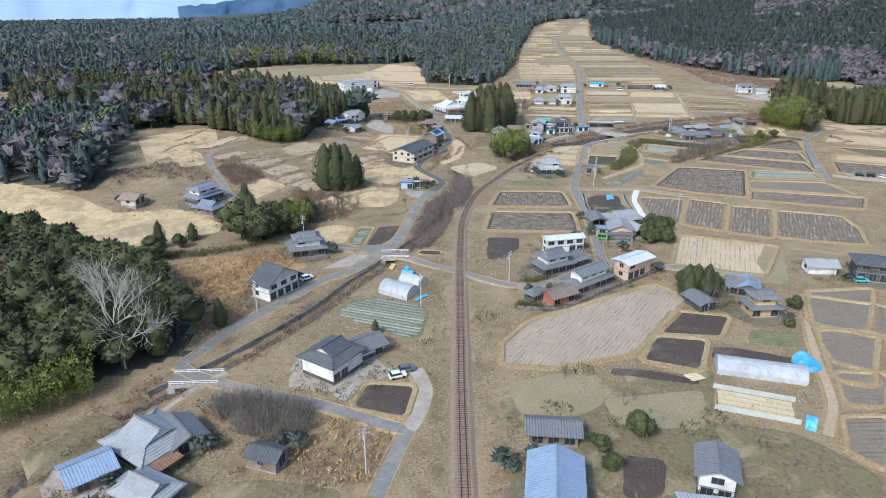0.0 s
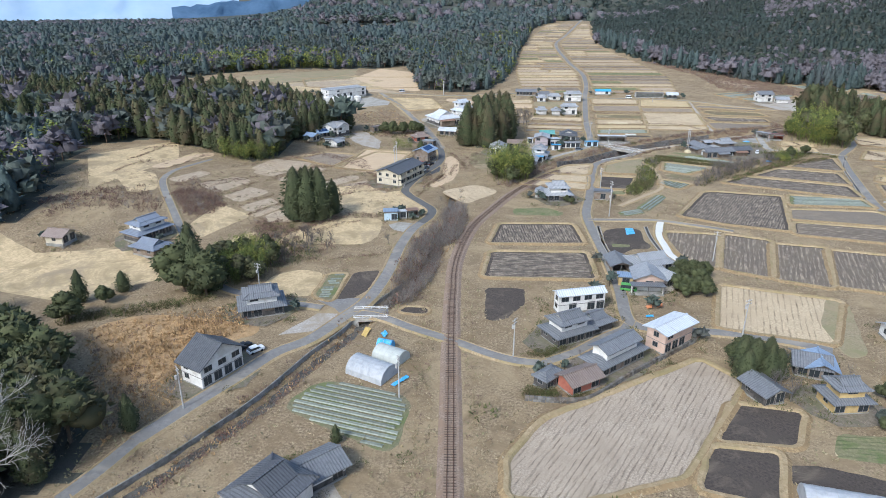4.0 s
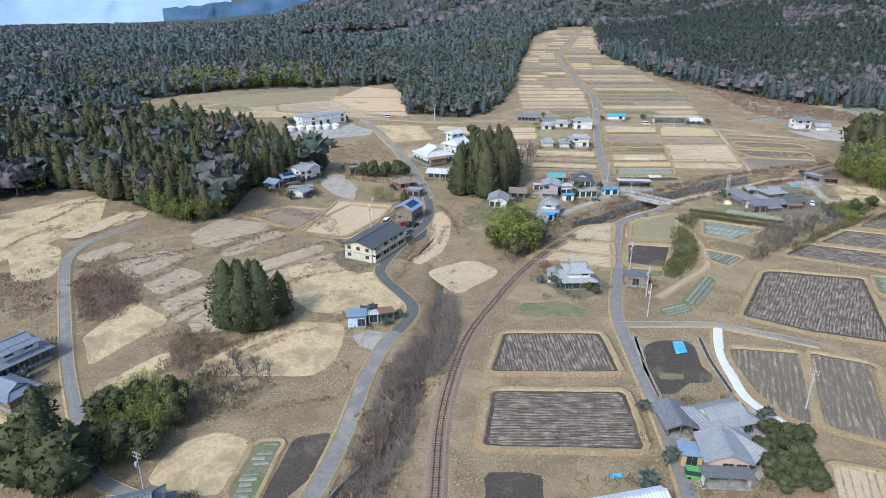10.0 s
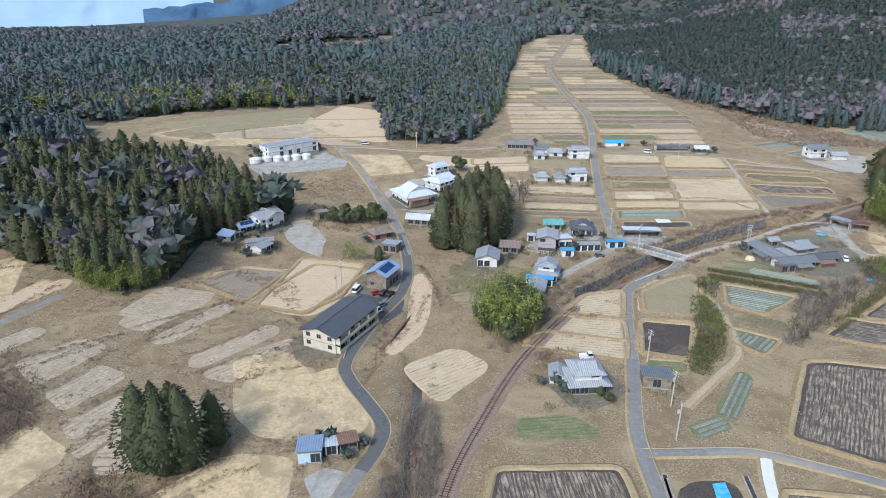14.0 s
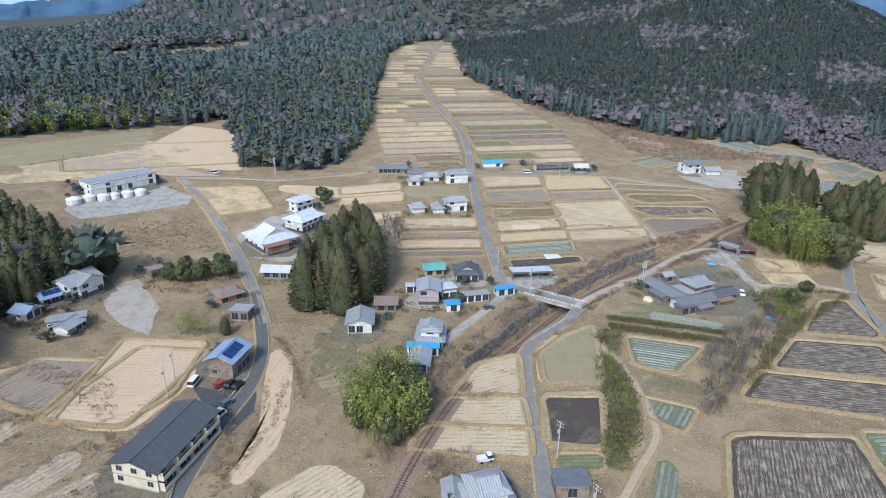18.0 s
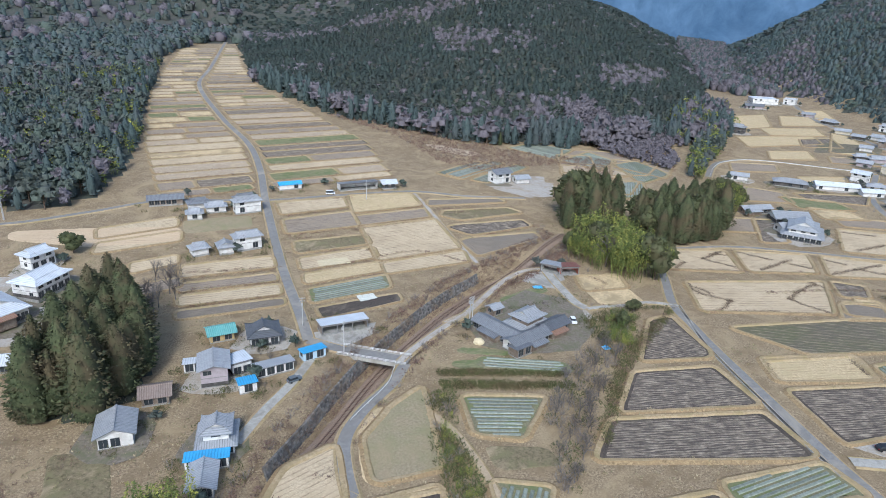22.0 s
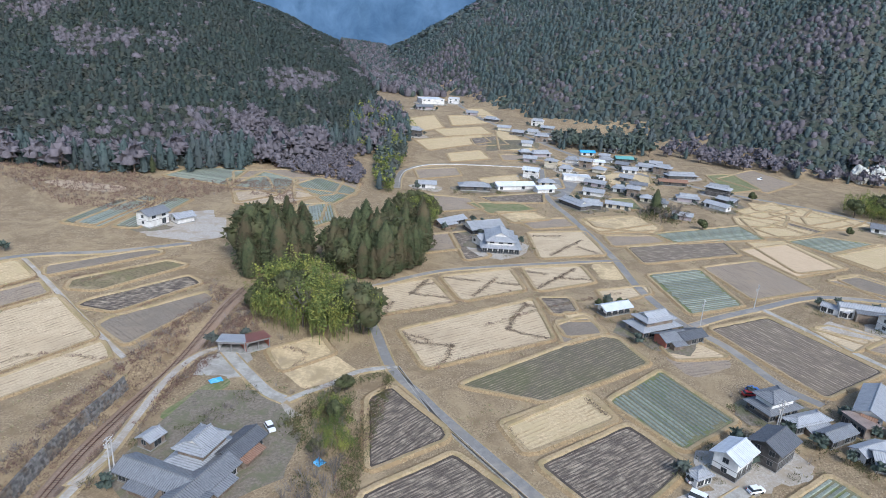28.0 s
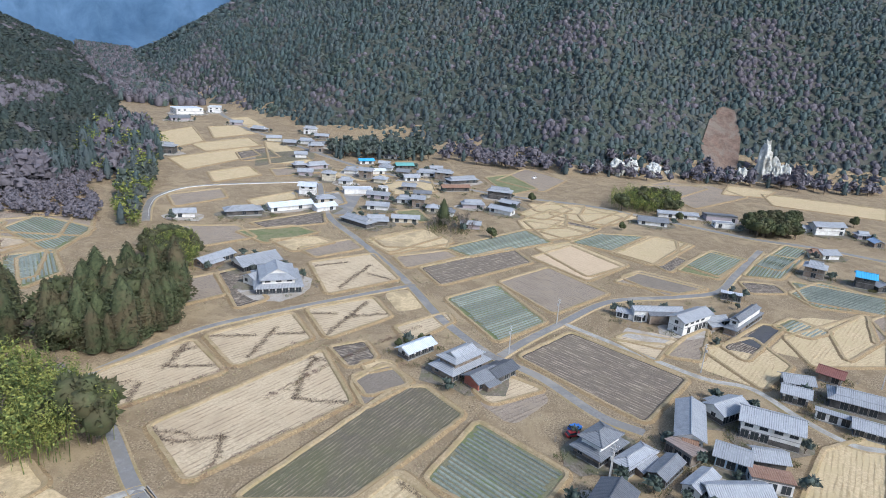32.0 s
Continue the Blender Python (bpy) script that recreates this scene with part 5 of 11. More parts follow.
road("farm_track", 2.2, GRAVEL, [(97.8, 351.5), (105.2, 356.5), (117.6, 363.2), (129.3, 368.4), (120.4, 365.7), (127.4, 367.5), (155.3, 384.9), (170.1, 388.8), (177.0, 382.6)])
road("farm_drive", 3.6, CONCRETE, [(173.4, 385.0), (171.0, 378.2), (168.5, 370.4), (165.9, 361.1), (166.1, 355.0)])
road("farm_path", 2.2, CONCRETE, [(166.1, 355.0), (171.6, 353.9), (178.5, 351.8), (187.0, 350.4), (192.9, 346.3), (195.5, 343.7)])
road("road_paddy", 3.3, ASPHALT, [(229.8, 395.7), (213.6, 368.2), (194.7, 345.5), (188.2, 332.0), (182.7, 319.9), (172.7, 294.6), (165.9, 277.0), (162.9, 268.3), (160.7, 260.8)])
road("road_paddy_north", 2.6, ASPHALT, [(220.3, 387.0), (233.8, 383.7), (259.2, 375.5), (275.9, 364.5), (299.2, 345.3), (322.7, 324.5)])
road("road_village", 3.6, ASPHALT, [(462.0, 423.6), (399.7, 391.9), (363.1, 360.4), (324.2, 328.2), (296.3, 308.4), (277.4, 290.1), (273.8, 284.5), (267.2, 272.4), (253.2, 257.0), (248.9, 246.2)])
road("road_village_branch", 3.3, ASPHALT, [(276.4, 285.7), (289.6, 279.6), (306.6, 270.2), (334.6, 253.4), (350.0, 227.9), (362.4, 211.7), (386.5, 201.1), (433.6, 181.0)])
road("lane_houses", 2.6, CONCRETE, [(307.5, 268.4), (296.6, 250.3), (284.0, 228.5), (282.1, 215.2), (269.1, 205.4), (260.6, 196.2), (260.6, 189.0)])
road("highway", 5.2, ASPHALT, [(681.5, 628.8), (611.5, 558.8), (574.5, 503.7), (534.6, 440.2), (509.2, 390.2), (490.5, 326.4), (487.9, 301.8), (486.4, 261.6), (469.4, 215.6), (455.4, 180.5), (452.5, 151.7), (442.1, 122.5)])
road("road_curve", 3.9, ASPHALT, [(346.4, 456.1), (366.8, 469.9), (384.9, 477.5), (410.5, 475.1), (438.5, 453.5), (466.4, 425.5)])
road("road_hill_west", 2.8, ASPHALT, [(-97.8, 319.4), (-102.2, 308.6), (-105.6, 299.3), (-105.9, 288.4), (-102.1, 277.0), (-88.1, 250.2), (-76.5, 228.8), (-65.4, 210.9), (-56.9, 197.5), (-48.5, 191.6), (-36.5, 186.9), (-26.7, 183.9)])
road("farm_track_rows", 2.0, TRACK, [(91.8, 147.5), (85.4, 132.8), (80.1, 118.8), (75.5, 105.7), (69.0, 95.5)])
road("garden_track", 1.8, TRACK, [(94.3, 328.1), (95.7, 318.3), (93.8, 301.6), (89.6, 288.1), (79.3, 277.5), (67.4, 265.7)])
road("farm_track_diagonal", 1.9, GRAVEL, [(168.8, 480.5), (164.1, 452.6), (159.2, 427.2), (154.5, 401.9)])
road("driveway_east", 3.4, CONCRETE, [(167.8, 271.7), (175.4, 266.8), (187.7, 262.4), (200.0, 257.4)])
field('speckled', [(13.9, 128.0), (21.3, 138.8), (57.6, 159.8), (63.1, 151.3), (51.1, 136.1), (41.9, 124.4), (23.6, 118.7), (13.2, 119.7)], along=0)
field('soil', [(57.7, 144.0), (70.0, 141.3), (64.1, 131.6), (50.9, 133.3)])
field('soil', [(49.1, 131.5), (60.2, 129.9), (54.4, 117.6), (43.5, 121.4)])
field('grey', [(94.0, 153.0), (111.8, 146.6), (101.9, 130.9), (88.8, 139.0)], along=0)
field('grey', [(88.2, 135.4), (102.1, 131.4), (92.9, 116.7), (84.3, 121.1)], along=0)
field('grey', [(82.4, 116.7), (92.2, 115.6), (85.3, 104.8), (78.4, 105.7)], along=0)
field('grey', [(75.3, 101.2), (83.1, 101.3), (74.3, 87.3), (70.8, 91.6)], along=0)
field('mulch', [(-21.2, 152.5), (-2.7, 146.1), (-5.6, 129.2), (-27.8, 143.0)], along=0, bund=0)
field('soil', [(-15.3, 112.1), (-5.5, 111.1), (-7.2, 101.0), (-17.2, 104.5)])
field('dark', [(22.4, 246.1), (46.6, 246.0), (47.1, 228.2), (17.8, 228.4)], along=1)
field('soil', [(14.5, 195.9), (24.3, 195.5), (23.5, 186.6), (17.5, 177.6), (13.1, 177.6)], bund=0)
field('dark', [(105.5, 284.1), (86.1, 255.0), (99.1, 246.5), (116.9, 240.0), (133.0, 278.5), (110.9, 284.0)], along=0)
field('furrow', [(91.7, 236.2), (80.4, 209.0), (76.8, 211.1), (73.9, 219.8), (74.3, 231.4), (75.8, 238.6)], along=0)
field('furrow', [(94.0, 236.5), (82.2, 208.6), (93.4, 202.5), (106.2, 230.7)], along=0)
field('furrow', [(105.7, 228.4), (93.7, 201.7), (106.4, 196.0), (120.4, 224.5)], along=0)
field('straw', [(77.0, 197.4), (67.4, 174.3), (90.0, 166.6), (103.8, 188.1)], along=0)
field('dark', [(130.7, 306.7), (166.5, 292.3), (163.2, 276.8), (159.5, 277.4), (118.3, 297.7)], along=0)
field('dark', [(178.9, 340.4), (186.7, 339.4), (179.5, 318.5), (177.0, 316.7), (158.4, 323.6)], along=0)
field('dark', [(151.5, 319.9), (173.5, 312.4), (169.4, 295.6), (167.9, 295.4), (135.7, 308.4)], along=0)
field('mulch', [(104.8, 330.6), (122.7, 321.2), (108.2, 310.6), (99.7, 316.7)], along=0)
field('grass', [(78.0, 334.8), (96.7, 335.1), (84.8, 308.9), (70.9, 312.3)], bund=0)
field('dark', [(70.5, 306.7), (84.1, 303.8), (75.9, 286.8), (64.5, 290.9)], along=0)
field('mulch', [(94.4, 302.0), (104.2, 295.1), (96.6, 287.9), (91.2, 295.2)], along=1)
field('mulch', [(72.3, 262.7), (86.0, 281.2), (89.2, 278.4), (76.4, 259.5)], along=0, bund=0)
field('mulch', [(65.4, 259.5), (74.2, 263.4), (74.9, 258.0), (65.5, 254.4)], along=0, bund=0)
field('straw', [(58.8, 323.9), (70.2, 326.5), (65.5, 309.1), (49.6, 312.9)], along=0)
field('straw', [(47.6, 310.2), (64.7, 307.0), (62.8, 296.4), (41.4, 302.6)], along=0)
field('straw', [(39.8, 300.6), (62.5, 295.5), (59.7, 286.5), (35.1, 294.4)], along=0)
field('green', [(28.6, 262.6), (40.5, 263.8), (45.9, 258.1), (44.5, 255.2), (28.1, 255.9)], along=0, bund=0)
field('straw', [(225.2, 386.5), (254.4, 372.4), (241.4, 354.7), (217.6, 368.9)], along=0)
field('straw', [(258.3, 370.3), (282.3, 355.0), (267.6, 341.5), (245.1, 353.5)], along=0)
field('straw', [(287.2, 351.3), (304.7, 334.9), (292.1, 324.6), (270.1, 337.2)], along=0)
field('straw', [(213.8, 356.3), (261.3, 335.2), (238.5, 317.8), (200.2, 337.9)], along=0)
field('grass', [(310.2, 332.5), (317.5, 326.3), (303.2, 316.0), (296.8, 323.2)], along=1, bund=0)
field('straw', [(330.0, 369.6), (350.3, 350.7), (325.8, 332.1), (302.5, 350.8)], along=0)
field('dark', [(264.5, 333.9), (271.6, 326.0), (262.5, 319.4), (255.4, 324.3)])
field('stubble', [(250.4, 321.6), (259.9, 314.3), (251.9, 307.0), (242.9, 314.9)], along=1)
field('olive', [(198.5, 325.8), (248.1, 309.0), (252.0, 302.4), (242.1, 290.0), (205.3, 305.0)], along=0)
field('dark', [(181.5, 295.6), (208.3, 284.8), (201.2, 269.5), (173.3, 275.9)], along=0)
field('mulch', [(215.5, 292.1), (240.0, 285.7), (226.8, 263.7), (206.3, 271.6)], along=1)
field('stubble', [(250.1, 288.1), (264.3, 277.1), (257.3, 269.1), (241.4, 277.5)], along=0, bund=0)
field('furrow', [(278.5, 280.1), (301.3, 266.3), (281.8, 232.7), (254.1, 245.9)], along=1)
field('mulch', [(313.7, 310.5), (335.1, 295.5), (307.2, 275.0), (286.3, 288.0)], along=0)
field('stubble', [(338.6, 295.0), (363.6, 278.5), (343.1, 254.4), (315.6, 272.7)], along=1)
field('yellow', [(389.3, 285.6), (405.7, 271.1), (382.0, 245.8), (359.8, 262.1)], along=1)
field('furrow', [(341.7, 327.5), (384.2, 296.6), (367.9, 286.0), (326.5, 315.7)], along=0)
field('stubble', [(350.7, 340.9), (367.4, 322.9), (361.9, 316.7), (339.3, 332.7)], along=0)
field('mulch', [(371.4, 323.9), (417.3, 293.9), (401.4, 280.1), (364.0, 312.2)], along=0)
field('yellow', [(368.1, 359.6), (398.3, 338.6), (380.8, 323.4), (353.3, 344.2)], along=0)
field('yellow', [(447.8, 300.4), (486.7, 286.5), (472.4, 274.1), (441.5, 287.6)], along=0)
field('dark', [(436.0, 279.7), (445.2, 275.9), (438.6, 258.1), (427.9, 263.6)])
field('yellow', [(434.7, 295.9), (432.8, 281.0), (424.8, 263.6), (405.4, 281.7)], along=0)
field('mulch', [(405.7, 271.1), (427.5, 258.0), (433.0, 235.7), (400.1, 252.8)], along=0)
field('yellow', [(396.7, 250.3), (435.6, 230.1), (428.4, 213.2), (387.0, 234.8)], along=0)
field('dark', [(387.5, 233.6), (404.8, 223.5), (400.8, 219.0), (380.5, 228.2)])
field('mulch', [(393.2, 221.1), (422.4, 204.9), (415.1, 191.1), (383.3, 208.5)], along=0)
field('stubble', [(357.7, 251.0), (372.5, 241.5), (362.7, 215.9), (354.5, 227.5)], along=0)
field('mulch', [(407.6, 188.9), (450.9, 165.3), (445.2, 156.3), (403.9, 179.1)], along=0)
field('dark', [(379.6, 200.1), (382.0, 186.4), (372.8, 184.3), (366.9, 198.2)])
field('mulch', [(389.2, 178.1), (383.2, 144.0), (362.0, 151.8), (366.0, 177.8)], along=0)
field('yellow', [(304.2, 225.0), (319.7, 207.7), (301.8, 200.0), (283.2, 212.0)], along=0)
field('yellow', [(324.3, 196.1), (358.7, 160.3), (337.9, 160.6), (313.1, 169.8), (304.5, 192.9)], along=0)
field('yellow', [(255.6, 204.0), (269.2, 185.8), (237.0, 197.7), (231.2, 215.5)], along=1)
field('grass', [(476.6, 258.3), (474.3, 236.5), (445.7, 255.2), (457.0, 270.4)], bund=0)
field('stubble', [(346.6, 444.3), (362.0, 420.2), (350.4, 405.3), (324.7, 421.3)], along=0)
field('dark', [(369.0, 416.9), (403.5, 396.5), (384.9, 387.0), (364.6, 406.0)])
field('dark', [(304.7, 395.1), (313.8, 389.9), (289.7, 367.9), (279.9, 372.7)])
field('stubble', [(291.6, 403.6), (304.3, 396.0), (289.2, 382.4), (275.3, 390.3)])
field('stubble', [(315.8, 501.7), (337.7, 485.7), (310.1, 469.2), (289.8, 475.0)], along=0)
field('mulch', [(283.7, 467.5), (295.6, 460.9), (275.0, 446.1), (266.2, 450.7)], along=0)
field('stubble', [(389.9, 474.5), (415.5, 461.2), (402.3, 449.9), (374.1, 460.4)], along=0)
field('yellow', [(538.0, 587.7), (579.1, 586.1), (531.6, 545.5), (486.3, 546.2)], along=0)
field('yellow', [(589.8, 577.4), (627.5, 557.0), (600.3, 531.8), (547.6, 546.1)], along=0)
field('yellow', [(465.8, 527.6), (530.9, 508.6), (512.7, 489.8), (444.7, 501.4)], along=0)
field('yellow', [(446.4, 487.4), (475.5, 477.7), (459.1, 461.0), (427.7, 472.2)], along=0)
field('yellow', [(516.4, 544.8), (566.1, 528.2), (544.8, 507.1), (500.2, 523.3)], along=0)
field('yellow', [(564.8, 513.1), (563.3, 498.1), (514.1, 448.4), (492.5, 470.9)], along=0)
field('yellow', [(642.0, 593.0), (665.7, 583.7), (627.2, 546.0), (611.5, 558.8)], along=0)
field('dark', [(510.7, 506.0), (539.8, 499.8), (516.5, 476.8), (488.4, 489.0)])
field('stubble', [(570.1, 227.9), (598.6, 178.8), (569.4, 161.4), (514.6, 201.1)], along=0)
field('yellow', [(587.0, 146.9), (580.1, 71.9), (542.4, 85.7), (551.1, 147.7)], along=0)
field('grass', [(-43.8, 320.3), (-28.5, 349.0), (-11.1, 343.6), (-26.0, 314.1)], along=0)
field('grass', [(-146.2, 511.7), (-72.2, 575.5), (-12.2, 548.8), (-36.2, 520.5), (-107.8, 491.3)], along=0, bund=0)
field('mulch', [(-30.0, 190.5), (-28.2, 204.5), (-23.2, 204.9), (-25.1, 187.4)], along=1)
field('soil', [(-21.6, 205.3), (-14.5, 207.2), (-16.7, 194.8), (-20.6, 187.9), (-23.9, 187.3)], along=1, bund=0)
field('grass', [(-45.0, 193.3), (-44.0, 202.6), (-36.5, 207.9), (-29.1, 204.5), (-30.9, 190.0), (-35.8, 191.1)], bund=0)
field('straw', [(2.4, 284.5), (17.0, 293.8), (25.5, 284.4), (11.7, 268.1)], along=0, bund=0)
field('soil', [(-7.8, 181.7), (-6.6, 184.6), (-0.1, 183.8), (-0.9, 180.4)])
field('soil', [(55.9, 240.1), (61.0, 242.6), (68.1, 241.7), (66.0, 230.0), (67.6, 226.8), (65.2, 223.4), (60.8, 224.8), (57.1, 219.4), (52.3, 219.8), (53.8, 230.1)], bund=0)
field('grass', [(189.8, 309.5), (216.0, 297.9), (209.0, 288.7), (184.2, 299.3)], along=0)
field('dark', [(17.5, 221.1), (46.0, 220.5), (44.9, 201.6), (14.4, 202.9)], along=0)
field('grass', [(-63.6, 336.3), (-49.5, 344.7), (-33.1, 346.4), (-41.0, 323.8), (-50.7, 330.0)], along=0, bund=0)
field('fallow', [(-77.7, 306.3), (-61.6, 329.2), (-54.9, 323.6), (-67.8, 301.4)], along=0, bund=0)
field('fallow', [(-65.3, 297.6), (-51.6, 320.8), (-46.4, 317.4), (-60.0, 295.0)], along=0, bund=0)
field('fallow', [(-52.6, 288.8), (-34.7, 308.2), (-30.2, 303.0), (-48.3, 283.5)], along=0, bund=0)
field('fallow', [(-47.3, 281.9), (-27.4, 300.4), (-24.2, 294.5), (-36.9, 277.2)], along=0, bund=0)
field('fallow', [(-33.5, 275.6), (-23.3, 286.0), (-17.7, 283.0), (-27.8, 269.7)], along=0, bund=0)
field('fallow', [(-91.8, 283.9), (-80.7, 297.7), (-73.0, 293.5), (-81.3, 274.2)], along=0, bund=0)
field('fallow', [(-78.7, 272.6), (-71.7, 285.4), (-62.9, 280.6), (-71.0, 265.5)], along=0, bund=0)
field('fallow', [(-69.3, 261.7), (-61.2, 273.6), (-56.7, 267.8), (-64.8, 256.0)], along=0, bund=0)
field('fallow', [(-64.0, 254.2), (-57.3, 265.6), (-54.1, 263.2), (-60.8, 250.8)], along=0, bund=0)
field('fallow', [(-104.2, 286.3), (-95.8, 301.8), (-91.1, 298.9), (-98.5, 283.5)], along=0, bund=0)
field('grass', [(-31.1, 273.7), (-12.8, 285.5), (-4.7, 263.1), (-6.1, 257.5), (-28.4, 257.7)], along=0, bund=0)
field('grass', [(-48.5, 231.8), (-41.7, 242.0), (-31.6, 252.6), (-17.5, 251.1), (-17.3, 235.9), (-20.7, 227.0), (-47.3, 227.3)], along=0, bund=0)
field('grass', [(-45.1, 330.3), (-27.2, 351.6), (-12.1, 342.2), (-24.9, 317.8)], along=0, bund=0)
field('grass', [(-65.1, 340.8), (-50.4, 347.7), (-40.6, 340.4), (-53.7, 328.5)], along=0, bund=0)
field('grass', [(-78.0, 239.4), (-77.1, 258.1), (-67.1, 251.8), (-69.2, 240.1), (-72.4, 230.1)], along=0, bund=0)
field('grass', [(-115.5, 305.2), (-107.8, 330.4), (-102.8, 326.5), (-110.6, 300.7)], along=0, bund=0)
field('grass', [(-128.5, 322.9), (-122.5, 338.8), (-117.0, 335.8), (-125.8, 318.5)], along=0, bund=0)
field('grass', [(-108.4, 211.6), (-97.6, 221.1), (-78.9, 209.7), (-91.4, 196.7)], along=0, bund=0)
field('grass', [(-89.9, 194.1), (-76.1, 206.7), (-72.9, 201.0), (-87.7, 190.2)], along=0, bund=0)
field('grass', [(-172.5, 244.5), (-133.6, 228.2), (-107.1, 209.7), (-91.8, 221.0), (-73.2, 206.1), (-87.8, 185.8), (-148.2, 204.4)], along=0, bund=0)
field('grass', [(-150.8, 318.6), (-122.9, 348.7), (-111.2, 316.9), (-125.7, 269.2)], along=0, bund=0)
field('yellow', [(482.4, 274.6), (469.4, 245.9), (441.9, 258.1), (456.3, 284.2)], along=0)
field('stubble', [(570.1, 227.9), (597.2, 210.4), (585.1, 184.6), (543.4, 208.0)], along=0)
field('yellow', [(606.3, 165.9), (603.1, 135.8), (576.2, 149.2), (570.7, 175.6)], along=0)
field('stubble', [(585.3, 312.7), (558.3, 282.0), (512.6, 293.7), (532.1, 325.8)], along=0)
field('green', [(537.1, 334.4), (556.2, 321.4), (519.4, 298.0), (493.1, 312.8)], along=0)
field('straw', [(300.5, 251.1), (303.4, 236.2), (290.4, 240.6), (301.8, 253.7)], along=0)
field('yellow', [(308.5, 248.2), (307.9, 232.3), (300.0, 238.2), (302.5, 252.0)], along=0)
field('stubble', [(311.4, 229.3), (321.2, 221.7), (295.6, 227.0), (295.7, 236.9)], along=0)
field('dark', [(309.0, 218.3), (334.2, 201.1), (334.3, 194.6), (300.8, 213.1)], along=0)
field('mulch', [(333.2, 197.6), (344.2, 189.4), (335.6, 178.8), (327.2, 188.3)], along=0)
field('yellow', [(335.6, 178.8), (358.7, 160.3), (331.2, 166.2), (313.0, 180.7)], along=0)
field('stubble', [(353.1, 160.3), (362.0, 151.8), (337.9, 160.6), (331.2, 166.2)], along=0)
field('straw', [(284.5, 320.3), (301.4, 307.7), (295.5, 304.4), (276.5, 313.4)], along=0)
field('grass', [(259.6, 322.5), (262.4, 315.1), (259.8, 312.6), (253.9, 318.8)], along=0)
field('straw', [(255.2, 289.3), (265.1, 281.6), (261.6, 272.0), (249.7, 283.9)], along=0)
field('yellow', [(510.5, 426.4), (507.0, 393.4), (481.1, 403.6), (486.3, 424.5)], along=0)
field('yellow', [(483.8, 389.7), (510.9, 367.5), (477.1, 355.3), (458.3, 374.4)], along=0)
field('green', [(421.4, 362.9), (430.5, 353.1), (411.2, 341.9), (403.1, 351.4)], along=0)
field('stubble', [(477.8, 463.2), (505.7, 444.7), (492.3, 434.8), (463.3, 452.0)], along=0)
field('yellow', [(404.4, 438.1), (434.4, 426.9), (421.6, 419.1), (396.3, 430.4)], along=0)
field('straw', [(437.9, 409.6), (448.3, 405.4), (425.3, 392.8), (417.0, 395.9)], along=0)
field('green', [(354.5, 415.8), (373.9, 397.9), (368.7, 384.2), (345.3, 397.3)], along=0)
field('grass', [(350.1, 397.1), (362.2, 381.4), (357.7, 371.5), (340.0, 381.7)], along=0)
field('stubble', [(344.4, 381.2), (364.8, 366.3), (355.5, 357.6), (337.2, 370.4)], along=0)
field('straw', [(42.4, 446.8), (57.8, 448.3), (56.6, 441.3), (41.5, 439.2)], along=0)
field('stubble', [(40.4, 429.6), (55.8, 429.7), (54.7, 423.0), (38.5, 421.8)], along=0)
field('straw', [(34.8, 480.9), (63.6, 484.2), (62.0, 474.4), (34.1, 471.7)], along=0)
field('straw', [(33.7, 466.9), (62.4, 469.1), (61.0, 460.5), (31.9, 458.7)], along=0)
field('grass', [(-34.6, 488.7), (-4.3, 487.2), (3.5, 459.2), (-17.8, 453.9)], along=0)
field('straw', [(-99.3, 536.7), (-74.4, 565.9), (-19.4, 569.6), (-13.8, 526.9), (-58.7, 523.3), (-92.4, 512.1)], along=0)
field('mulch', [(195.9, 506.3), (228.4, 519.3), (235.6, 506.9), (202.3, 492.9)], along=0)
field('stubble', [(287.2, 519.9), (305.4, 512.0), (286.6, 484.6), (265.7, 486.7)], along=0)
field('rough', [(11.8, 110.2), (26.2, 113.3), (39.2, 110.3), (49.1, 100.3), (63.4, 91.6), (64.8, 82.0), (48.3, 79.5), (28.0, 83.2), (11.2, 100.2)], bund=0)
field('rough', [(38.0, 118.7), (54.5, 114.8), (50.6, 102.9), (38.1, 110.3)], bund=0)
field('grass', [(177.7, 359.3), (188.9, 356.1), (186.4, 348.5), (173.9, 351.3)], along=0, bund=0)
field('grass', [(180.7, 376.8), (195.4, 371.5), (190.5, 362.2), (175.3, 366.2)], along=0)
field('green', [(110.9, 344.8), (122.4, 342.1), (125.6, 336.7), (110.3, 341.9)], along=0, bund=0)
field('green', [(110.7, 345.9), (126.0, 340.1), (124.4, 337.8), (109.3, 343.5)], along=0, bund=0)
field('green', [(19.0, 343.5), (23.5, 346.1), (24.3, 324.3), (19.2, 320.0)], along=1, bund=0)
field('green', [(55.6, 228.0), (61.0, 227.3), (60.3, 225.2), (55.0, 225.3)], along=0, bund=0)
field('grass', [(182.8, 378.0), (190.1, 370.9), (189.9, 360.1), (186.9, 349.4), (172.1, 354.4), (175.0, 365.4)], along=0, bund=0)
field('green', [(144.2, 373.0), (158.8, 375.6), (164.4, 374.0), (162.7, 371.1), (144.3, 368.6)], along=0, bund=0)
field('soil', [(144.2, 364.9), (158.4, 364.1), (157.6, 361.4), (143.4, 361.4)], along=0, bund=0)
field('rough', [(22.3, 97.7), (32.2, 100.3), (44.3, 93.0), (40.7, 80.5), (24.7, 80.4)], bund=0)
field('rough', [(50.1, 100.3), (64.8, 96.2), (72.6, 84.6), (68.6, 78.4), (48.9, 80.7)], bund=0)
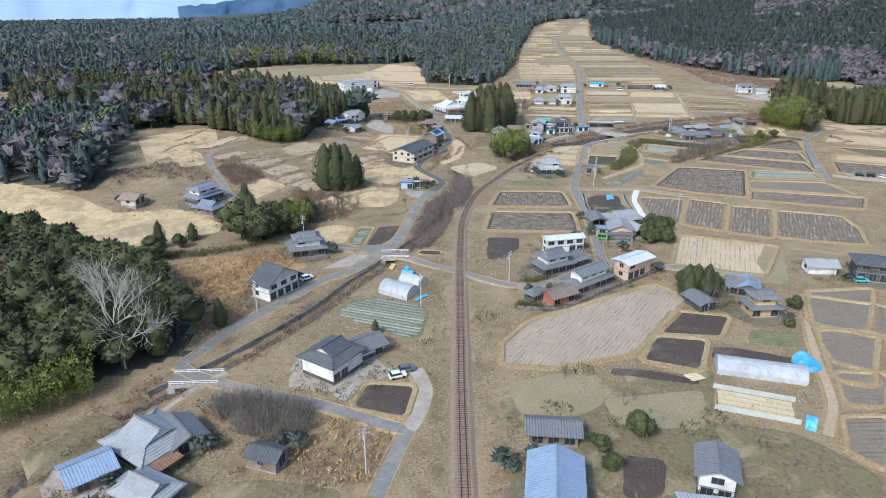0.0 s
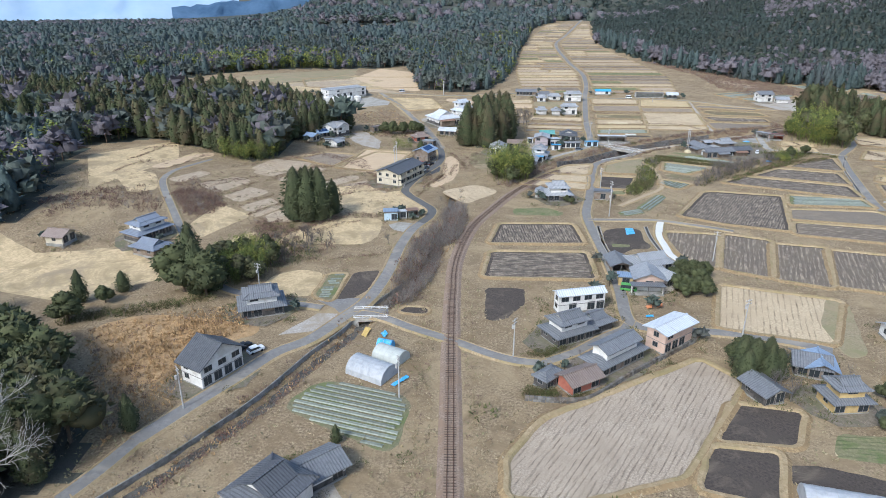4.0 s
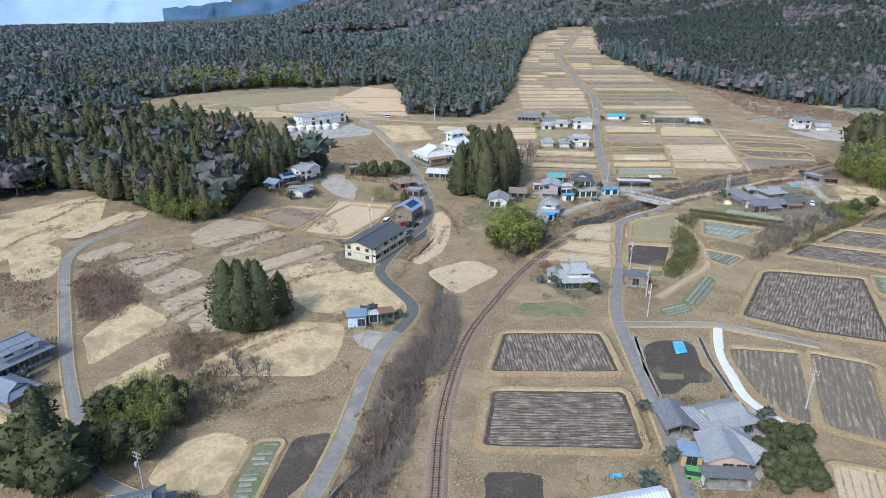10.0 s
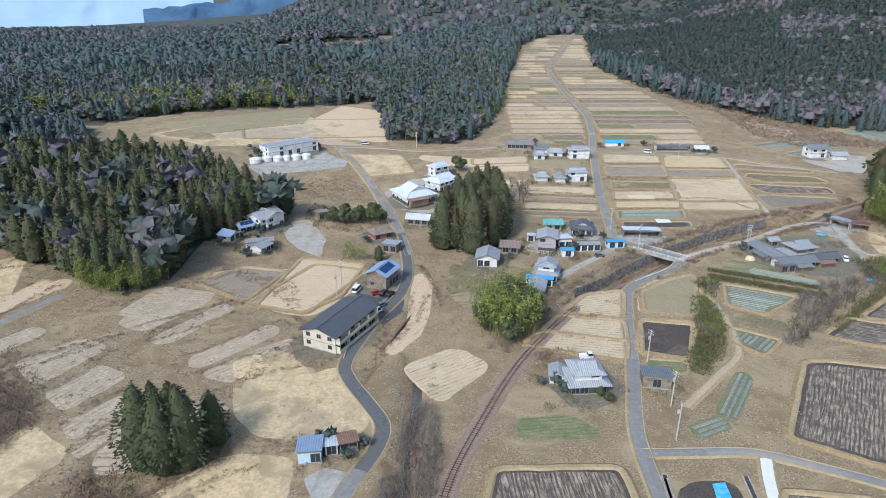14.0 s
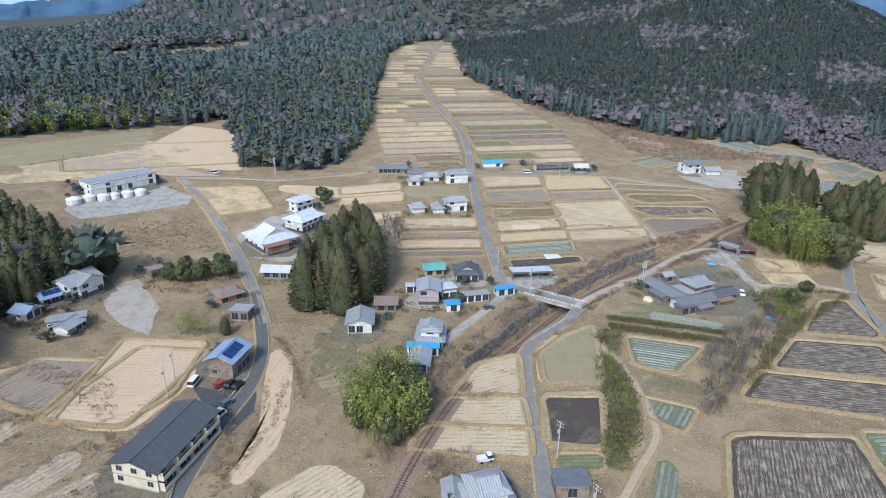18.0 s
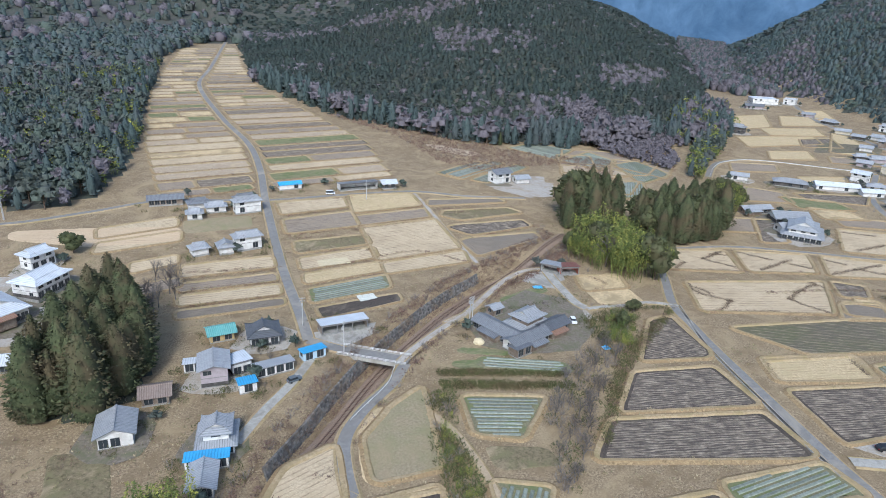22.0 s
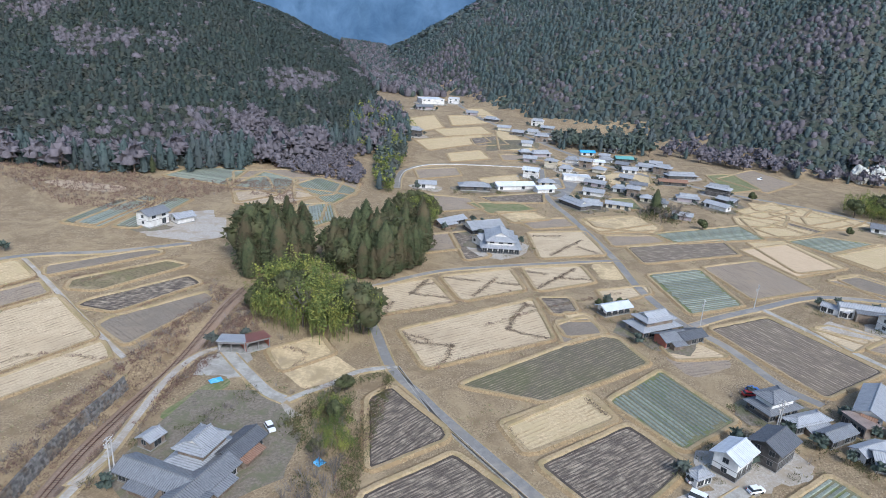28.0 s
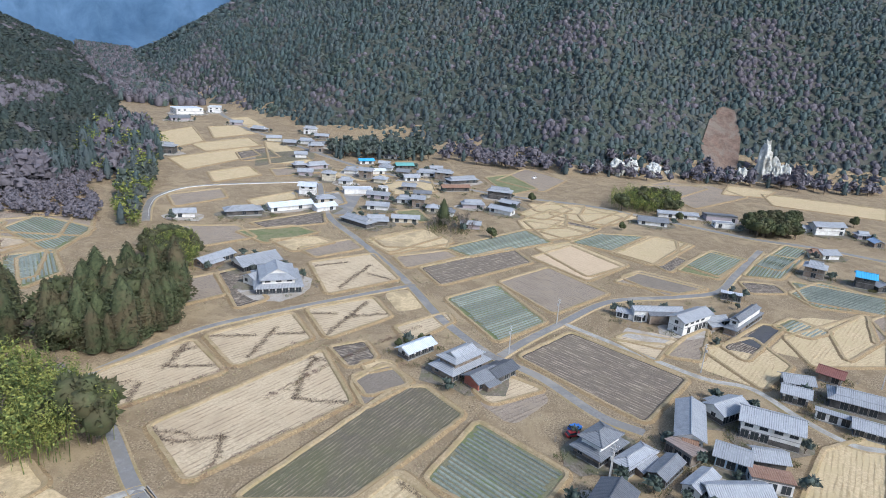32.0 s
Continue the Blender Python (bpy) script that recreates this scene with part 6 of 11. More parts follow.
field('rough', [(-72.7, 91.2), (-64.5, 102.5), (-54.2, 95.8), (-58.1, 91.3), (-65.2, 81.7)], bund=0)
field('rough', [(-36.8, 83.0), (-28.9, 84.3), (-16.5, 81.8), (-16.0, 78.2), (-33.4, 78.1)], bund=0)
field('stubble', [(299.9, 530.0), (324.8, 518.9), (337.2, 475.5), (317.2, 461.8), (304.9, 489.0), (279.2, 505.1)], along=0)
field('fallow', [(274.9, 499.9), (298.8, 485.8), (302.3, 471.7), (279.5, 471.6), (262.9, 485.4)], along=0)
field('reedbed', [(-78.3, 174.2), (-68.8, 180.3), (-43.1, 176.6), (-37.7, 171.7), (-51.3, 163.7), (-53.1, 150.6), (-63.6, 150.6)], bund=0)
field('soil', [(59.5, 126.9), (65.9, 126.4), (76.7, 122.2), (74.3, 119.8), (60.9, 122.7)], bund=0)
field('soil', [(35.6, 118.0), (44.0, 117.1), (53.7, 113.3), (52.5, 111.8), (42.9, 113.9), (35.3, 115.9)], bund=0)
field('green', [(72.9, 135.0), (83.5, 134.0), (78.6, 127.0), (69.1, 128.9)], along=0, bund=0)
field('rough', [(54.5, 117.6), (56.7, 116.8), (50.3, 101.1), (47.2, 102.3)], bund=0)
field('furrow', [(120.0, 223.0), (108.3, 197.0), (118.3, 193.4), (133.0, 190.0), (138.9, 204.6), (140.0, 216.9)], along=0, bund=1)
field('mulch', [(131.1, 268.1), (156.9, 265.8), (160.1, 263.5), (161.5, 274.1), (136.6, 280.0)], along=0, bund=1)
field('grey', [(123.7, 252.0), (160.6, 242.5), (157.8, 259.5), (128.5, 262.4)], along=0, bund=1)
field('furrow', [(117.4, 236.9), (153.5, 225.5), (161.8, 238.5), (122.7, 248.3)], along=0, bund=1)
field('grey', [(96.8, 155.3), (88.4, 135.9), (100.0, 135.1), (114.6, 157.2)], along=1, bund=1)
field('grey', [(88.5, 134.6), (80.9, 114.4), (86.8, 111.9), (100.9, 132.9)], along=1, bund=1)
field('dull', [(92.1, 175.6), (89.8, 160.4), (94.9, 162.0), (105.1, 187.4), (101.9, 190.8)], along=0, bund=0)
field('soil', [(60.1, 126.0), (76.0, 120.2), (71.7, 118.4), (58.6, 122.4)], along=0, bund=0)
field('dull', [(12.9, 111.8), (23.9, 116.0), (32.4, 116.0), (31.8, 105.6), (25.1, 101.4), (14.7, 101.3)], along=0, bund=0)
field('dull', [(31.2, 107.1), (52.2, 110.3), (47.9, 97.4), (31.9, 98.7)], along=0, bund=0)
field('soil', [(31.3, 90.8), (38.2, 89.3), (34.9, 80.5), (28.2, 80.4)], along=0, bund=0)
field('peach', [(-117.7, 301.2), (-111.8, 315.9), (-102.3, 332.3), (-98.5, 327.5), (-106.2, 312.0), (-111.7, 300.6)], along=0, bund=0)
field('grass', [(-124.3, 287.3), (-119.7, 295.8), (-110.7, 291.9), (-102.4, 272.5), (-110.7, 266.5)], along=0, bund=0)
field('grass', [(-79.6, 241.2), (-75.6, 261.9), (-62.7, 252.3), (-72.0, 232.1)], along=0, bund=0)
field('grass', [(-68.0, 221.4), (-57.5, 237.9), (-54.8, 230.7), (-62.4, 219.6)], along=0, bund=0)
field('fallow', [(-79.2, 310.6), (-73.0, 330.8), (-54.7, 327.6), (-63.4, 308.3)], along=1, bund=0)
field('fallow', [(-58.1, 254.9), (-45.6, 269.1), (-34.5, 269.2), (-47.2, 247.9), (-56.4, 246.1)], along=1, bund=0)
field('peach', [(-46.5, 322.7), (-39.2, 339.8), (-12.8, 348.8), (-9.7, 335.1), (-23.8, 311.4), (-33.9, 314.1)], along=0, bund=0)
field('grass', [(-40.4, 289.3), (-26.9, 292.8), (-16.2, 276.7), (-3.3, 265.4), (-5.1, 256.9), (-26.1, 257.1), (-33.8, 265.5)], along=0, bund=0)
field('stubble', [(-62.9, 334.4), (-52.4, 347.1), (-38.0, 343.6), (-45.7, 322.6)], along=0, bund=1)
field('peach', [(-41.0, 318.9), (-33.8, 354.2), (-12.5, 348.7), (-17.5, 325.3), (-27.2, 314.5)], along=1, bund=1)
field('peach', [(4.7, 337.6), (7.0, 342.3), (11.0, 336.7), (10.0, 314.0), (7.3, 300.3), (0.3, 289.4), (-2.2, 291.7), (3.3, 305.3)], along=0, bund=0)
field('dull', [(77.0, 325.7), (87.0, 333.8), (97.5, 338.4), (87.4, 310.6), (73.4, 312.6)], along=0, bund=1)
field('soil', [(70.6, 307.1), (84.2, 305.6), (76.2, 287.4), (65.6, 289.4)], along=0, bund=1)
field('green', [(65.0, 286.4), (74.8, 284.8), (73.4, 279.9), (63.7, 281.7)], along=0, bund=1)
field('rough', [(98.7, 311.9), (110.9, 305.8), (110.6, 299.7), (97.5, 304.2)], along=0, bund=0)
field('rough', [(17.9, 349.6), (28.4, 344.4), (26.0, 319.5), (18.6, 317.9), (15.4, 329.8)], along=0, bund=0)
field('peach', [(63.0, 473.3), (32.2, 482.9), (6.3, 488.9), (6.3, 480.3), (31.0, 464.8), (60.8, 459.8)], along=0, bund=0)
field('yellow', [(188.9, 307.8), (214.8, 298.2), (208.2, 287.7), (183.4, 300.1)], along=0, bund=1)
field('yellow', [(364.1, 358.3), (397.7, 339.7), (386.3, 330.5), (356.0, 345.1)], along=0, bund=1)
field('grey', [(247.4, 320.6), (260.3, 315.9), (253.4, 306.2), (237.8, 313.7)], along=0, bund=1)
field('peach', [(375.0, 286.2), (399.9, 270.8), (377.9, 248.2), (354.8, 262.0)], along=0, bund=1)
field('yellow', [(395.8, 252.3), (434.6, 230.1), (429.8, 216.5), (386.4, 236.0)], along=0, bund=1)
field('yellow', [(442.0, 296.7), (482.8, 271.3), (480.5, 248.1), (448.7, 264.1)], along=0, bund=1)
field('green', [(384.1, 224.0), (419.3, 207.9), (413.2, 193.4), (379.4, 209.1)], along=0, bund=1)
field('grey', [(364.2, 248.6), (375.6, 240.9), (365.5, 215.5), (350.1, 232.1)], along=0, bund=1)
field('mulch', [(389.1, 196.8), (428.2, 180.4), (426.7, 163.8), (391.0, 182.1)], along=0, bund=1)
field('mulch', [(373.5, 182.4), (392.9, 166.0), (381.7, 144.6), (362.0, 151.8), (360.3, 176.9)], along=0, bund=1)
field('yellow', [(291.1, 228.9), (307.3, 221.6), (307.4, 210.1), (303.4, 204.1), (283.1, 210.5), (285.1, 216.4)], along=0, bund=0)
field('yellow', [(311.6, 203.9), (347.7, 184.6), (351.1, 162.9), (334.9, 166.3), (308.7, 190.1)], along=0, bund=0)
field('straw', [(301.5, 252.0), (312.6, 242.2), (309.9, 231.7), (298.3, 238.7)], along=0, bund=0)
field('straw', [(56.2, 429.9), (86.2, 426.6), (87.9, 435.7), (57.6, 438.8)], along=0, bund=1)
field('stubble', [(53.5, 419.4), (84.0, 415.8), (85.1, 421.5), (54.6, 424.9)], along=0, bund=1)
field('straw', [(51.8, 409.7), (82.3, 405.2), (83.7, 412.7), (52.8, 416.2)], along=0, bund=1)
field('grey', [(49.9, 400.9), (81.1, 397.5), (82.0, 402.2), (50.8, 406.2)], along=0, bund=1)
field('dull', [(63.2, 466.3), (88.5, 464.7), (90.6, 476.7), (65.4, 479.8)], along=0, bund=0)
field('straw', [(103.3, 473.7), (132.2, 473.7), (134.9, 486.2), (105.5, 487.9)], along=0, bund=1)
field('stubble', [(99.5, 454.1), (128.6, 452.8), (131.3, 467.9), (101.9, 467.5)], along=0, bund=1)
field('rough', [(97.3, 435.4), (126.0, 434.5), (127.5, 442.8), (99.2, 445.5)], along=0, bund=1)
field('straw', [(94.3, 421.0), (123.3, 421.8), (125.5, 430.5), (96.5, 430.8)], along=0, bund=1)
field('yellow', [(91.8, 409.7), (119.6, 409.6), (122.0, 417.3), (93.4, 417.3)], along=0, bund=1)
field('mulch', [(89.0, 395.3), (116.4, 395.9), (119.2, 405.7), (91.0, 405.4)], along=0, bund=1)
field('soil', [(88.5, 384.0), (115.2, 385.0), (116.4, 390.5), (88.9, 391.2)], along=0, bund=1)
field('yellow', [(132.4, 466.3), (164.1, 465.1), (166.6, 480.5), (138.3, 486.9)], along=0, bund=1)
field('stubble', [(129.6, 452.7), (161.7, 451.9), (163.7, 461.0), (131.6, 462.3)], along=0, bund=1)
field('straw', [(122.2, 418.5), (156.6, 417.9), (162.3, 448.3), (129.5, 449.9)], along=0, bund=1)
field('straw', [(120.0, 407.0), (152.4, 405.0), (156.2, 414.6), (122.6, 415.8)], along=0, bund=1)
field('grey', [(167.1, 463.9), (204.8, 456.8), (204.5, 461.6), (171.2, 470.4)], along=0, bund=1)
field('rough', [(166.9, 451.3), (173.0, 444.3), (204.3, 442.8), (201.6, 449.9), (171.1, 455.7)], along=0, bund=1)
field('dark', [(162.9, 439.0), (168.2, 428.2), (198.3, 427.6), (199.2, 434.9), (167.8, 439.9)], along=0, bund=1)
field('grey', [(160.5, 423.8), (159.0, 408.3), (193.1, 414.6), (194.5, 420.5), (164.8, 425.3)], along=0, bund=1)
field('mulch', [(199.4, 502.3), (202.3, 496.3), (242.0, 511.7), (239.3, 518.1)], along=1, bund=1)
field('mulch', [(207.3, 490.3), (211.9, 483.5), (251.7, 502.1), (247.6, 508.5)], along=1, bund=1)
field('mulch', [(265.9, 542.2), (278.8, 511.3), (308.6, 529.5), (288.5, 548.7)], along=0, bund=1)
field('mulch', [(281.2, 508.2), (289.5, 484.7), (314.4, 498.3), (312.5, 521.0)], along=0, bund=1)
field('mulch', [(308.9, 492.9), (295.3, 457.9), (326.5, 466.2), (328.0, 495.4)], along=0, bund=1)
field('mulch', [(285.4, 462.6), (265.9, 442.2), (282.2, 442.2), (298.0, 460.3)], along=0, bund=1)
field('yellow', [(432.7, 298.9), (418.5, 293.9), (431.1, 275.6), (457.9, 276.4), (466.4, 285.0)], along=0, bund=1)
field('yellow', [(473.7, 298.0), (459.6, 292.2), (464.4, 269.3), (486.4, 267.2)], along=0, bund=1)
field('yellow', [(399.4, 251.7), (388.2, 232.4), (410.2, 222.1), (433.0, 221.1), (435.2, 233.4)], along=0, bund=1)
field('yellow', [(418.1, 285.8), (410.3, 272.0), (433.0, 261.2), (438.7, 277.5)], along=0, bund=1)
field('yellow', [(463.1, 269.2), (445.4, 264.3), (450.3, 250.4), (481.2, 240.2)], along=0, bund=1)
field('grass', [(372.3, 358.2), (362.2, 348.7), (372.4, 324.5), (386.8, 325.7), (396.1, 341.1)], along=0, bund=1)
field('olive', [(478.0, 474.8), (531.5, 457.3), (556.0, 470.1), (518.1, 494.6)], along=0, bund=0)
field('fallow', [(217.0, 562.4), (220.0, 543.7), (233.0, 528.4), (241.3, 533.2), (227.3, 557.0)], along=0, bund=0)
field('peach', [(-65.2, 561.1), (-41.7, 522.7), (-12.3, 513.4), (-14.6, 590.9), (-49.4, 610.0)], along=0, bund=0)
field('dull', [(-150.0, 533.6), (-111.8, 516.4), (-65.9, 560.7), (-67.5, 600.9), (-109.3, 563.7)], along=0, bund=0)
field('fallow', [(-107.3, 509.9), (-69.9, 514.9), (-19.6, 504.5), (-42.1, 519.6), (-68.0, 549.0), (-103.1, 521.2)], along=0, bund=0)
field('mulch', [(114.7, 340.9), (137.2, 326.3), (138.9, 332.1), (118.4, 345.3)], along=0, bund=0)
field('green', [(114.3, 349.4), (126.2, 341.9), (128.1, 344.0), (116.4, 351.4)], along=0, bund=0)
field('mulch', [(188.5, 256.1), (200.0, 249.8), (216.8, 242.8), (212.1, 234.8), (195.6, 241.0)], along=1, bund=1)
scatter("south_wood", in_area(WOODS["south_wood"], 5.0, 3), [('cedar', 0.25), ('evergreen', 0.75)], (10, 15), "dense mixed wood of dark cedars and evergreens", "woodland", 3, 1.0)
scatter("south_bamboo", in_area([(-90.5, 94.2), (-78.0, 94.9), (-70.5, 101.7), (-67.6, 110.0), (-77.3, 114.4), (-88.4, 109.9), (-100.5, 107.9)], 3.2, 4), [('bamboo', 1)], (7, 11), "yellow-green bamboo grove at the edge of a wood", "bamboo", 4, 1.0)
scatter("west_wood", in_area(WOODS["west_wood"], 5.2, 5), [('mid_cedar', 0.86), ('far_evergreen', 0.08), ('far_bare', 0.06)], (13, 20), "steep wood of dark green cedars", "woodland", 5, 1.0)
scatter("west_bamboo", in_area([(-97.9, 326.0), (-85.5, 319.7), (-71.2, 331.2), (-75.2, 342.9), (-89.9, 334.7)], 3.0, 6), [('bamboo', 1)], (7, 10), "bright green bamboo grove in front of cedars", "bamboo", 6, 1.0)
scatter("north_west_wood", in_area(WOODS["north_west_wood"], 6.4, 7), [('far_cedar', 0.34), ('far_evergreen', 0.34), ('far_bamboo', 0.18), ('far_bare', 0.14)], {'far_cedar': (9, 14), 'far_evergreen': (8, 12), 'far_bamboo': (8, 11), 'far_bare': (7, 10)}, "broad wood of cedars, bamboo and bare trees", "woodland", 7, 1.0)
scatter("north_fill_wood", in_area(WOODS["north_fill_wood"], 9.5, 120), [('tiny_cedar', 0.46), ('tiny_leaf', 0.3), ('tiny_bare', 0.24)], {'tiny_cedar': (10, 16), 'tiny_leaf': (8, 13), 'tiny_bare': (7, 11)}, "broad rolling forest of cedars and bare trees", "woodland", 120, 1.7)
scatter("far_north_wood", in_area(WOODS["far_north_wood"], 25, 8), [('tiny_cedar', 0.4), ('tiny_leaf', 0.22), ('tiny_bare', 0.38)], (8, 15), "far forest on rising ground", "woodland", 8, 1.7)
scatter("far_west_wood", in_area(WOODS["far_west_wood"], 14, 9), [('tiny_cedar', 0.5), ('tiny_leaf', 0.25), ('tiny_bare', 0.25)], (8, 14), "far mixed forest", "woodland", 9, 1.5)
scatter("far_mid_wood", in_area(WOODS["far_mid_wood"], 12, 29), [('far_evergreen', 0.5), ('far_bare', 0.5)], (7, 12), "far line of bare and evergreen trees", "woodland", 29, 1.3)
scatter("shrine_wood", in_area(WOODS["shrine_wood"], 4.2, 10), [('cedar', 1)], (14, 24), "stand of tall dark cedars", "woodland", 10, 1.0)
scatter("bare_stand", in_area([(40.1, 400.5), (50.4, 403.3), (56.8, 435.4), (46.1, 431.5)], 5, 11), [('bare', 1)], (7, 10), "stand of leafless grey trees", "woodland", 11, 1.0)
scatter("round_bamboo", in_area([(23.2, 300.0), (28.3, 294.1), (34.1, 295.5), (40.4, 303.8), (39.9, 315.4), (31.3, 317.4), (24.3, 309.8)], 2.9, 12), [('bamboo', 0.75), ('evergreen', 0.25)], {'bamboo': (8, 15), 'evergreen': (8, 11)}, "rounded grove of green bamboo beside the railway", "bamboo", 12, 1.0)
scatter("farm_bamboo", in_area([(190.4, 398.9), (188.6, 381.5), (195.0, 366.0), (205.9, 361.6), (220.0, 373.7), (223.0, 392.4), (211.9, 406.7)], 3.7, 13), [('bamboo', 0.86), ('evergreen', 0.07), ('bare', 0.07)], (7, 18), "tall yellow-green bamboo grove", "bamboo", 13, 1.0)
scatter("farm_cedars", in_area([(209.2, 422.8), (216.3, 411.5), (232.6, 409.7), (250.2, 429.0), (233.3, 437.4)], 4.5, 14), [('cedar', 0.9), ('evergreen', 0.1)], (15, 25), "stand of tall cedars behind bamboo", "woodland", 14, 1.0)
scatter("paddy_cedars", in_area([(232.1, 400.4), (237.6, 384.6), (261.3, 382.5), (288.5, 398.8), (268.2, 410.5), (252.2, 414.9)], 4.6, 15), [('cedar', 0.88), ('evergreen', 0.12)], (12, 22), "dense stand of dark cedars beside paddies", "woodland", 15, 1.0)
scatter("paddy_bamboo", in_area([(297.7, 417.1), (304.1, 404.0), (326.3, 418.5), (327.4, 430.9), (316.3, 435.7)], 3.4, 16), [('bamboo', 0.6), ('evergreen', 0.4)], (8, 11), "grove of olive-green bamboo", "bamboo", 16, 1.0)
scatter("valley_strip", in_area([(403.2, 543.3), (391.5, 502.3), (429.7, 507.9), (486.3, 546.2), (554.6, 607.2), (541.3, 626.8), (446.1, 572.3)], 7, 17), [('far_cedar', 0.5), ('far_bamboo', 0.3), ('far_bare', 0.2)], (9, 15), "belt of trees at the hill foot", "woodland", 17, 1.0)
scatter("village_wood", in_area([(530.9, 449.3), (548.5, 423.9), (570.3, 382.8), (632.2, 406.2), (581.1, 458.9)], 7, 18), [('far_evergreen', 0.7), ('far_cedar', 0.3)], (8, 12), "dark wood behind village houses", "woodland", 18, 1.0)
scatter("highway_bamboo", in_area([(483.6, 253.5), (480.1, 233.1), (497.1, 211.2), (534.4, 208.9), (517.6, 248.1)], 5, 19), [('bamboo', 0.7), ('evergreen', 0.3)], (8, 11), "dense bamboo grove beside the highway", "bamboo", 19, 1.0)
scatter("round_copse", in_area([(458.8, 182.7), (452.4, 173.0), (465.7, 156.8), (499.3, 149.0), (489.4, 173.8)], 4.5, 20), [('evergreen', 1)], (8, 11), "round copse of dark evergreens", "woodland", 20, 1.0)
scatter("village_copse", in_area([(393.2, 338.6), (389.3, 325.3), (404.9, 314.6), (422.1, 320.7), (414.8, 339.8)], 4, 21), [('bush', 0.6), ('bare', 0.4)], {'bush': (3, 5), 'bare': (5, 7)}, "thicket of shrubs in the village", "woodland", 21, 1.0)
tree('cedar', 406.1, 333.9, 14, 1.2, 265, 4)
scatter("hill_scrub", in_area([(209.0, 585.0), (207.0, 528.6), (216.9, 500.7), (239.1, 502.2), (277.3, 501.1), (281.9, 465.0), (312.6, 500.9), (276.8, 520.8), (261.8, 539.4), (225.6, 603.4), (185.2, 655.6)], 2.7, 22), [('scrub', 0.85), ('twiggy', 0.15)], (1.2, 2.6), "pinkish brown dry scrub on a slope", "scrub", 22, 1.0)
scatter("hill_scrub_far", in_area([(342.2, 528.9), (385.1, 510.6), (427.3, 541.6), (399.9, 551.0), (355.8, 542.9)], 6, 23), [('far_bare', 1)], (4, 7), "leafless brown thicket at the hill foot", "scrub", 23, 1.0)
scatter("east_bare_belt", in_area([(582.0, 377.0), (577.8, 324.4), (578.4, 266.9), (608.8, 161.6), (617.8, 58.0), (651.7, 46.8), (645.8, 155.9), (602.6, 268.3), (618.6, 330.6), (635.9, 390.0)], 9, 24), [('far_bare', 0.8), ('far_cedar', 0.2)], (6, 11), "belt of leafless grey trees below the mountain", "woodland", 24, 1.0)
scatter("stream_scrub", in_area([(0.5, 226.8), (2.9, 246.6), (3.1, 261.2), (8.3, 270.7), (11.5, 261.0), (11.2, 246.5), (7.6, 226.8)], 1.25, 25), [('twiggy', 0.85), ('scrub', 0.15)], (1.8, 3.6), "tangle of leafless grey shrubs along a stream", "scrub", 25, 1.0)
scatter("stream_scrub_south", in_area([(-12.4, 187.8), (-8.7, 207.4), (-5.5, 228.6), (1.5, 245.9), (3.3, 228.6), (0.6, 201.3), (-5.9, 184.2)], 1.25, 26), [('twiggy', 0.85), ('scrub', 0.15)], (1.8, 3.4), "leafless grey shrubs filling a stream bed", "scrub", 26, 1.0)
scatter("garden_thicket", in_area([(-45.4, 104.4), (-36.9, 95.9), (-28.1, 92.8), (-23.0, 97.6), (-25.7, 103.5), (-38.3, 108.2)], 1.2, 27), [('twiggy', 0.95), ('bush', 0.05)], (2.5, 4.2), "grey leafless thicket", "scrub", 27, 1.0)
scatter("lower_reeds", in_area([(-25.8, 91.3), (-19.4, 100.9), (-9.5, 96.0), (-9.1, 91.3), (-12.9, 81.9), (-21.9, 81.8)], 1.3, 28), [('reed', 0.8), ('scrub', 0.2)], (0.8, 1.6), "tawny dead reeds and grass", "grass", 28, 1.0)
scatter("stream_bank_south", in_area([(-72.2, 84.2), (-67.3, 101.7), (-57.0, 116.2), (-51.2, 110.0), (-57.3, 100.8), (-63.7, 85.6), (-69.0, 79.2)], 1.8, 30), [('scrub', 0.7), ('twiggy', 0.3)], (0.8, 1.8), "brown dry growth along a stream bank", "scrub", 30, 1.0)
scatter("stream_bank", in_area([(-45.9, 118.4), (-40.0, 133.1), (-32.1, 147.6), (-27.3, 154.1), (-23.9, 150.8), (-30.4, 138.6), (-36.7, 130.4), (-41.2, 118.5)], 1.8, 31), [('scrub', 0.7), ('twiggy', 0.3)], (0.7, 1.5), "brown dry growth along a stream bank", "scrub", 31, 1.0)
scatter("west_reeds", in_area([(-79.2, 172.7), (-58.7, 181.4), (-42.6, 186.2), (-41.6, 172.9), (-51.5, 161.1), (-47.5, 141.4), (-56.1, 130.3), (-65.0, 147.4)], 1.5, 32), [('reed', 0.85), ('scrub', 0.15)], (0.8, 1.5), "orange-brown dead reeds in an idle field", "grass", 32, 1.0)
scatter("cutting_scrub", in_area([(60, 321), (66, 316), (100, 350), (140, 372), (180, 388), (205, 402), (200, 420), (150, 400), (100, 372), (90, 366)], 1.7, 33), [('scrub', 0.8), ('twiggy', 0.2)], (0.6, 1.5), "dry brown growth on the railway cutting", "scrub", 33, 1.0)
scatter("rail_verge_west", in_area([(-3, 60), (0.2, 60), (0.6, 150), (1.2, 200), (-2, 200), (-3, 150)], 1.3, 34), [('tuft', 0.8), ('scrub', 0.2)], (0.4, 1.0), "dry grass beside the railway", "grass", 34, 1.0)
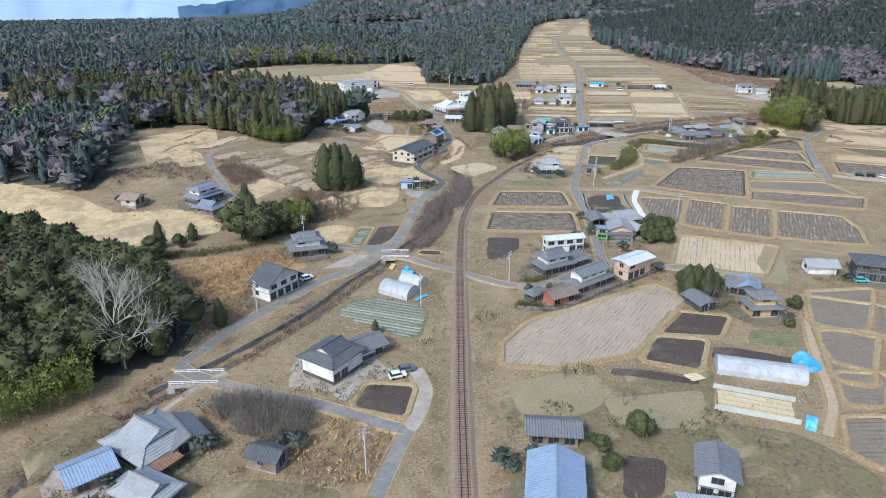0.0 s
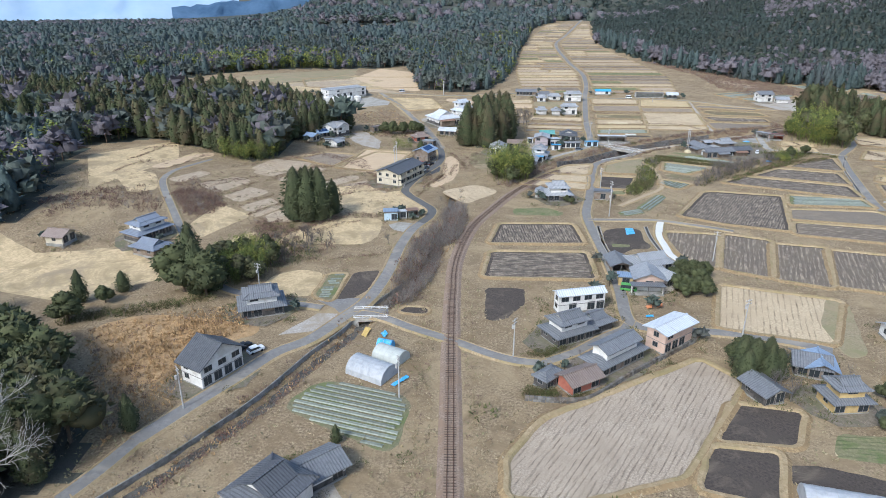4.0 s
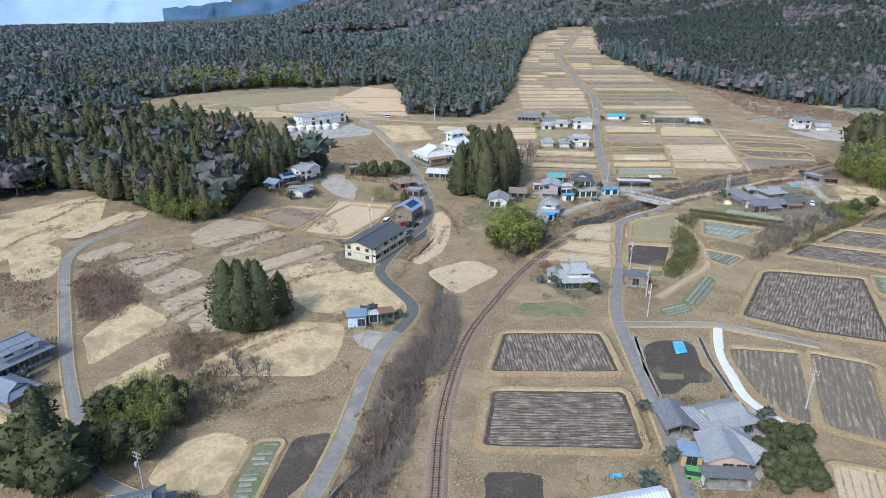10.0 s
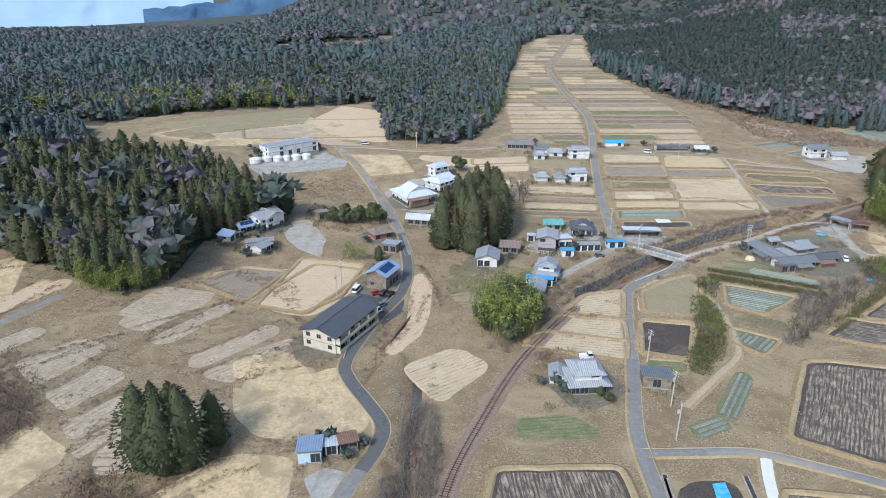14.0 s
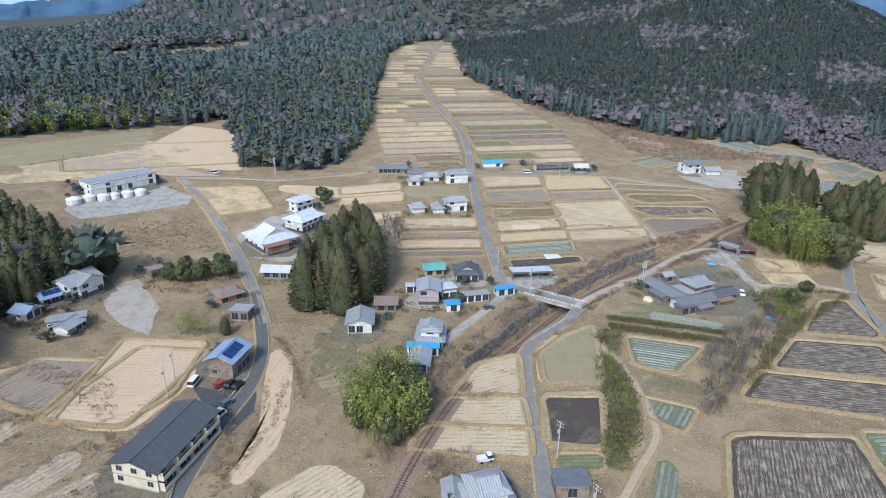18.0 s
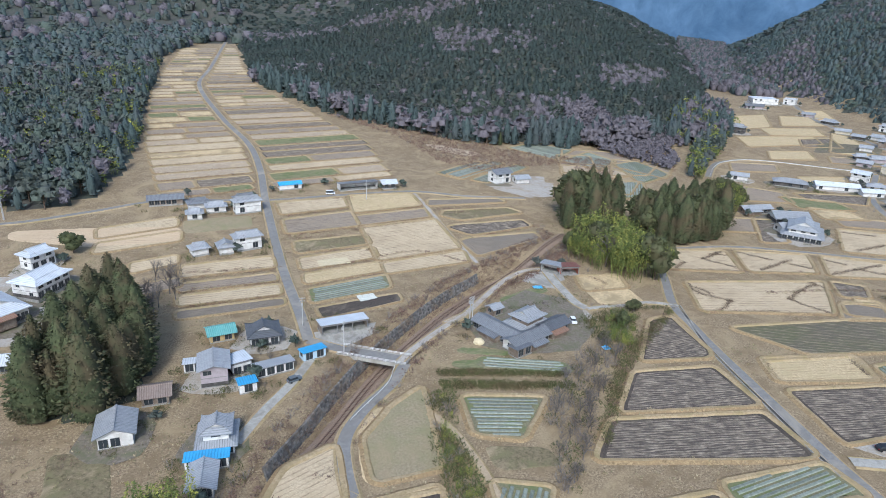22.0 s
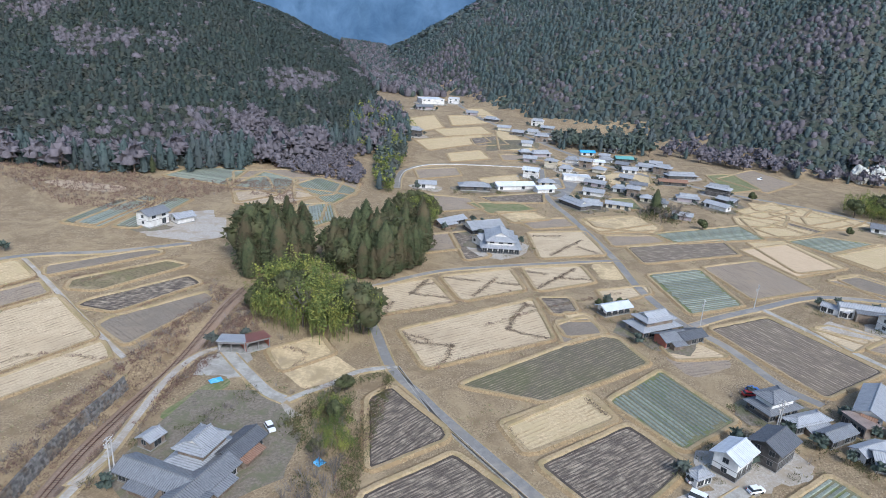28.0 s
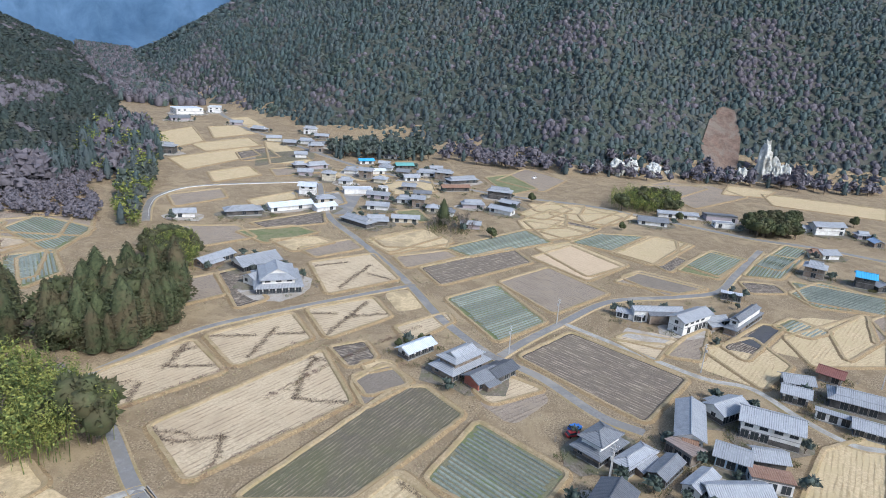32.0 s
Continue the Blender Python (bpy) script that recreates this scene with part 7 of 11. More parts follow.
scatter("rail_verge_east", in_area([(7, 60), (11, 60), (11, 150), (10, 200), (8.2, 200), (7.4, 150)], 1.3, 35), [('tuft', 0.85), ('scrub', 0.15)], (0.4, 0.9), "dry grass beside the railway", "grass", 35, 1.0)
scatter("left_slope_scrub", in_area([(-95.6, 268.6), (-92.5, 277.1), (-81.0, 270.8), (-73.9, 261.9), (-76.9, 249.1), (-83.4, 248.4)], 1.3, 36), [('scrub', 0.8), ('twiggy', 0.2)], (1, 2.2), "reddish brown dry scrub", "scrub", 36, 1.0)
scatter("slope_hedge", in_area([(-52.8, 228.9), (-56.7, 243.2), (-50.5, 250.9), (-45.4, 243.4), (-45.5, 227.2)], 2.0, 37), [('scrub', 0.6), ('bush', 0.4)], (1, 2.2), "strip of brown scrub below cedars", "scrub", 37, 1.0)
scatter("garden_hedge_rows", in_area([(105.2, 343.8), (134.7, 328.0), (134.7, 325.7), (104.4, 340.9)], 0.75, 38), [('bush', 1)], (1.0, 1.6), "long clipped tea hedge", "hedge", 38, 1.0)
scatter("garden_hedge_rows", in_area([(103.3, 338.9), (133.2, 322.8), (132.1, 320.5), (101.9, 335.1)], 0.75, 39), [('bush', 1)], (1.0, 1.6), "long clipped tea hedge", "hedge", 39, 1.0)
scatter("lane_shrubs", in_area([(96.1, 332.1), (101.4, 332.4), (94.9, 315.2), (89.2, 297.9), (77.8, 278.5), (73.5, 279.6), (82.3, 295.4), (88.8, 314.1)], 1.3, 40), [('bush', 0.62), ('bamboo', 0.22), ('twiggy', 0.16)], (1.6, 3.8), "row of green and bare shrubs", "hedge", 40, 1.0)
scatter("field_edge_shrubs", in_area([(120.9, 317.2), (140.3, 331.6), (159.6, 338.2), (154.5, 328.4), (125.9, 307.7), (106.2, 289.5), (104.3, 294.1)], 2.2, 41), [('twiggy', 0.55), ('bush', 0.25), ('bare', 0.2)], {'twiggy': (2, 4), 'bush': (1.5, 3), 'bare': (4, 6)}, "thicket of bare and green shrubs at a field edge", "hedge", 41, 1.0)
scatter("field_edge_hedge", in_area([(153.7, 328.6), (187.1, 342.2), (194.4, 346.2), (194.4, 342.6), (170.8, 331.8), (149.0, 319.6), (122.2, 298.6), (124.0, 303.0)], 1.0, 42), [('bush', 0.8), ('scrub', 0.2)], (0.9, 1.8), "winding green hedge along fields", "hedge", 42, 1.0)
scatter("farm_garden_shrubs", in_area([(157.9, 348.5), (172.9, 350.9), (182.4, 349.2), (163.7, 333.1), (153.7, 332.9)], 2.0, 43), [('bush', 0.7), ('evergreen', 0.1), ('twiggy', 0.2)], {'bush': (1.5, 3), 'evergreen': (4, 6), 'twiggy': (2, 3)}, "green garden shrubs round a farmhouse", "hedge", 43, 1.0)
tree('cedar', -46.6, 249.4, 19, 1.15, 76, 2)
tree('cedar', -41.8, 247.0, 20, 1.15, 254, 3)
tree('cedar', -38.6, 249.3, 19, 1.15, 12, 2)
tree('cedar', -44.3, 251.9, 18, 1.15, 161, 0)
tree('cedar', -41.0, 251.9, 18, 1.15, 283, 3)
tree('cedar', -35.0, 255.9, 13, 1.15, 145, 2)
tree('evergreen', -63.7, 192.9, 14, 1.15, 164, 2)
tree('evergreen', -57.2, 190.2, 13, 1.15, 44, 0)
tree('cedar', -62.7, 196.9, 18, 1.15, 201, 1)
tree('cedar', -56.4, 194.2, 13, 1.15, 74, 2)
tree('cedar', -59.7, 191.6, 16, 1.15, 312, 1)
tree('cedar', -87.3, 186.8, 9, 1.3, 10, 0)
tree('cedar', -79.6, 193.1, 6, 1.5, 295, 2)
tree('cedar', -52.4, 135.7, 8, 1.2, 222, 0)
tree('pale', -66.9, 117.8, 26, 1.05, 45, 0, 'large pale leafless tree standing out of dark evergreens')
tree('evergreen', 64.4, 194.1, 5, 1.0, 222, 3)
tree('evergreen', 67.2, 191.6, 5, 1.0, 326, 0)
tree('evergreen', 71.6, 194.0, 4, 1.0, 129, 3)
tree('evergreen', 69.1, 200.8, 5, 1.0, 36, 1)
tree('cedar', 65.7, 154.6, 8, 1.5, 270, 3)
tree('cedar', 70.1, 156.3, 8, 1.4, 73, 4)
tree('bare', 67.1, 146.4, 7, 1.0, 322, 3)
tree('bare', 69.4, 144.9, 6, 1.0, 47, 0)
tree('evergreen', 88.0, 145.5, 4, 1.2, 16, 2)
tree('evergreen', 82.0, 136.2, 3, 1.2, 154, 2)
tree('evergreen', 35.0, 95.3, 6, 1.1, 215, 0)
tree('bush', 32.3, 98.6, 2.5, 1.0, 115, 1)
tree('bush', 44.9, 97.5, 2.4, 1.2, 221, 1, 'rounded rust-red garden bush')
tree('evergreen', 27.1, 91.4, 4, 1.1, 282, 3)
tree('evergreen', 27.9, 86.5, 4, 1.1, 312, 4)
tree('bush', 10.5, 140.2, 2.6, 1.5, 28, 4)
tree('bush', 20.7, 103.7, 2.2, 1.3, 45, 1)
tree('bush', 23.3, 103.2, 2.0, 1.3, 142, 2)
tree('bush', 12.7, 99.0, 2.0, 1.1, 109, 0)
tree('bare', 25.1, 113.9, 4, 1.0, 208, 2)
tree('bush', 29.4, 116.5, 3, 1.0, 7, 0)
tree('cedar', -15.6, 132.6, 4, 1.4, 143, 3)
tree('bush', -3.4, 128.0, 2.2, 1.0, 235, 0)
tree('cedar', -49.4, 407.8, 13, 1.1, 333, 2)
tree('cedar', -49.2, 401.8, 15, 1.2, 340, 1)
tree('evergreen', -23.8, 399.9, 6, 1.1, 200, 3)
tree('evergreen', -17.6, 397.6, 6, 1.1, 69, 4)
tree('evergreen', -11.9, 401.5, 6, 1.1, 280, 1)
tree('evergreen', 26.2, 461.7, 8, 1.2, 249, 3)
tree('cedar', 264.1, 548.3, 9, 1.0, 51, 3)
tree('bare', -152.0, 294.4, 9, 1.0, 136, 0)
tree('bare', -172.2, 288.6, 8, 1.0, 109, 1)
tree('bare', -13.7, 227.1, 4, 1.0, 214, 0)
tree('bare', 41.8, 281.4, 3, 1.0, 106, 1)
tree('evergreen', -81.2, 186.5, 5, 1.2, 236, 2)
tree('evergreen', -84.8, 176.2, 8, 1.2, 103, 0)
tree('evergreen', 50.4, 267.9, 3, 1.0, 64, 1)
tree('evergreen', 49.0, 270.5, 3, 1.0, 13, 4)
tree('bush', 44.3, 265.0, 2, 1.0, 199, 0)
tree('bush', 36.5, 266.1, 2, 1.0, 270, 3)
tree('evergreen', 67.7, 162.1, 5, 1.2, 344, 0)
tree('evergreen', 64.9, 159.5, 5, 1.2, 241, 2)
tree('evergreen', 68.4, 160.4, 5, 1.2, 10, 0)
tree('evergreen', 513.1, 113.6, 7, 1.0, 264, 2)
tree('evergreen', 474.7, 215.1, 6, 1.0, 283, 3)
tree('evergreen', 440.7, 246.6, 5, 1.0, 105, 4)
tree('evergreen', 395.2, 307.5, 6, 1.0, 222, 3)
tree('evergreen', 480.6, 297.6, 6, 1.0, 142, 2)
tree('evergreen', 274.3, 313.6, 3, 1.0, 69, 0)
tree('evergreen', 271.6, 315.4, 3, 1.0, 329, 2)
tree('evergreen', 277.7, 310.1, 3, 1.0, 194, 4)
scatter("west_edge_wood", in_area(WOODS["west_edge_wood"], 6.5, 51), [('far_cedar', 0.5), ('far_bamboo', 0.15), ('far_evergreen', 0.15), ('far_bare', 0.2)], (9, 16), "mixed wood of cedars, bamboo and bare trees", "woodland", 51, 1.0)
scatter("mid_scrub_west", in_area([(-133.3, 253.1), (-121.9, 267.8), (-107.9, 273.5), (-95.1, 259.3), (-92.7, 247.8), (-114.4, 250.3), (-124.9, 239.1)], 2.4, 52), [('scrub', 0.7), ('twiggy', 0.3)], (1.2, 2.6), "brown leafless scrub below terraces", "scrub", 52, 1.0)
scatter("mid_scrub_road", in_area([(-98.5, 279.3), (-95.3, 290.5), (-81.8, 277.8), (-75.3, 256.5), (-83.3, 249.8)], 2.2, 53), [('scrub', 0.8), ('twiggy', 0.2)], (1, 2.2), "reddish brown scrub beside a lane", "scrub", 53, 1.0)
scatter("link_wood", in_area(WOODS["link_wood"], 8, 54), [('far_cedar', 0.6), ('far_evergreen', 0.25), ('far_bare', 0.15)], (9, 15), "wood of cedars and bare trees", "woodland", 54, 1.0)
scatter("north_bamboo", in_area([(-199.9, 550.8), (-161.9, 554.0), (-90.4, 591.3), (-77.6, 608.1), (-106.6, 634.5), (-183.5, 615.0), (-205.6, 574.3)], 5, 55), [('far_bamboo', 0.85), ('far_bare', 0.15)], (9, 13), "broad grove of pale green bamboo", "bamboo", 55, 1.0)
scatter("farmyard_shrubs", in_area([(-41.2, 417.8), (-13.1, 402.6), (-7.1, 392.4), (-18.6, 379.2), (-35.4, 388.6)], 3.4, 56), [('bush', 0.4), ('scrub', 0.6)], (1, 2.5), "shrubs round old gardens", "hedge", 56, 1.0)
scatter("garden_south", in_area([(-21.9, 110.1), (-11.4, 120.8), (-5.2, 118.5), (-9.7, 114.2), (-15.9, 107.2), (-18.8, 104.5)], 2.2, 57), [('bush', 0.7), ('twiggy', 0.3)], (0.8, 1.8), "clipped shrubs in a house garden", "hedge", 57, 1.0)
scatter("orchard", in_area([(34.2, 108.3), (50.4, 101.1), (65.0, 94.6), (58.2, 83.3), (53.6, 91.5), (33.5, 101.1)], 4.5, 58), [('twiggy', 0.8), ('bush', 0.2)], (1.5, 3), "bare fruit shrubs on rough grass", "orchard", 58, 1.0)
scatter("slope_bamboo", in_area([(-59.7, 204.7), (-53.6, 196.1), (-45.2, 197.8), (-44.0, 207.2), (-48.0, 219.0), (-54.3, 222.4), (-60.0, 216.9)], 2.4, 60), [('bamboo', 0.85), ('evergreen', 0.15)], (5, 8), "green bamboo grove on a slope", "bamboo", 60, 1.0)
scatter("slope_thicket", in_area([(-44.0, 207.2), (-37.0, 213.8), (-29.2, 219.0), (-30.8, 228.5), (-41.2, 232.4), (-48.7, 224.5)], 2.2, 61), [('bush', 0.45), ('scrub', 0.35), ('bare', 0.2)], {'bush': (1.5, 3), 'scrub': (1.2, 2.2), 'bare': (4, 6)}, "mixed thicket below cedars", "scrub", 61, 1.0)
scatter("west_hedge", in_area([(-85.4, 174.5), (-72.0, 179.5), (-61.0, 184.2), (-55.2, 189.0), (-57.6, 192.9), (-63.7, 187.7), (-75.2, 183.4), (-88.5, 179.4)], 1.3, 62), [('bush', 0.85), ('twiggy', 0.15)], (1.0, 2.2), "long dark green hedge", "hedge", 62, 1.0)
scatter("orange_reeds", in_area([(-67.9, 158.6), (-60.6, 170.1), (-54.7, 180.6), (-42.9, 177.4), (-43.9, 170.2), (-53.7, 164.5), (-62.6, 155.4)], 1.4, 63), [('reed', 1)], (0.8, 1.6), "band of orange reeds across an idle field", "grass", 63, 1.0)
scatter("west_idle", in_area([(-73.0, 154.6), (-64.0, 156.1), (-53.6, 161.9), (-50.5, 151.7), (-55.3, 143.5), (-66.8, 144.8)], 1.7, 64), [('scrub', 0.5), ('reed', 0.5)], (0.6, 1.3), "brown idle field of dead growth", "grass", 64, 1.0)
scatter("slope_shrub_rows", in_area([(-88.6, 287.0), (-83.4, 296.4), (-81.7, 294.7), (-86.2, 283.8)], 2.4, 65), [('bush', 1)], (0.6, 1.0), "row of small dark shrubs", "hedge", 65, 1.0)
scatter("slope_shrub_rows", in_area([(-74.8, 269.0), (-67.2, 281.2), (-65.5, 279.4), (-72.2, 266.3)], 2.6, 66), [('bush', 1)], (0.6, 1.0), "row of small dark shrubs", "hedge", 66, 1.0)
scatter("slope_shrub_rows", in_area([(-66.5, 258.3), (-54.4, 275.6), (-52.4, 273.0), (-64.2, 255.9)], 2.6, 67), [('bush', 1)], (0.6, 1.0), "row of small dark shrubs", "hedge", 67, 1.0)
scatter("slope_lines", in_area([(-67.9, 300.2), (-54.3, 320.0), (-36.7, 329.0), (-35.6, 325.6), (-52.1, 315.2), (-65.2, 296.3)], 1.5, 68), [('scrub', 1)], (0.5, 1.0), "brown growth along a terrace edge", "scrub", 68, 1.0)
scatter("slope_lines", in_area([(-41.3, 273.7), (-33.9, 290.9), (-21.0, 297.4), (-18.7, 292.4), (-29.6, 284.7), (-37.5, 269.8)], 1.6, 69), [('scrub', 1)], (0.5, 1.0), "brown growth along a terrace edge", "scrub", 69, 1.0)
scatter("slope_lines", in_area([(-45.7, 250.9), (-28.5, 254.8), (-18.4, 253.7), (-18.0, 251.7), (-27.8, 251.7), (-40.1, 241.5)], 1.7, 70), [('scrub', 0.8), ('bush', 0.2)], (0.6, 1.2), "brown growth along a terrace edge", "scrub", 70, 1.0)
scatter("slope_lines", in_area([(-71.2, 331.2), (-56.4, 348.5), (-31.9, 333.8), (-28.1, 316.2), (-21.8, 302.7), (-25.0, 302.7), (-35.8, 324.7), (-54.4, 340.8), (-68.9, 327.1)], 1.6, 71), [('scrub', 1)], (0.6, 1.3), "brown growth along a terrace edge", "scrub", 71, 1.0)
scatter("temple_scrub", in_area([(-59.3, 444.4), (-28.3, 455.8), (-17.8, 432.6), (-14.4, 416.8), (-33.0, 420.8), (-51.8, 419.6)], 2.2, 72), [('scrub', 0.6), ('reed', 0.4)], (0.6, 1.4), "rough brown slope below a factory", "scrub", 72, 1.0)
scatter("lane_scrub_north", in_area([(4.9, 359.9), (13.1, 357.9), (23.3, 349.3), (19.3, 328.5), (11.4, 313.0), (10.2, 330.6)], 2.2, 73), [('scrub', 0.5), ('tuft', 0.5)], (0.5, 1.1), "rough dry growth in a gully", "scrub", 73, 1.0)
scatter("valley_closing_wood", in_area([(655, 668), (700, 650), (752, 705), (800, 790), (900, 880), (1135, 1066), (1420, 1300), (1400, 1420), (1080, 1130), (870, 920), (735, 792), (660, 720)], 7, 74), [('tiny_cedar', 0.35), ('tiny_bare', 0.55), ('tiny_leaf', 0.1)], (8, 13), "bare and evergreen wood closing the upper valley", "woodland", 74, 1.2)
scatter("railside_growth", in_area([(61.5, 335.3), (82.7, 356.2), (86.4, 357.6), (81.4, 345.2), (64.1, 327.6), (59.3, 324.1)], 1.6, 76), [('scrub', 0.85), ('tuft', 0.15)], (0.5, 1.2), "red-brown growth beside the railway", "scrub", 76, 1.0)
tree('evergreen', 65.4, 198.7, 5, 1.1, 259, 3)
tree('evergreen', 65.9, 194.5, 5, 1.1, 278, 4)
tree('evergreen', 71.0, 201.6, 6, 1.1, 107, 1)
tree('evergreen', 71.0, 195.9, 6, 1.1, 107, 4)
tree('evergreen', 70.8, 190.6, 5, 1.1, 99, 2)
tree('evergreen', 67.5, 191.9, 4, 1.1, 337, 3)
tree('evergreen', 69.0, 204.6, 5, 1.1, 33, 1)
tree('evergreen', 74.7, 203.1, 5, 1.1, 243, 2)
tree('evergreen', 65.0, 190.6, 4, 1.1, 245, 1)
tree('cedar', 64.8, 156.2, 8, 1.5, 237, 2)
tree('cedar', 66.1, 153.9, 9, 1.5, 285, 4)
tree('cedar', 67.9, 151.7, 9, 1.5, 352, 0)
tree('cedar', 63.5, 151.6, 8, 1.5, 189, 4)
tree('cedar', 70.7, 153.1, 7, 1.5, 95, 4)
tree('bamboo', -19.2, 354.3, 6, 1.2, 10, 3)
tree('bamboo', -15.6, 353.1, 6, 1.2, 143, 0)
tree('bamboo', -12.7, 353.7, 6, 1.2, 251, 2)
tree('bamboo', -18.0, 359.6, 6, 1.2, 54, 2)
tree('cedar', -7.1, 352.4, 6, 1.3, 98, 2)
tree('evergreen', -27.8, 392.3, 7, 1.1, 52, 2)
tree('evergreen', -23.6, 390.8, 7, 1.1, 207, 2)
tree('evergreen', -18.5, 391.3, 7, 1.1, 36, 4)
tree('evergreen', -12.6, 393.7, 7, 1.1, 254, 2)
tree('evergreen', -9.2, 390.4, 7, 1.1, 20, 1)
scatter("house_hedge", in_area([(23.8, 160.3), (33.9, 164.3), (45.0, 171.9), (45.8, 174.8), (34.6, 167.4), (24.2, 162.8)], 0.9, 80), [('bush', 1)], (1.0, 1.4), "clipped green hedge below a house", "hedge", 80, 1.0)
scatter("house_hedge", in_area([(19.3, 147.2), (24.2, 146.1), (24.6, 148.1), (19.6, 149.5)], 1.0, 81), [('bush', 1)], (1.2, 1.8), "dark clipped hedge before a house", "hedge", 81, 1.0)
scatter("house_hedge", in_area([(-43.5, 148.5), (-40.0, 153.1), (-34.8, 162.0), (-34.0, 160.8), (-38.5, 151.6), (-42.0, 147.1)], 0.9, 82), [('bush', 1)], (1.0, 1.4), "clipped green hedge beside a lane", "hedge", 82, 1.0)
scatter("house_hedge", in_area([(18.6, 162.0), (22.6, 160.3), (35.6, 164.7), (46.5, 173.9), (47.4, 176.4), (35.9, 168.3), (23.0, 163.2)], 0.9, 140), [('bush', 1)], (0.9, 1.5), "clipped dark green hedge round a house garden", "hedge", 140, 1.0)
scatter("house_hedge", in_area([(18.7, 146.7), (25.1, 145.8), (25.6, 147.9), (19.6, 149.5)], 0.9, 141), [('bush', 1)], (0.9, 1.5), "clipped dark green hedge round a house garden", "hedge", 141, 1.0)
scatter("house_hedge", in_area([(26.8, 145.4), (31.5, 145.8), (32.3, 148.1), (27.8, 148.1)], 0.9, 142), [('bush', 1)], (0.9, 1.5), "clipped dark green hedge round a house garden", "hedge", 142, 1.0)
scatter("slope_brush", in_area([(-60.4, 248.1), (-56.3, 248.3), (-51.5, 240.8), (-44.4, 240.8), (-42.3, 243.9), (-31.8, 253.3), (-30.5, 251.9), (-41.0, 240.2), (-45.3, 235.0), (-51.0, 230.7), (-56.5, 227.2), (-57.6, 233.8)], 1.3, 90), [('scrub', 0.75), ('bush', 0.15), ('twiggy', 0.1)], (0.7, 1.8), "reddish brown brush between terraces", "scrub", 90, 1.0)
scatter("drive_hedge", in_area([(173.2, 350.3), (181.2, 349.0), (191.8, 345.5), (190.6, 344.2), (180.5, 346.7), (172.0, 348.4)], 1.3, 91), [('bush', 1)], (1.2, 1.8), "row of round clipped bushes beside a drive", "hedge", 91, 1.0)
scatter("garden_bamboo", in_area([(168.3, 349.1), (175.0, 343.6), (159.5, 328.9), (154.9, 333.3)], 1.8, 92), [('bamboo', 0.55), ('bush', 0.45)], {'bamboo': (2.5, 4.5), 'bush': (1, 2.2)}, "yellow-green bamboo and shrubs in a farm garden", "bamboo", 92, 1.0)
scatter("drive_bushes", in_area([(167.9, 369.7), (164.3, 353.4), (173.6, 349.0), (175.4, 352.3), (168.8, 358.1), (170.1, 368.5)], 1.7, 93), [('bush', 0.6), ('twiggy', 0.4)], (0.9, 1.8), "shrubs along a pale drive", "hedge", 93, 1.0)
scatter("drive_bushes", in_area([(157.7, 365.0), (167.0, 366.8), (163.1, 360.7), (153.8, 360.3), (142.6, 361.1), (143.6, 365.8)], 1.7, 94), [('bush', 0.5), ('twiggy', 0.5)], (0.9, 1.8), "shrubs round a farm garden", "hedge", 94, 1.0)
scatter("cutting_brush", in_area([(151.2, 390.2), (181.5, 398.2), (208.0, 398.5), (199.9, 390.1), (175.2, 386.2), (145.0, 376.9), (128.7, 373.8), (136.1, 387.1)], 1.35, 95), [('scrub', 0.75), ('twiggy', 0.25)], (0.7, 1.8), "red-brown brush on the railway bank", "scrub", 95, 1.0)
scatter("stream_fringe", in_area([(-70, 90), (-60, 100), (-40, 128), (-24, 156), (-16, 176), (-19, 178), (-28, 158), (-44, 130), (-63, 105), (-73, 92)], 1.3, 96), [('scrub', 0.5), ('tuft', 0.3), ('reed', 0.2)], (0.5, 1.3), "brown dead growth along a walled stream", "scrub", 96, 1.0)
scatter("hill_foot_thicket", in_area([(344.0, 549.3), (371.3, 544.2), (378.3, 509.8), (334.5, 470.1), (326.4, 494.4), (323.0, 523.6)], 3.0, 97), [('far_bare', 0.5), ('scrub', 0.4), ('bush', 0.1)], {'far_bare': (3, 6), 'scrub': (1.2, 2.5), 'bush': (1, 2.5)}, "brown leafless brush at the hill foot", "scrub", 97, 1.0)
scatter("hill_foot_bare", in_area([(308.1, 539.8), (355.9, 594.8), (381.5, 596.0), (363.1, 547.3), (324.7, 522.1)], 6.0, 98), [('far_bare', 1)], (6, 10), "mass of leafless grey trees at the hill foot", "woodland", 98, 1.0)
scatter("lane_bamboo", in_area([(333.1, 461.3), (406.7, 515.8), (456.9, 546.2), (451.8, 526.3), (384.5, 480.5), (335.1, 452.2)], 4.0, 99), [('far_bamboo', 0.6), ('far_evergreen', 0.3), ('far_cedar', 0.1)], (6, 11), "belt of bright bamboo along a lane", "bamboo", 99, 1.0)
house(-23.0, 117.3, 57, 10.3, 9.6, 'irimoya', 1, 'dark', 'white', skirt=True, high=4.6)
house(-16.8, 124.4, 40, 7.1, 6.7, 'gable', 1, 'grey', 'white')
house(-50.7, 92.2, 57, 11.0, 12.0, 'irimoya', 1, 'light', 'white', along='y')
house(-45.7, 93.7, 43, 6.4, 8.4, 'gable', 1, 'grey', 'white', along='y')
house(-57.5, 84.4, 42, 7.5, 6.9, 'gable', 1, 'blue', 'wood')
house(-46.0, 79.7, 63, 6.5, 9.3, 'irimoya', 1, 'light', 'white', along='y')
house(-29.5, 88.4, 72, 4.0, 5.6, 'gable', 1, 'dark', 'wood', word='shed', along='y')
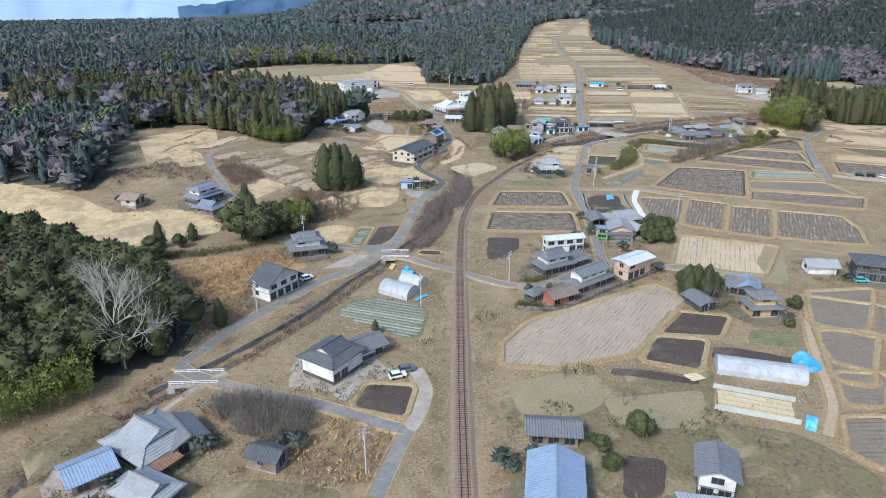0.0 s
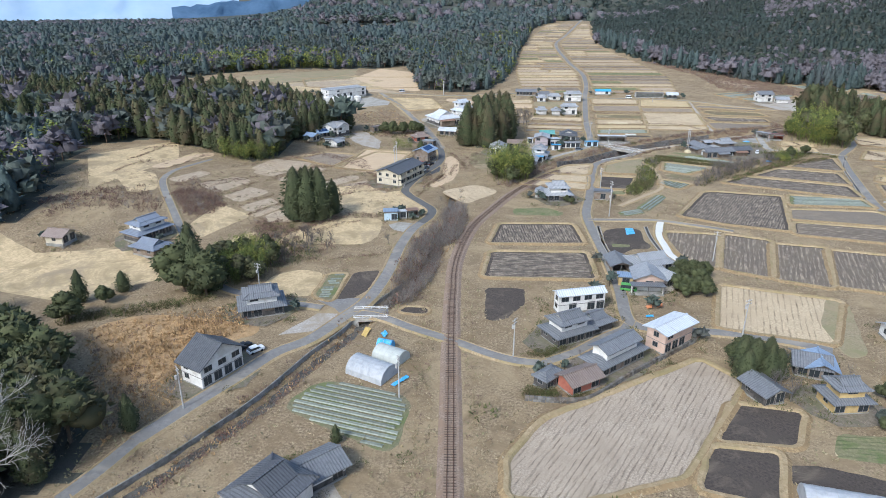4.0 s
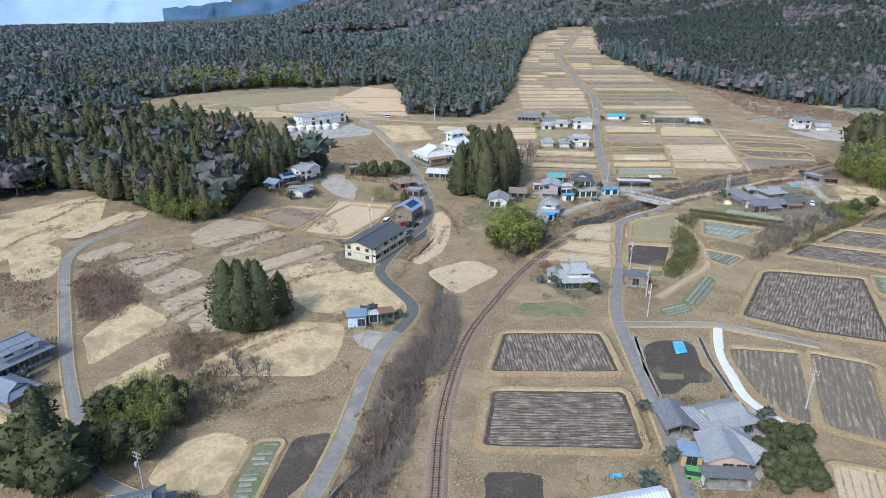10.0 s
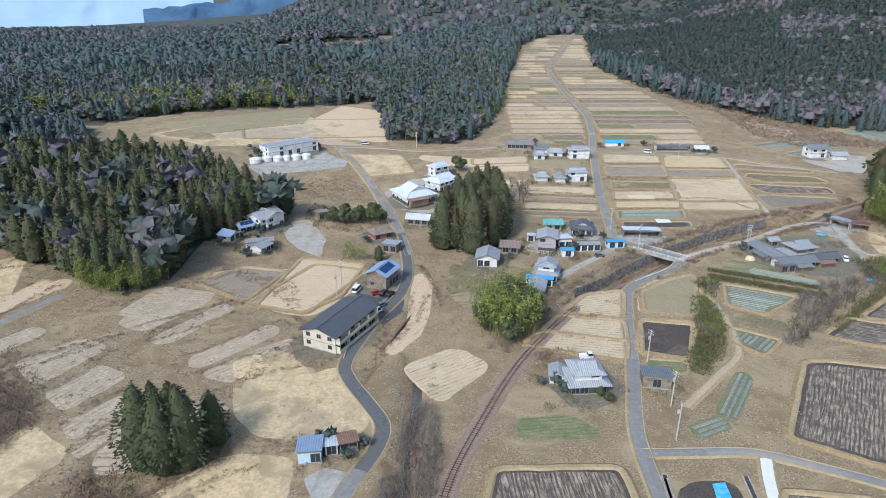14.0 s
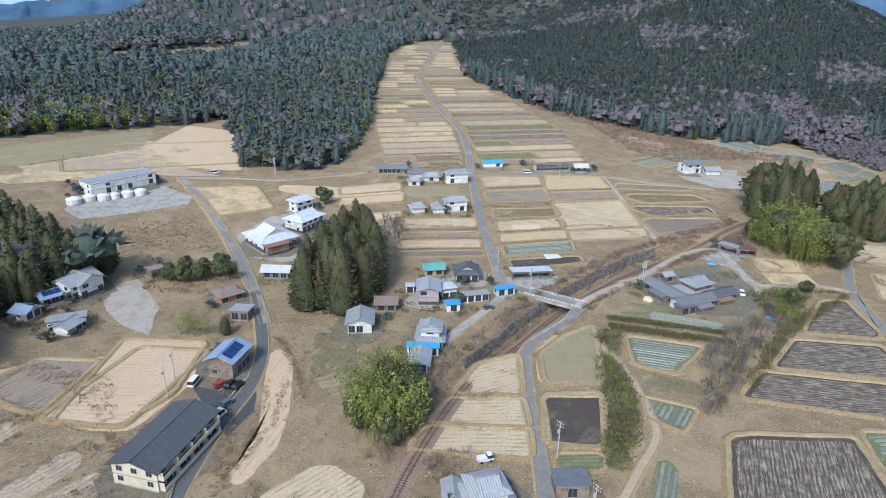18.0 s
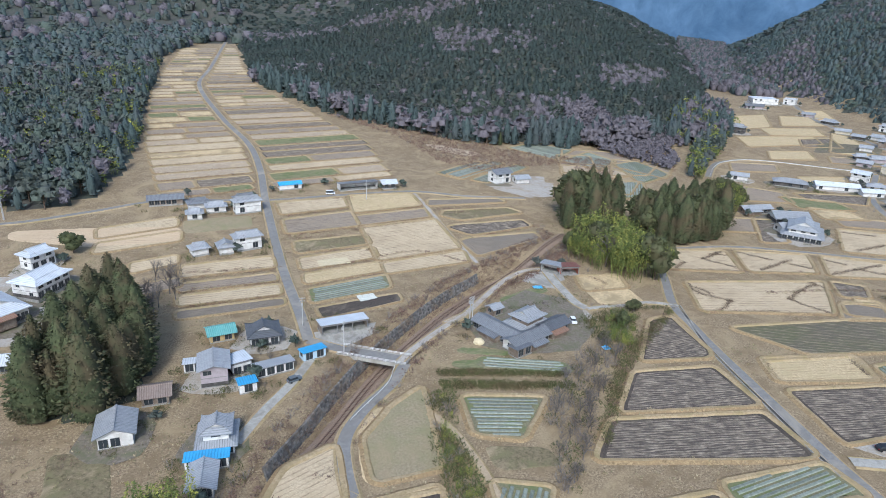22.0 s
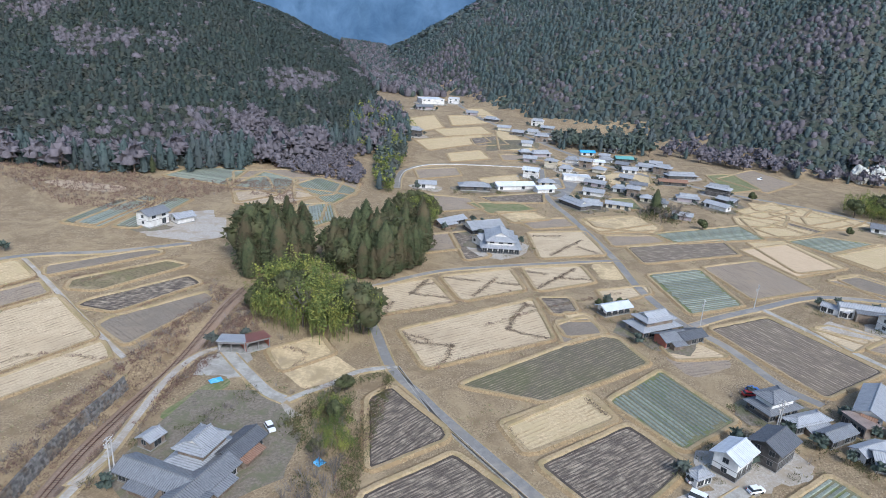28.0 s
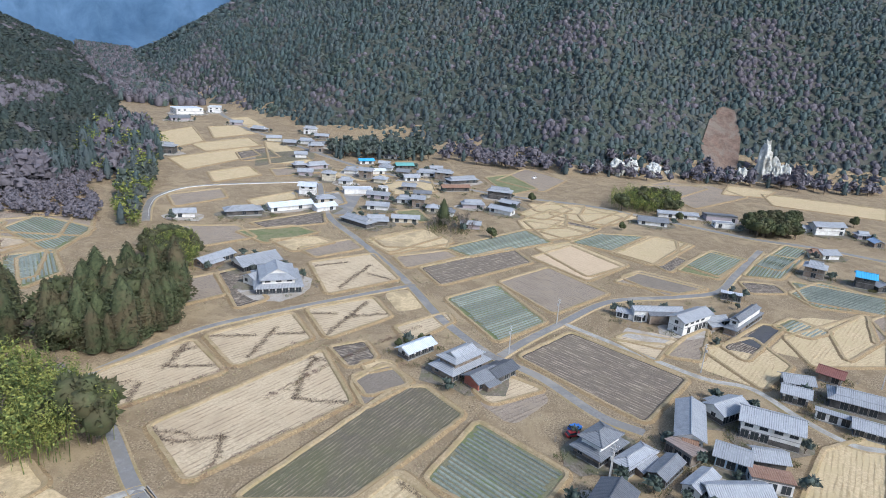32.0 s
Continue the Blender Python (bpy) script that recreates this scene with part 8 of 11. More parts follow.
house(16.8, 75.5, -9, 8.8, 21.0, 'gable', 1, 'blue', 'ochre', high=4.2, along='y', word='barn')
house(19.6, 95.2, -5, 8.4, 4.4, 'gable', 1, 'grey', 'wood', word='shed')
house(43.4, 82.6, -18, 5.2, 6.4, 'gable', 2, 'grey', 'white', along='y')
house(41.5, 73.6, -9, 13.0, 7.0, 'gable', 1, 'white', 'white', high=3.4)
house(78.4, 143.6, 4, 8.0, 6.4, 'irimoya', 2, 'grey', 'ochre', skirt=True)
house(78.6, 155.9, -21, 7.2, 7.0, 'gable', 1, 'grey', 'white')
house(118.4, 165.0, -18, 9.5, 8.0, 'hip', 2, 'dark', 'dark')
house(106.6, 169.0, -5, 8.6, 6.0, 'gable', 1, 'white', 'white', word='shed', sparse=True)
house(36.5, 183.7, 13, 12.0, 3.1, 'gable', 2, 'white', 'white')
house(38.9, 158.8, 37, 13.4, 5.1, 'gable', 2, 'grey', 'white', skirt=True)
house(29.8, 150.0, 30, 6.9, 4.3, 'gable', 1, 'brown', 'red')
house(24.0, 151.1, 42, 5.4, 3.2, 'hip', 1, 'grey', 'dark')
house(53.0, 166.6, 36, 9.8, 4.8, 'gable', 2, 'white', 'pink', pitch=0.2)
house(46.4, 275.3, 4, 9.9, 9.0, 'irimoya', 2, 'light', 'white', skirt=True)
house(40.5, 278.0, -9, 3.7, 5.0, 'gable', 1, 'light', 'white', word='shed', sparse=True, along='y')
house(63.7, 275.9, -10, 6.5, 5.0, 'shed', 1, 'grey', 'wood', word='shed', sparse=True)
house(-43.8, 154.5, 58, 11.5, 7.2, 'gable', 2, 'dark', 'white', along='y', pitch=0.6, high=2.4)
house(-41.1, 182.6, 19, 10.9, 8.7, 'irimoya', 2, 'grey', 'white', skirt=True)
house(-87.8, 229.0, 60, 13.0, 8.1, 'irimoya', 2, 'slate', 'white', skirt=True)
house(-82.1, 217.4, 66, 7.2, 9.4, 'irimoya', 1, 'slate', 'wood', along='y')
house(-111.2, 222.6, 78, 6.7, 7.0, 'gable', 1, 'brown', 'cream', along='y')
house(-73.6, 207.2, 58, 2.6, 3.0, 'shed', 1, 'teal', 'red', word='shed', along='y')
house(-14.4, 301.6, 63, 21.0, 11.2, 'gable', 2, 'dark', 'cream', word='apartment_house', pitch=0.3, balcony=True)
house(-4.6, 333.6, 65, 9.8, 7.8, 'gable', 2, 'blue', 'wood', solar=True)
house(-14.6, 251.4, 5, 4.5, 5.0, 'shed', 1, 'blue', 'blue', word='shed', along='y')
house(-10.6, 252.7, 9, 2.4, 3.0, 'shed', 1, 'white', 'white', word='shed', along='y')
house(-7.4, 253.8, 16, 3.6, 3.5, 'shed', 1, 'rust', 'wood', word='shed', open_front=True)
house(-53.2, 387.9, 52, 9.4, 11.5, 'gable', 2, 'light', 'white', along='y')
house(-50.9, 365.1, 13, 10.7, 6.0, 'shed', 1, 'light', 'white')
house(-63.5, 371.8, 61, 6.3, 6.3, 'gable', 1, 'blue', 'cream', solar=True, along='y')
house(-59.9, 382.3, 36, 7.0, 5.0, 'gable', 1, 'blue', 'cream', solar=True)
house(3.9, 420.4, 29, 15.0, 15.9, 'irimoya', 1, 'white', 'white', high=4.0, along='y')
house(16.8, 434.8, 47, 14.0, 10.1, 'irimoya', 2, 'white', 'white')
house(15.8, 454.1, 37, 9.7, 6.6, 'irimoya', 2, 'white', 'white')
house(6.4, 391.5, -13, 9.6, 6.0, 'gable', 1, 'white', 'wood', word='shed')
house(-8.3, 376.0, 29, 7.9, 7.1, 'irimoya', 1, 'brown', 'red')
house(-3.2, 362.6, -17, 5.3, 5.0, 'shed', 1, 'light', 'wood', word='shed')
house(-33.2, 398.3, 31, 6.0, 6.0, 'shed', 1, 'brown', 'wood', word='shed', along='y')
house(-54.1, 387.3, 54, 11.7, 9.3, 'gable', 2, 'light', 'white')
house(-49.9, 361.7, 63, 6.4, 6.1, 'gable', 1, 'light', 'white')
house(-63.3, 489.4, 39, 30.3, 11.6, 'flat', 2, 'white', 'white', word='factory', sparse=True)
house(59.2, 356.1, -3, 4.0, 3.5, 'shed', 1, 'bright', 'white', word='shed')
house(78.3, 364.0, 6, 6.2, 3.0, 'shed', 1, 'bright', 'blue', word='shed')
house(91.3, 375.4, -5, 14.7, 6.0, 'shed', 1, 'white', 'wood', word='shed', open_front=True)
house(62.0, 501.4, -8, 13.1, 5.0, 'gable', 1, 'grey', 'wood', word='shed')
house(69.8, 480.9, -8, 7.3, 6.5, 'irimoya', 1, 'light', 'white', sparse=True)
house(79.2, 486.3, -5, 9.4, 6.5, 'irimoya', 1, 'light', 'white', sparse=True)
house(90.9, 481.9, 2, 12.8, 6.5, 'irimoya', 2, 'light', 'white', sparse=True)
house(73.3, 492.6, 0, 9.7, 6.5, 'irimoya', 1, 'grey', 'white', sparse=True)
house(81.9, 446.2, 3, 11.4, 6.5, 'irimoya', 2, 'light', 'white', sparse=True)
house(73.9, 445.6, -4, 5.3, 6.5, 'irimoya', 1, 'light', 'white', sparse=True, along='y')
house(65.0, 447.0, 6, 7.2, 6.5, 'irimoya', 1, 'light', 'white', sparse=True)
house(92.6, 492.6, 6, 10.3, 6.5, 'irimoya', 1, 'grey', 'white', sparse=True)
house(116.4, 505.3, -3, 10.2, 4.0, 'gable', 1, 'bright', 'white', word='shed', sparse=True)
house(146.3, 495.6, -3, 19.8, 6.0, 'shed', 1, 'grey', 'white', word='shed', open_front=True)
house(160.8, 492.3, -8, 7.6, 6.0, 'gable', 1, 'white', 'white', word='shed')
house(219.4, 483.4, 6, 11.8, 9.0, 'gable', 2, 'grey', 'white', sparse=True)
house(229.7, 478.8, -8, 9.2, 7.0, 'gable', 1, 'light', 'white', sparse=True)
house(130.4, 353.0, -78, 15.3, 5.0, 'gable', 1, 'grey', 'white')
house(134.4, 345.0, 10, 13.3, 5.0, 'gable', 1, 'grey', 'white')
house(140.1, 352.3, 15, 11.7, 9.1, 'irimoya', 2, 'light', 'wood', skirt=True)
house(146.0, 348.1, 10, 9.6, 4.5, 'gable', 1, 'dark', 'wood')
house(129.7, 341.4, 8, 5.5, 3.5, 'shed', 1, 'grey', 'wood', word='shed')
house(137.1, 365.0, 9, 4.0, 3.5, 'gable', 1, 'light', 'wood', word='shed')
house(269.7, 309.5, -31, 11.4, 5.5, 'gable', 1, 'white', 'white', word='shed')
house(264.6, 295.3, -31, 15.9, 9.0, 'irimoya', 2, 'light', 'wood', skirt=True)
house(259.2, 288.2, -34, 8.1, 5.2, 'gable', 1, 'grey', 'red')
house(264.3, 284.0, -31, 8.3, 4.5, 'gable', 1, 'dark', 'dark')
house(303.0, 370.5, -58, 16.5, 19.1, 'irimoya', 2, 'light', 'white', skirt=True, along='y')
house(318.3, 387.0, -32, 16.7, 10.8, 'gable', 1, 'light', 'white')
house(302.5, 377.3, -21, 9.1, 8.5, 'gable', 1, 'light', 'white')
house(315.1, 402.7, -15, 16.5, 5.9, 'gable', 1, 'light', 'wood')
house(323.4, 238.4, -71, 17.3, 3.8, 'gable', 1, 'light', 'white', high=4.2)
house(321.5, 247.1, -101, 8.6, 3.4, 'gable', 1, 'light', 'white')
house(320.2, 227.8, -40, 16.7, 6.9, 'gable', 2, 'light', 'white')
house(326.8, 218.4, -57, 9.8, 3.6, 'irimoya', 1, 'light', 'white')
house(330.2, 208.4, -31, 25.0, 3.9, 'irimoya', 2, 'grey', 'white', skirt=True)
house(356.2, 208.0, -101, 7.0, 4.0, 'shed', 1, 'white', 'dark', word='shed')
house(296.7, 190.7, -116, 5.9, 5.0, 'gable', 1, 'red', 'wood', word='shed')
house(237.0, 257.1, -33, 11.6, 7.9, 'hip', 2, 'grey', 'white', skirt=True)
house(235.2, 249.3, -36, 11.2, 4.2, 'hip', 1, 'light', 'dark')
house(233.2, 242.8, -30, 9.4, 4.1, 'gable', 1, 'grey', 'dark', word='shed')
house(242.0, 237.9, -133, 7.0, 5.0, 'shed', 1, 'brown', 'wood', word='shed')
house(230.8, 235.9, -34, 8.8, 3.9, 'gable', 1, 'light', 'white', word='shed')
house(205.4, 261.4, -17, 8.5, 6.6, 'gable', 2, 'white', 'white')
house(215.3, 254.8, -18, 9.6, 7.6, 'gable', 2, 'dark', 'dark')
house(196.9, 266.4, -31, 4.3, 3.0, 'hip', 1, 'light', 'white', word='shed')
house(390.0, 372.0, -115, 20.0, 8.0, 'irimoya', 1, 'light', 'dark', sparse=True)
house(394.6, 364.6, -71, 13.5, 9.0, 'irimoya', 1, 'light', 'dark', sparse=True)
house(404.2, 352.4, -74, 15.3, 6.0, 'gable', 1, 'light', 'cream', sparse=True)
house(421.9, 372.9, -77, 13.3, 7.0, 'gable', 1, 'light', 'white', sparse=True)
house(444.8, 380.3, -83, 14.4, 7.0, 'gable', 1, 'light', 'mauve', sparse=True)
house(451.5, 395.2, -60, 19.5, 9.0, 'flat', 1, 'white', 'white', sparse=True)
house(461.7, 383.0, -61, 6.8, 6.0, 'flat', 1, 'white', 'white', sparse=True)
house(434.5, 418.4, -77, 11.0, 8.0, 'gable', 2, 'white', 'white', sparse=True)
house(501.3, 377.5, -59, 11.2, 8.0, 'gable', 1, 'white', 'white', sparse=True)
house(508.4, 403.5, -57, 13.4, 6.0, 'gable', 1, 'white', 'white', sparse=True)
house(477.3, 439.5, -68, 10.4, 8.0, 'gable', 1, 'light', 'mauve', sparse=True)
house(499.9, 442.2, -38, 16.6, 8.0, 'irimoya', 1, 'light', 'mauve', sparse=True)
house(493.4, 451.4, -46, 9.6, 7.0, 'irimoya', 1, 'light', 'dark', sparse=True)
house(521.6, 372.0, -79, 15.1, 8.0, 'irimoya', 1, 'light', 'white', sparse=True)
house(515.7, 359.2, -90, 13.3, 8.0, 'irimoya', 2, 'light', 'wood', sparse=True)
house(511.5, 346.0, -47, 23.6, 8.0, 'irimoya', 1, 'light', 'dark', sparse=True)
house(460.8, 358.9, -74, 11.5, 6.0, 'gable', 1, 'grey', 'cream', sparse=True)
house(486.5, 345.0, -60, 19.9, 6.0, 'gable', 1, 'rust', 'dark', sparse=True)
house(450.2, 327.2, -72, 14.1, 8.0, 'irimoya', 1, 'light', 'mauve', sparse=True)
house(479.2, 316.4, -92, 15.9, 9.0, 'irimoya', 2, 'light', 'dark', sparse=True)
house(445.5, 310.0, -110, 15.7, 7.0, 'gable', 1, 'light', 'white', sparse=True)
house(462.2, 307.9, -108, 12.3, 7.0, 'gable', 1, 'light', 'dark', sparse=True)
house(408.6, 320.2, -81, 9.7, 5.0, 'gable', 1, 'light', 'mauve', sparse=True)
house(537.1, 420.8, -53, 12.5, 6.0, 'gable', 1, 'bright', 'white', sparse=True)
house(537.1, 407.1, -83, 8.9, 6.0, 'gable', 1, 'light', 'mauve', sparse=True)
house(537.8, 392.9, -57, 14.3, 7.0, 'gable', 1, 'teal', 'dark', sparse=True)
house(539.8, 370.3, -70, 9.9, 7.0, 'gable', 1, 'light', 'dark', sparse=True)
house(562.3, 491.2, -72, 10.5, 8.0, 'gable', 1, 'light', 'dark', sparse=True)
house(576.8, 484.7, -76, 13.1, 8.0, 'irimoya', 1, 'light', 'white', sparse=True)
house(552.4, 465.5, -63, 12.4, 8.0, 'irimoya', 2, 'light', 'wood', sparse=True)
house(573.9, 470.4, -42, 16.5, 7.0, 'gable', 1, 'grey', 'wood', sparse=True)
house(525.5, 465.2, -66, 9.7, 8.0, 'gable', 1, 'white', 'white', sparse=True)
house(571.1, 509.0, -65, 12.8, 8.0, 'gable', 1, 'light', 'cream', sparse=True)
house(601.3, 538.1, -88, 15.1, 8.0, 'irimoya', 1, 'light', 'dark', sparse=True)
house(616.2, 567.3, -70, 11.8, 8.0, 'gable', 1, 'light', 'mauve', sparse=True)
house(478.0, 537.4, -74, 12.6, 9.0, 'irimoya', 2, 'light', 'dark', sparse=True)
house(637.4, 629.6, -37, 27.7, 20.0, 'flat', 2, 'white', 'white', sparse=True)
house(667.4, 619.8, -66, 13.7, 14.0, 'flat', 2, 'white', 'white', sparse=True, along='y')
house(599.9, 612.0, -38, 18.7, 9.0, 'gable', 1, 'grey', 'mauve', sparse=True)
house(361.6, 446.7, -54, 10.8, 7.0, 'gable', 1, 'light', 'white', sparse=True)
house(380.1, 427.4, -52, 19.6, 9.0, 'hip', 1, 'light', 'dark', sparse=True)
house(400.1, 412.7, -40, 25.9, 8.0, 'gable', 1, 'white', 'white', sparse=True)
house(406.9, 396.9, -34, 13.6, 7.0, 'gable', 1, 'white', 'white', sparse=True)
house(422.9, 403.2, -49, 11.8, 8.0, 'hip', 1, 'light', 'cream', sparse=True)
house(461.1, 230.1, -88, 17.6, 9.0, 'gable', 1, 'grey', 'white', sparse=True)
house(484.2, 214.9, -82, 25.1, 6.0, 'gable', 1, 'white', 'white', sparse=True)
house(490.8, 191.1, -83, 20.1, 12.0, 'shed', 1, 'grey', 'mauve', sparse=True)
house(473.7, 191.7, -78, 13.2, 7.0, 'flat', 1, 'white', 'white', sparse=True)
house(486.7, 148.6, -79, 7.7, 6.0, 'gable', 1, 'light', 'white', sparse=True)
house(487.5, 136.1, -70, 20.4, 9.0, 'gable', 2, 'light', 'white', sparse=True)
house(486.3, 118.3, -85, 8.6, 7.0, 'irimoya', 1, 'light', 'mauve', sparse=True)
house(472.2, 116.5, -81, 6.5, 8.0, 'gable', 1, 'blue', 'wood', sparse=True, along='y')
house(401.7, 166.0, -111, 9.8, 9.0, 'irimoya', 2, 'light', 'wood', sparse=True)
house(434.7, 156.1, -89, 8.0, 7.0, 'irimoya', 1, 'rust', 'cream', sparse=True)
house(436.1, 150.8, -66, 11.1, 8.0, 'gable', 1, 'light', 'white', sparse=True)
house(395.5, 148.3, -104, 8.6, 8.0, 'gable', 2, 'bright', 'dark', sparse=True)
house(393.5, 142.7, -77, 6.7, 7.0, 'gable', 1, 'light', 'dark', sparse=True, along='y')
house(31.1, 169.7, 28, 11.1, 7.3, 'irimoya', 2, 'grey', 'white', skirt=True)
house(38.2, 174.1, 31, 6.9, 6.5, 'irimoya', 1, 'grey', 'white')
house(57.5, 198.2, -7, 8.2, 8.0, 'gable', 1, 'light', 'pink', along='y', high=3.2)
house(61.0, 208.3, 16, 11.8, 8.0, 'irimoya', 1, 'light', 'white', high=3.2)
house(52.3, 208.6, 1, 4.8, 7.0, 'gable', 1, 'grey', 'wood', along='y', word='shed', open_front=True)
house(51.8, 198.7, -10, 3.6, 4.0, 'shed', 1, 'blue', 'ochre', word='shed', along='y')
house(55.9, 192.6, -4, 8.1, 2.6, 'shed', 1, 'grey', 'white', word='verandah', open_front=True)
house(62.1, 200.0, 32, 4.5, 7.0, 'gable', 1, 'light', 'white', along='y')
house(64.7, 146.6, 19, 4.6, 6.0, 'gable', 1, 'grey', 'cream', along='y', word='barn')
house(80.1, 155.2, -19, 5.0, 6.0, 'gable', 1, 'blue', 'wood', word='shed', along='y')
house(253.2, 235.6, -97, 7.0, 18.0, 'gable', 1, 'light', 'white', along='y', high=3.6)
house(264.2, 225.4, -48, 10.5, 7.0, 'gable', 1, 'light', 'white', high=3.4)
house(257.5, 216.4, -102, 14.3, 9.0, 'gable', 2, 'light', 'white')
house(242.5, 227.5, -105, 7.9, 7.0, 'gable', 1, 'light', 'blue', high=3.2)
house(245.2, 219.3, -86, 7.6, 6.0, 'gable', 1, 'light', 'dark')
house(236.7, 220.9, -92, 8.5, 5.0, 'shed', 1, 'rust', 'white', word='shed')
house(279.4, 204.9, -104, 7.4, 6.0, 'gable', 1, 'light', 'white', high=3.2)
house(288.2, 202.3, -88, 7.2, 5.0, 'gable', 1, 'light', 'white')
house(280.8, 188.9, -104, 14.7, 8.0, 'irimoya', 1, 'light', 'dark', high=3.2)
house(270.9, 197.8, -109, 8.3, 2.5, 'shed', 1, 'light', 'white', word='gatehouse')
house(266.9, 190.5, -106, 7.4, 5.0, 'gable', 1, 'light', 'white', word='shed')
house(229.2, 229.0, -72, 14.2, 6.0, 'gable', 1, 'light', 'white')
house(30.3, 350.0, -9, 7.9, 9.0, 'gable', 1, 'light', 'white', along='y', high=3.4)
house(39.4, 361.0, -10, 5.8, 5.0, 'gable', 1, 'brown', 'wood', word='shed')
house(53.3, 364.2, -11, 7.4, 9.0, 'gable', 2, 'light', 'mauve', along='y', pitch=0.3)
house(59.5, 366.0, 6, 6.0, 7.0, 'shed', 1, 'white', 'white', high=3.2, word='shed', along='y')
house(48.6, 371.0, -13, 2.6, 3.0, 'shed', 1, 'white', 'white', word='shed', along='y')
house(59.1, 384.6, -2, 7.5, 6.0, 'gable', 1, 'teal', 'ochre')
house(69.3, 378.4, -10, 8.8, 9.0, 'irimoya', 1, 'dark', 'white', along='y', high=3.4)
house(67.1, 361.4, 2, 9.5, 3.5, 'shed', 1, 'light', 'white', word='shed')
house(48.6, 338.2, -16, 8.2, 9.0, 'irimoya', 2, 'light', 'white', skirt=True, along='y')
house(45.3, 332.3, -15, 8.3, 3.0, 'shed', 1, 'bright', 'white', word='shed')
house(43.3, 326.3, -16, 4.3, 7.0, 'gable', 1, 'light', 'white', along='y')
house(175.6, 384.8, -55, 7.2, 5.0, 'shed', 1, 'light', 'white', word='shed', open_front=True)
house(179.9, 381.2, -21, 6.6, 5.0, 'shed', 1, 'red', 'red', word='shed', open_front=True)
house(622.2, 501.5, -78, 13.0, 7.5, 'irimoya', 2, 'light', 'white', sparse=True)
house(608.6, 485.0, -76, 12.7, 7.5, 'gable', 1, 'light', 'wood', sparse=True)
house(596.9, 458.1, -72, 12.0, 7.5, 'irimoya', 1, 'white', 'white', sparse=True)
house(582.4, 429.0, -79, 11.7, 7.5, 'hip', 1, 'light', 'cream', sparse=True)
house(567.5, 412.5, -84, 11.5, 7.5, 'irimoya', 1, 'grey', 'white', sparse=True)
house(472.6, 421.8, -80, 9.5, 7.5, 'hip', 2, 'light', 'cream', sparse=True)
house(470.1, 409.9, -83, 9.4, 7.5, 'irimoya', 1, 'light', 'white', sparse=True)
house(501.1, 418.2, -81, 10.0, 7.5, 'irimoya', 1, 'white', 'white', sparse=True)
house(493.9, 405.3, -84, 10.0, 7.5, 'gable', 2, 'light', 'wood', sparse=True)
house(486.2, 392.9, -85, 9.7, 7.5, 'hip', 1, 'light', 'cream', sparse=True)
house(475.1, 370.9, -84, 9.2, 7.5, 'gable', 1, 'white', 'wood', sparse=True)
house(442.5, 364.6, -83, 8.5, 7.5, 'irimoya', 1, 'white', 'white', sparse=True)
house(437.0, 354.8, -82, 8.3, 7.5, 'gable', 2, 'light', 'wood', sparse=True)
house(431.8, 345.2, -84, 8.1, 7.5, 'hip', 1, 'light', 'cream', sparse=True)
house(426.7, 335.9, -83, 7.8, 7.5, 'irimoya', 1, 'grey', 'white', sparse=True)
house(523.9, 401.5, -86, 10.5, 7.5, 'irimoya', 1, 'light', 'white', sparse=True)
house(516.0, 386.8, -85, 10.1, 7.5, 'gable', 1, 'grey', 'wood', sparse=True)
yard([(-13.7, 328.6), (-11.2, 333.0), (2.4, 328.5), (2.1, 313.8), (-3.2, 306.0), (-6.5, 312.0)], ASPHALT_DARK, "dark asphalt car park")
yard([(-21.6, 108.2), (-14.7, 117.4), (-10.0, 118.5), (-11.0, 115.3), (-16.2, 110.2), (-19.0, 105.9)], GRAVEL, "pale gravel yard")
yard([(-9.9, 431.1), (3.6, 450.3), (26.3, 443.6), (23.4, 409.0), (8.2, 402.6), (-2.9, 409.6)], GRAVEL, "pale gravel temple yard")
yard([(171.6, 277.0), (192.0, 267.3), (196.6, 262.6), (207.9, 258.2), (216.1, 247.0), (194.9, 257.6), (176.2, 269.3)], GRAVEL, "pale gravel yard")
yard([(82.8, 376.6), (101.3, 374.8), (97.8, 368.8), (87.4, 364.7), (82.0, 368.1)], CONCRETE, "concrete forecourt")
yard([(209.4, 481.8), (212.0, 469.9), (236.5, 466.4), (248.9, 483.7), (232.5, 491.0)], GRAVEL, "pale gravel yard")
yard([(165.9, 382.6), (181.9, 389.3), (174.8, 376.3), (164.2, 373.3)], CONCRETE, "concrete farmyard")
yard([(-15.1, 244.9), (-11.4, 247.7), (-5.3, 245.8), (-8.4, 237.1), (-12.6, 239.6)], CONCRETE, "worn concrete lay-by")
yard([(-23.7, 183.6), (-28.7, 187.7), (-19.9, 189.2), (-15.2, 189.1), (-15.8, 183.2), (-20.7, 179.1)], ASPHALT, "worn asphalt junction")
yard([(444.3, 412.4), (448.3, 391.6), (405.1, 381.8), (401.1, 389.4)], ASPHALT, "asphalt forecourt")
yard([(241.9, 231.1), (232.6, 228.5), (227.0, 233.9), (231.2, 238.4)], GRAVEL, "pale gravel courtyard")
yard([(313.1, 248.1), (309.5, 233.9), (302.6, 238.0), (305.0, 251.0)], GRAVEL, "pale gravel yard")
yard([(-78.7, 462.8), (-78.8, 477.4), (-46.7, 494.3), (-30.9, 477.4), (-31.9, 467.9), (-70.8, 453.9)], CONCRETE, "pale concrete factory terrace")
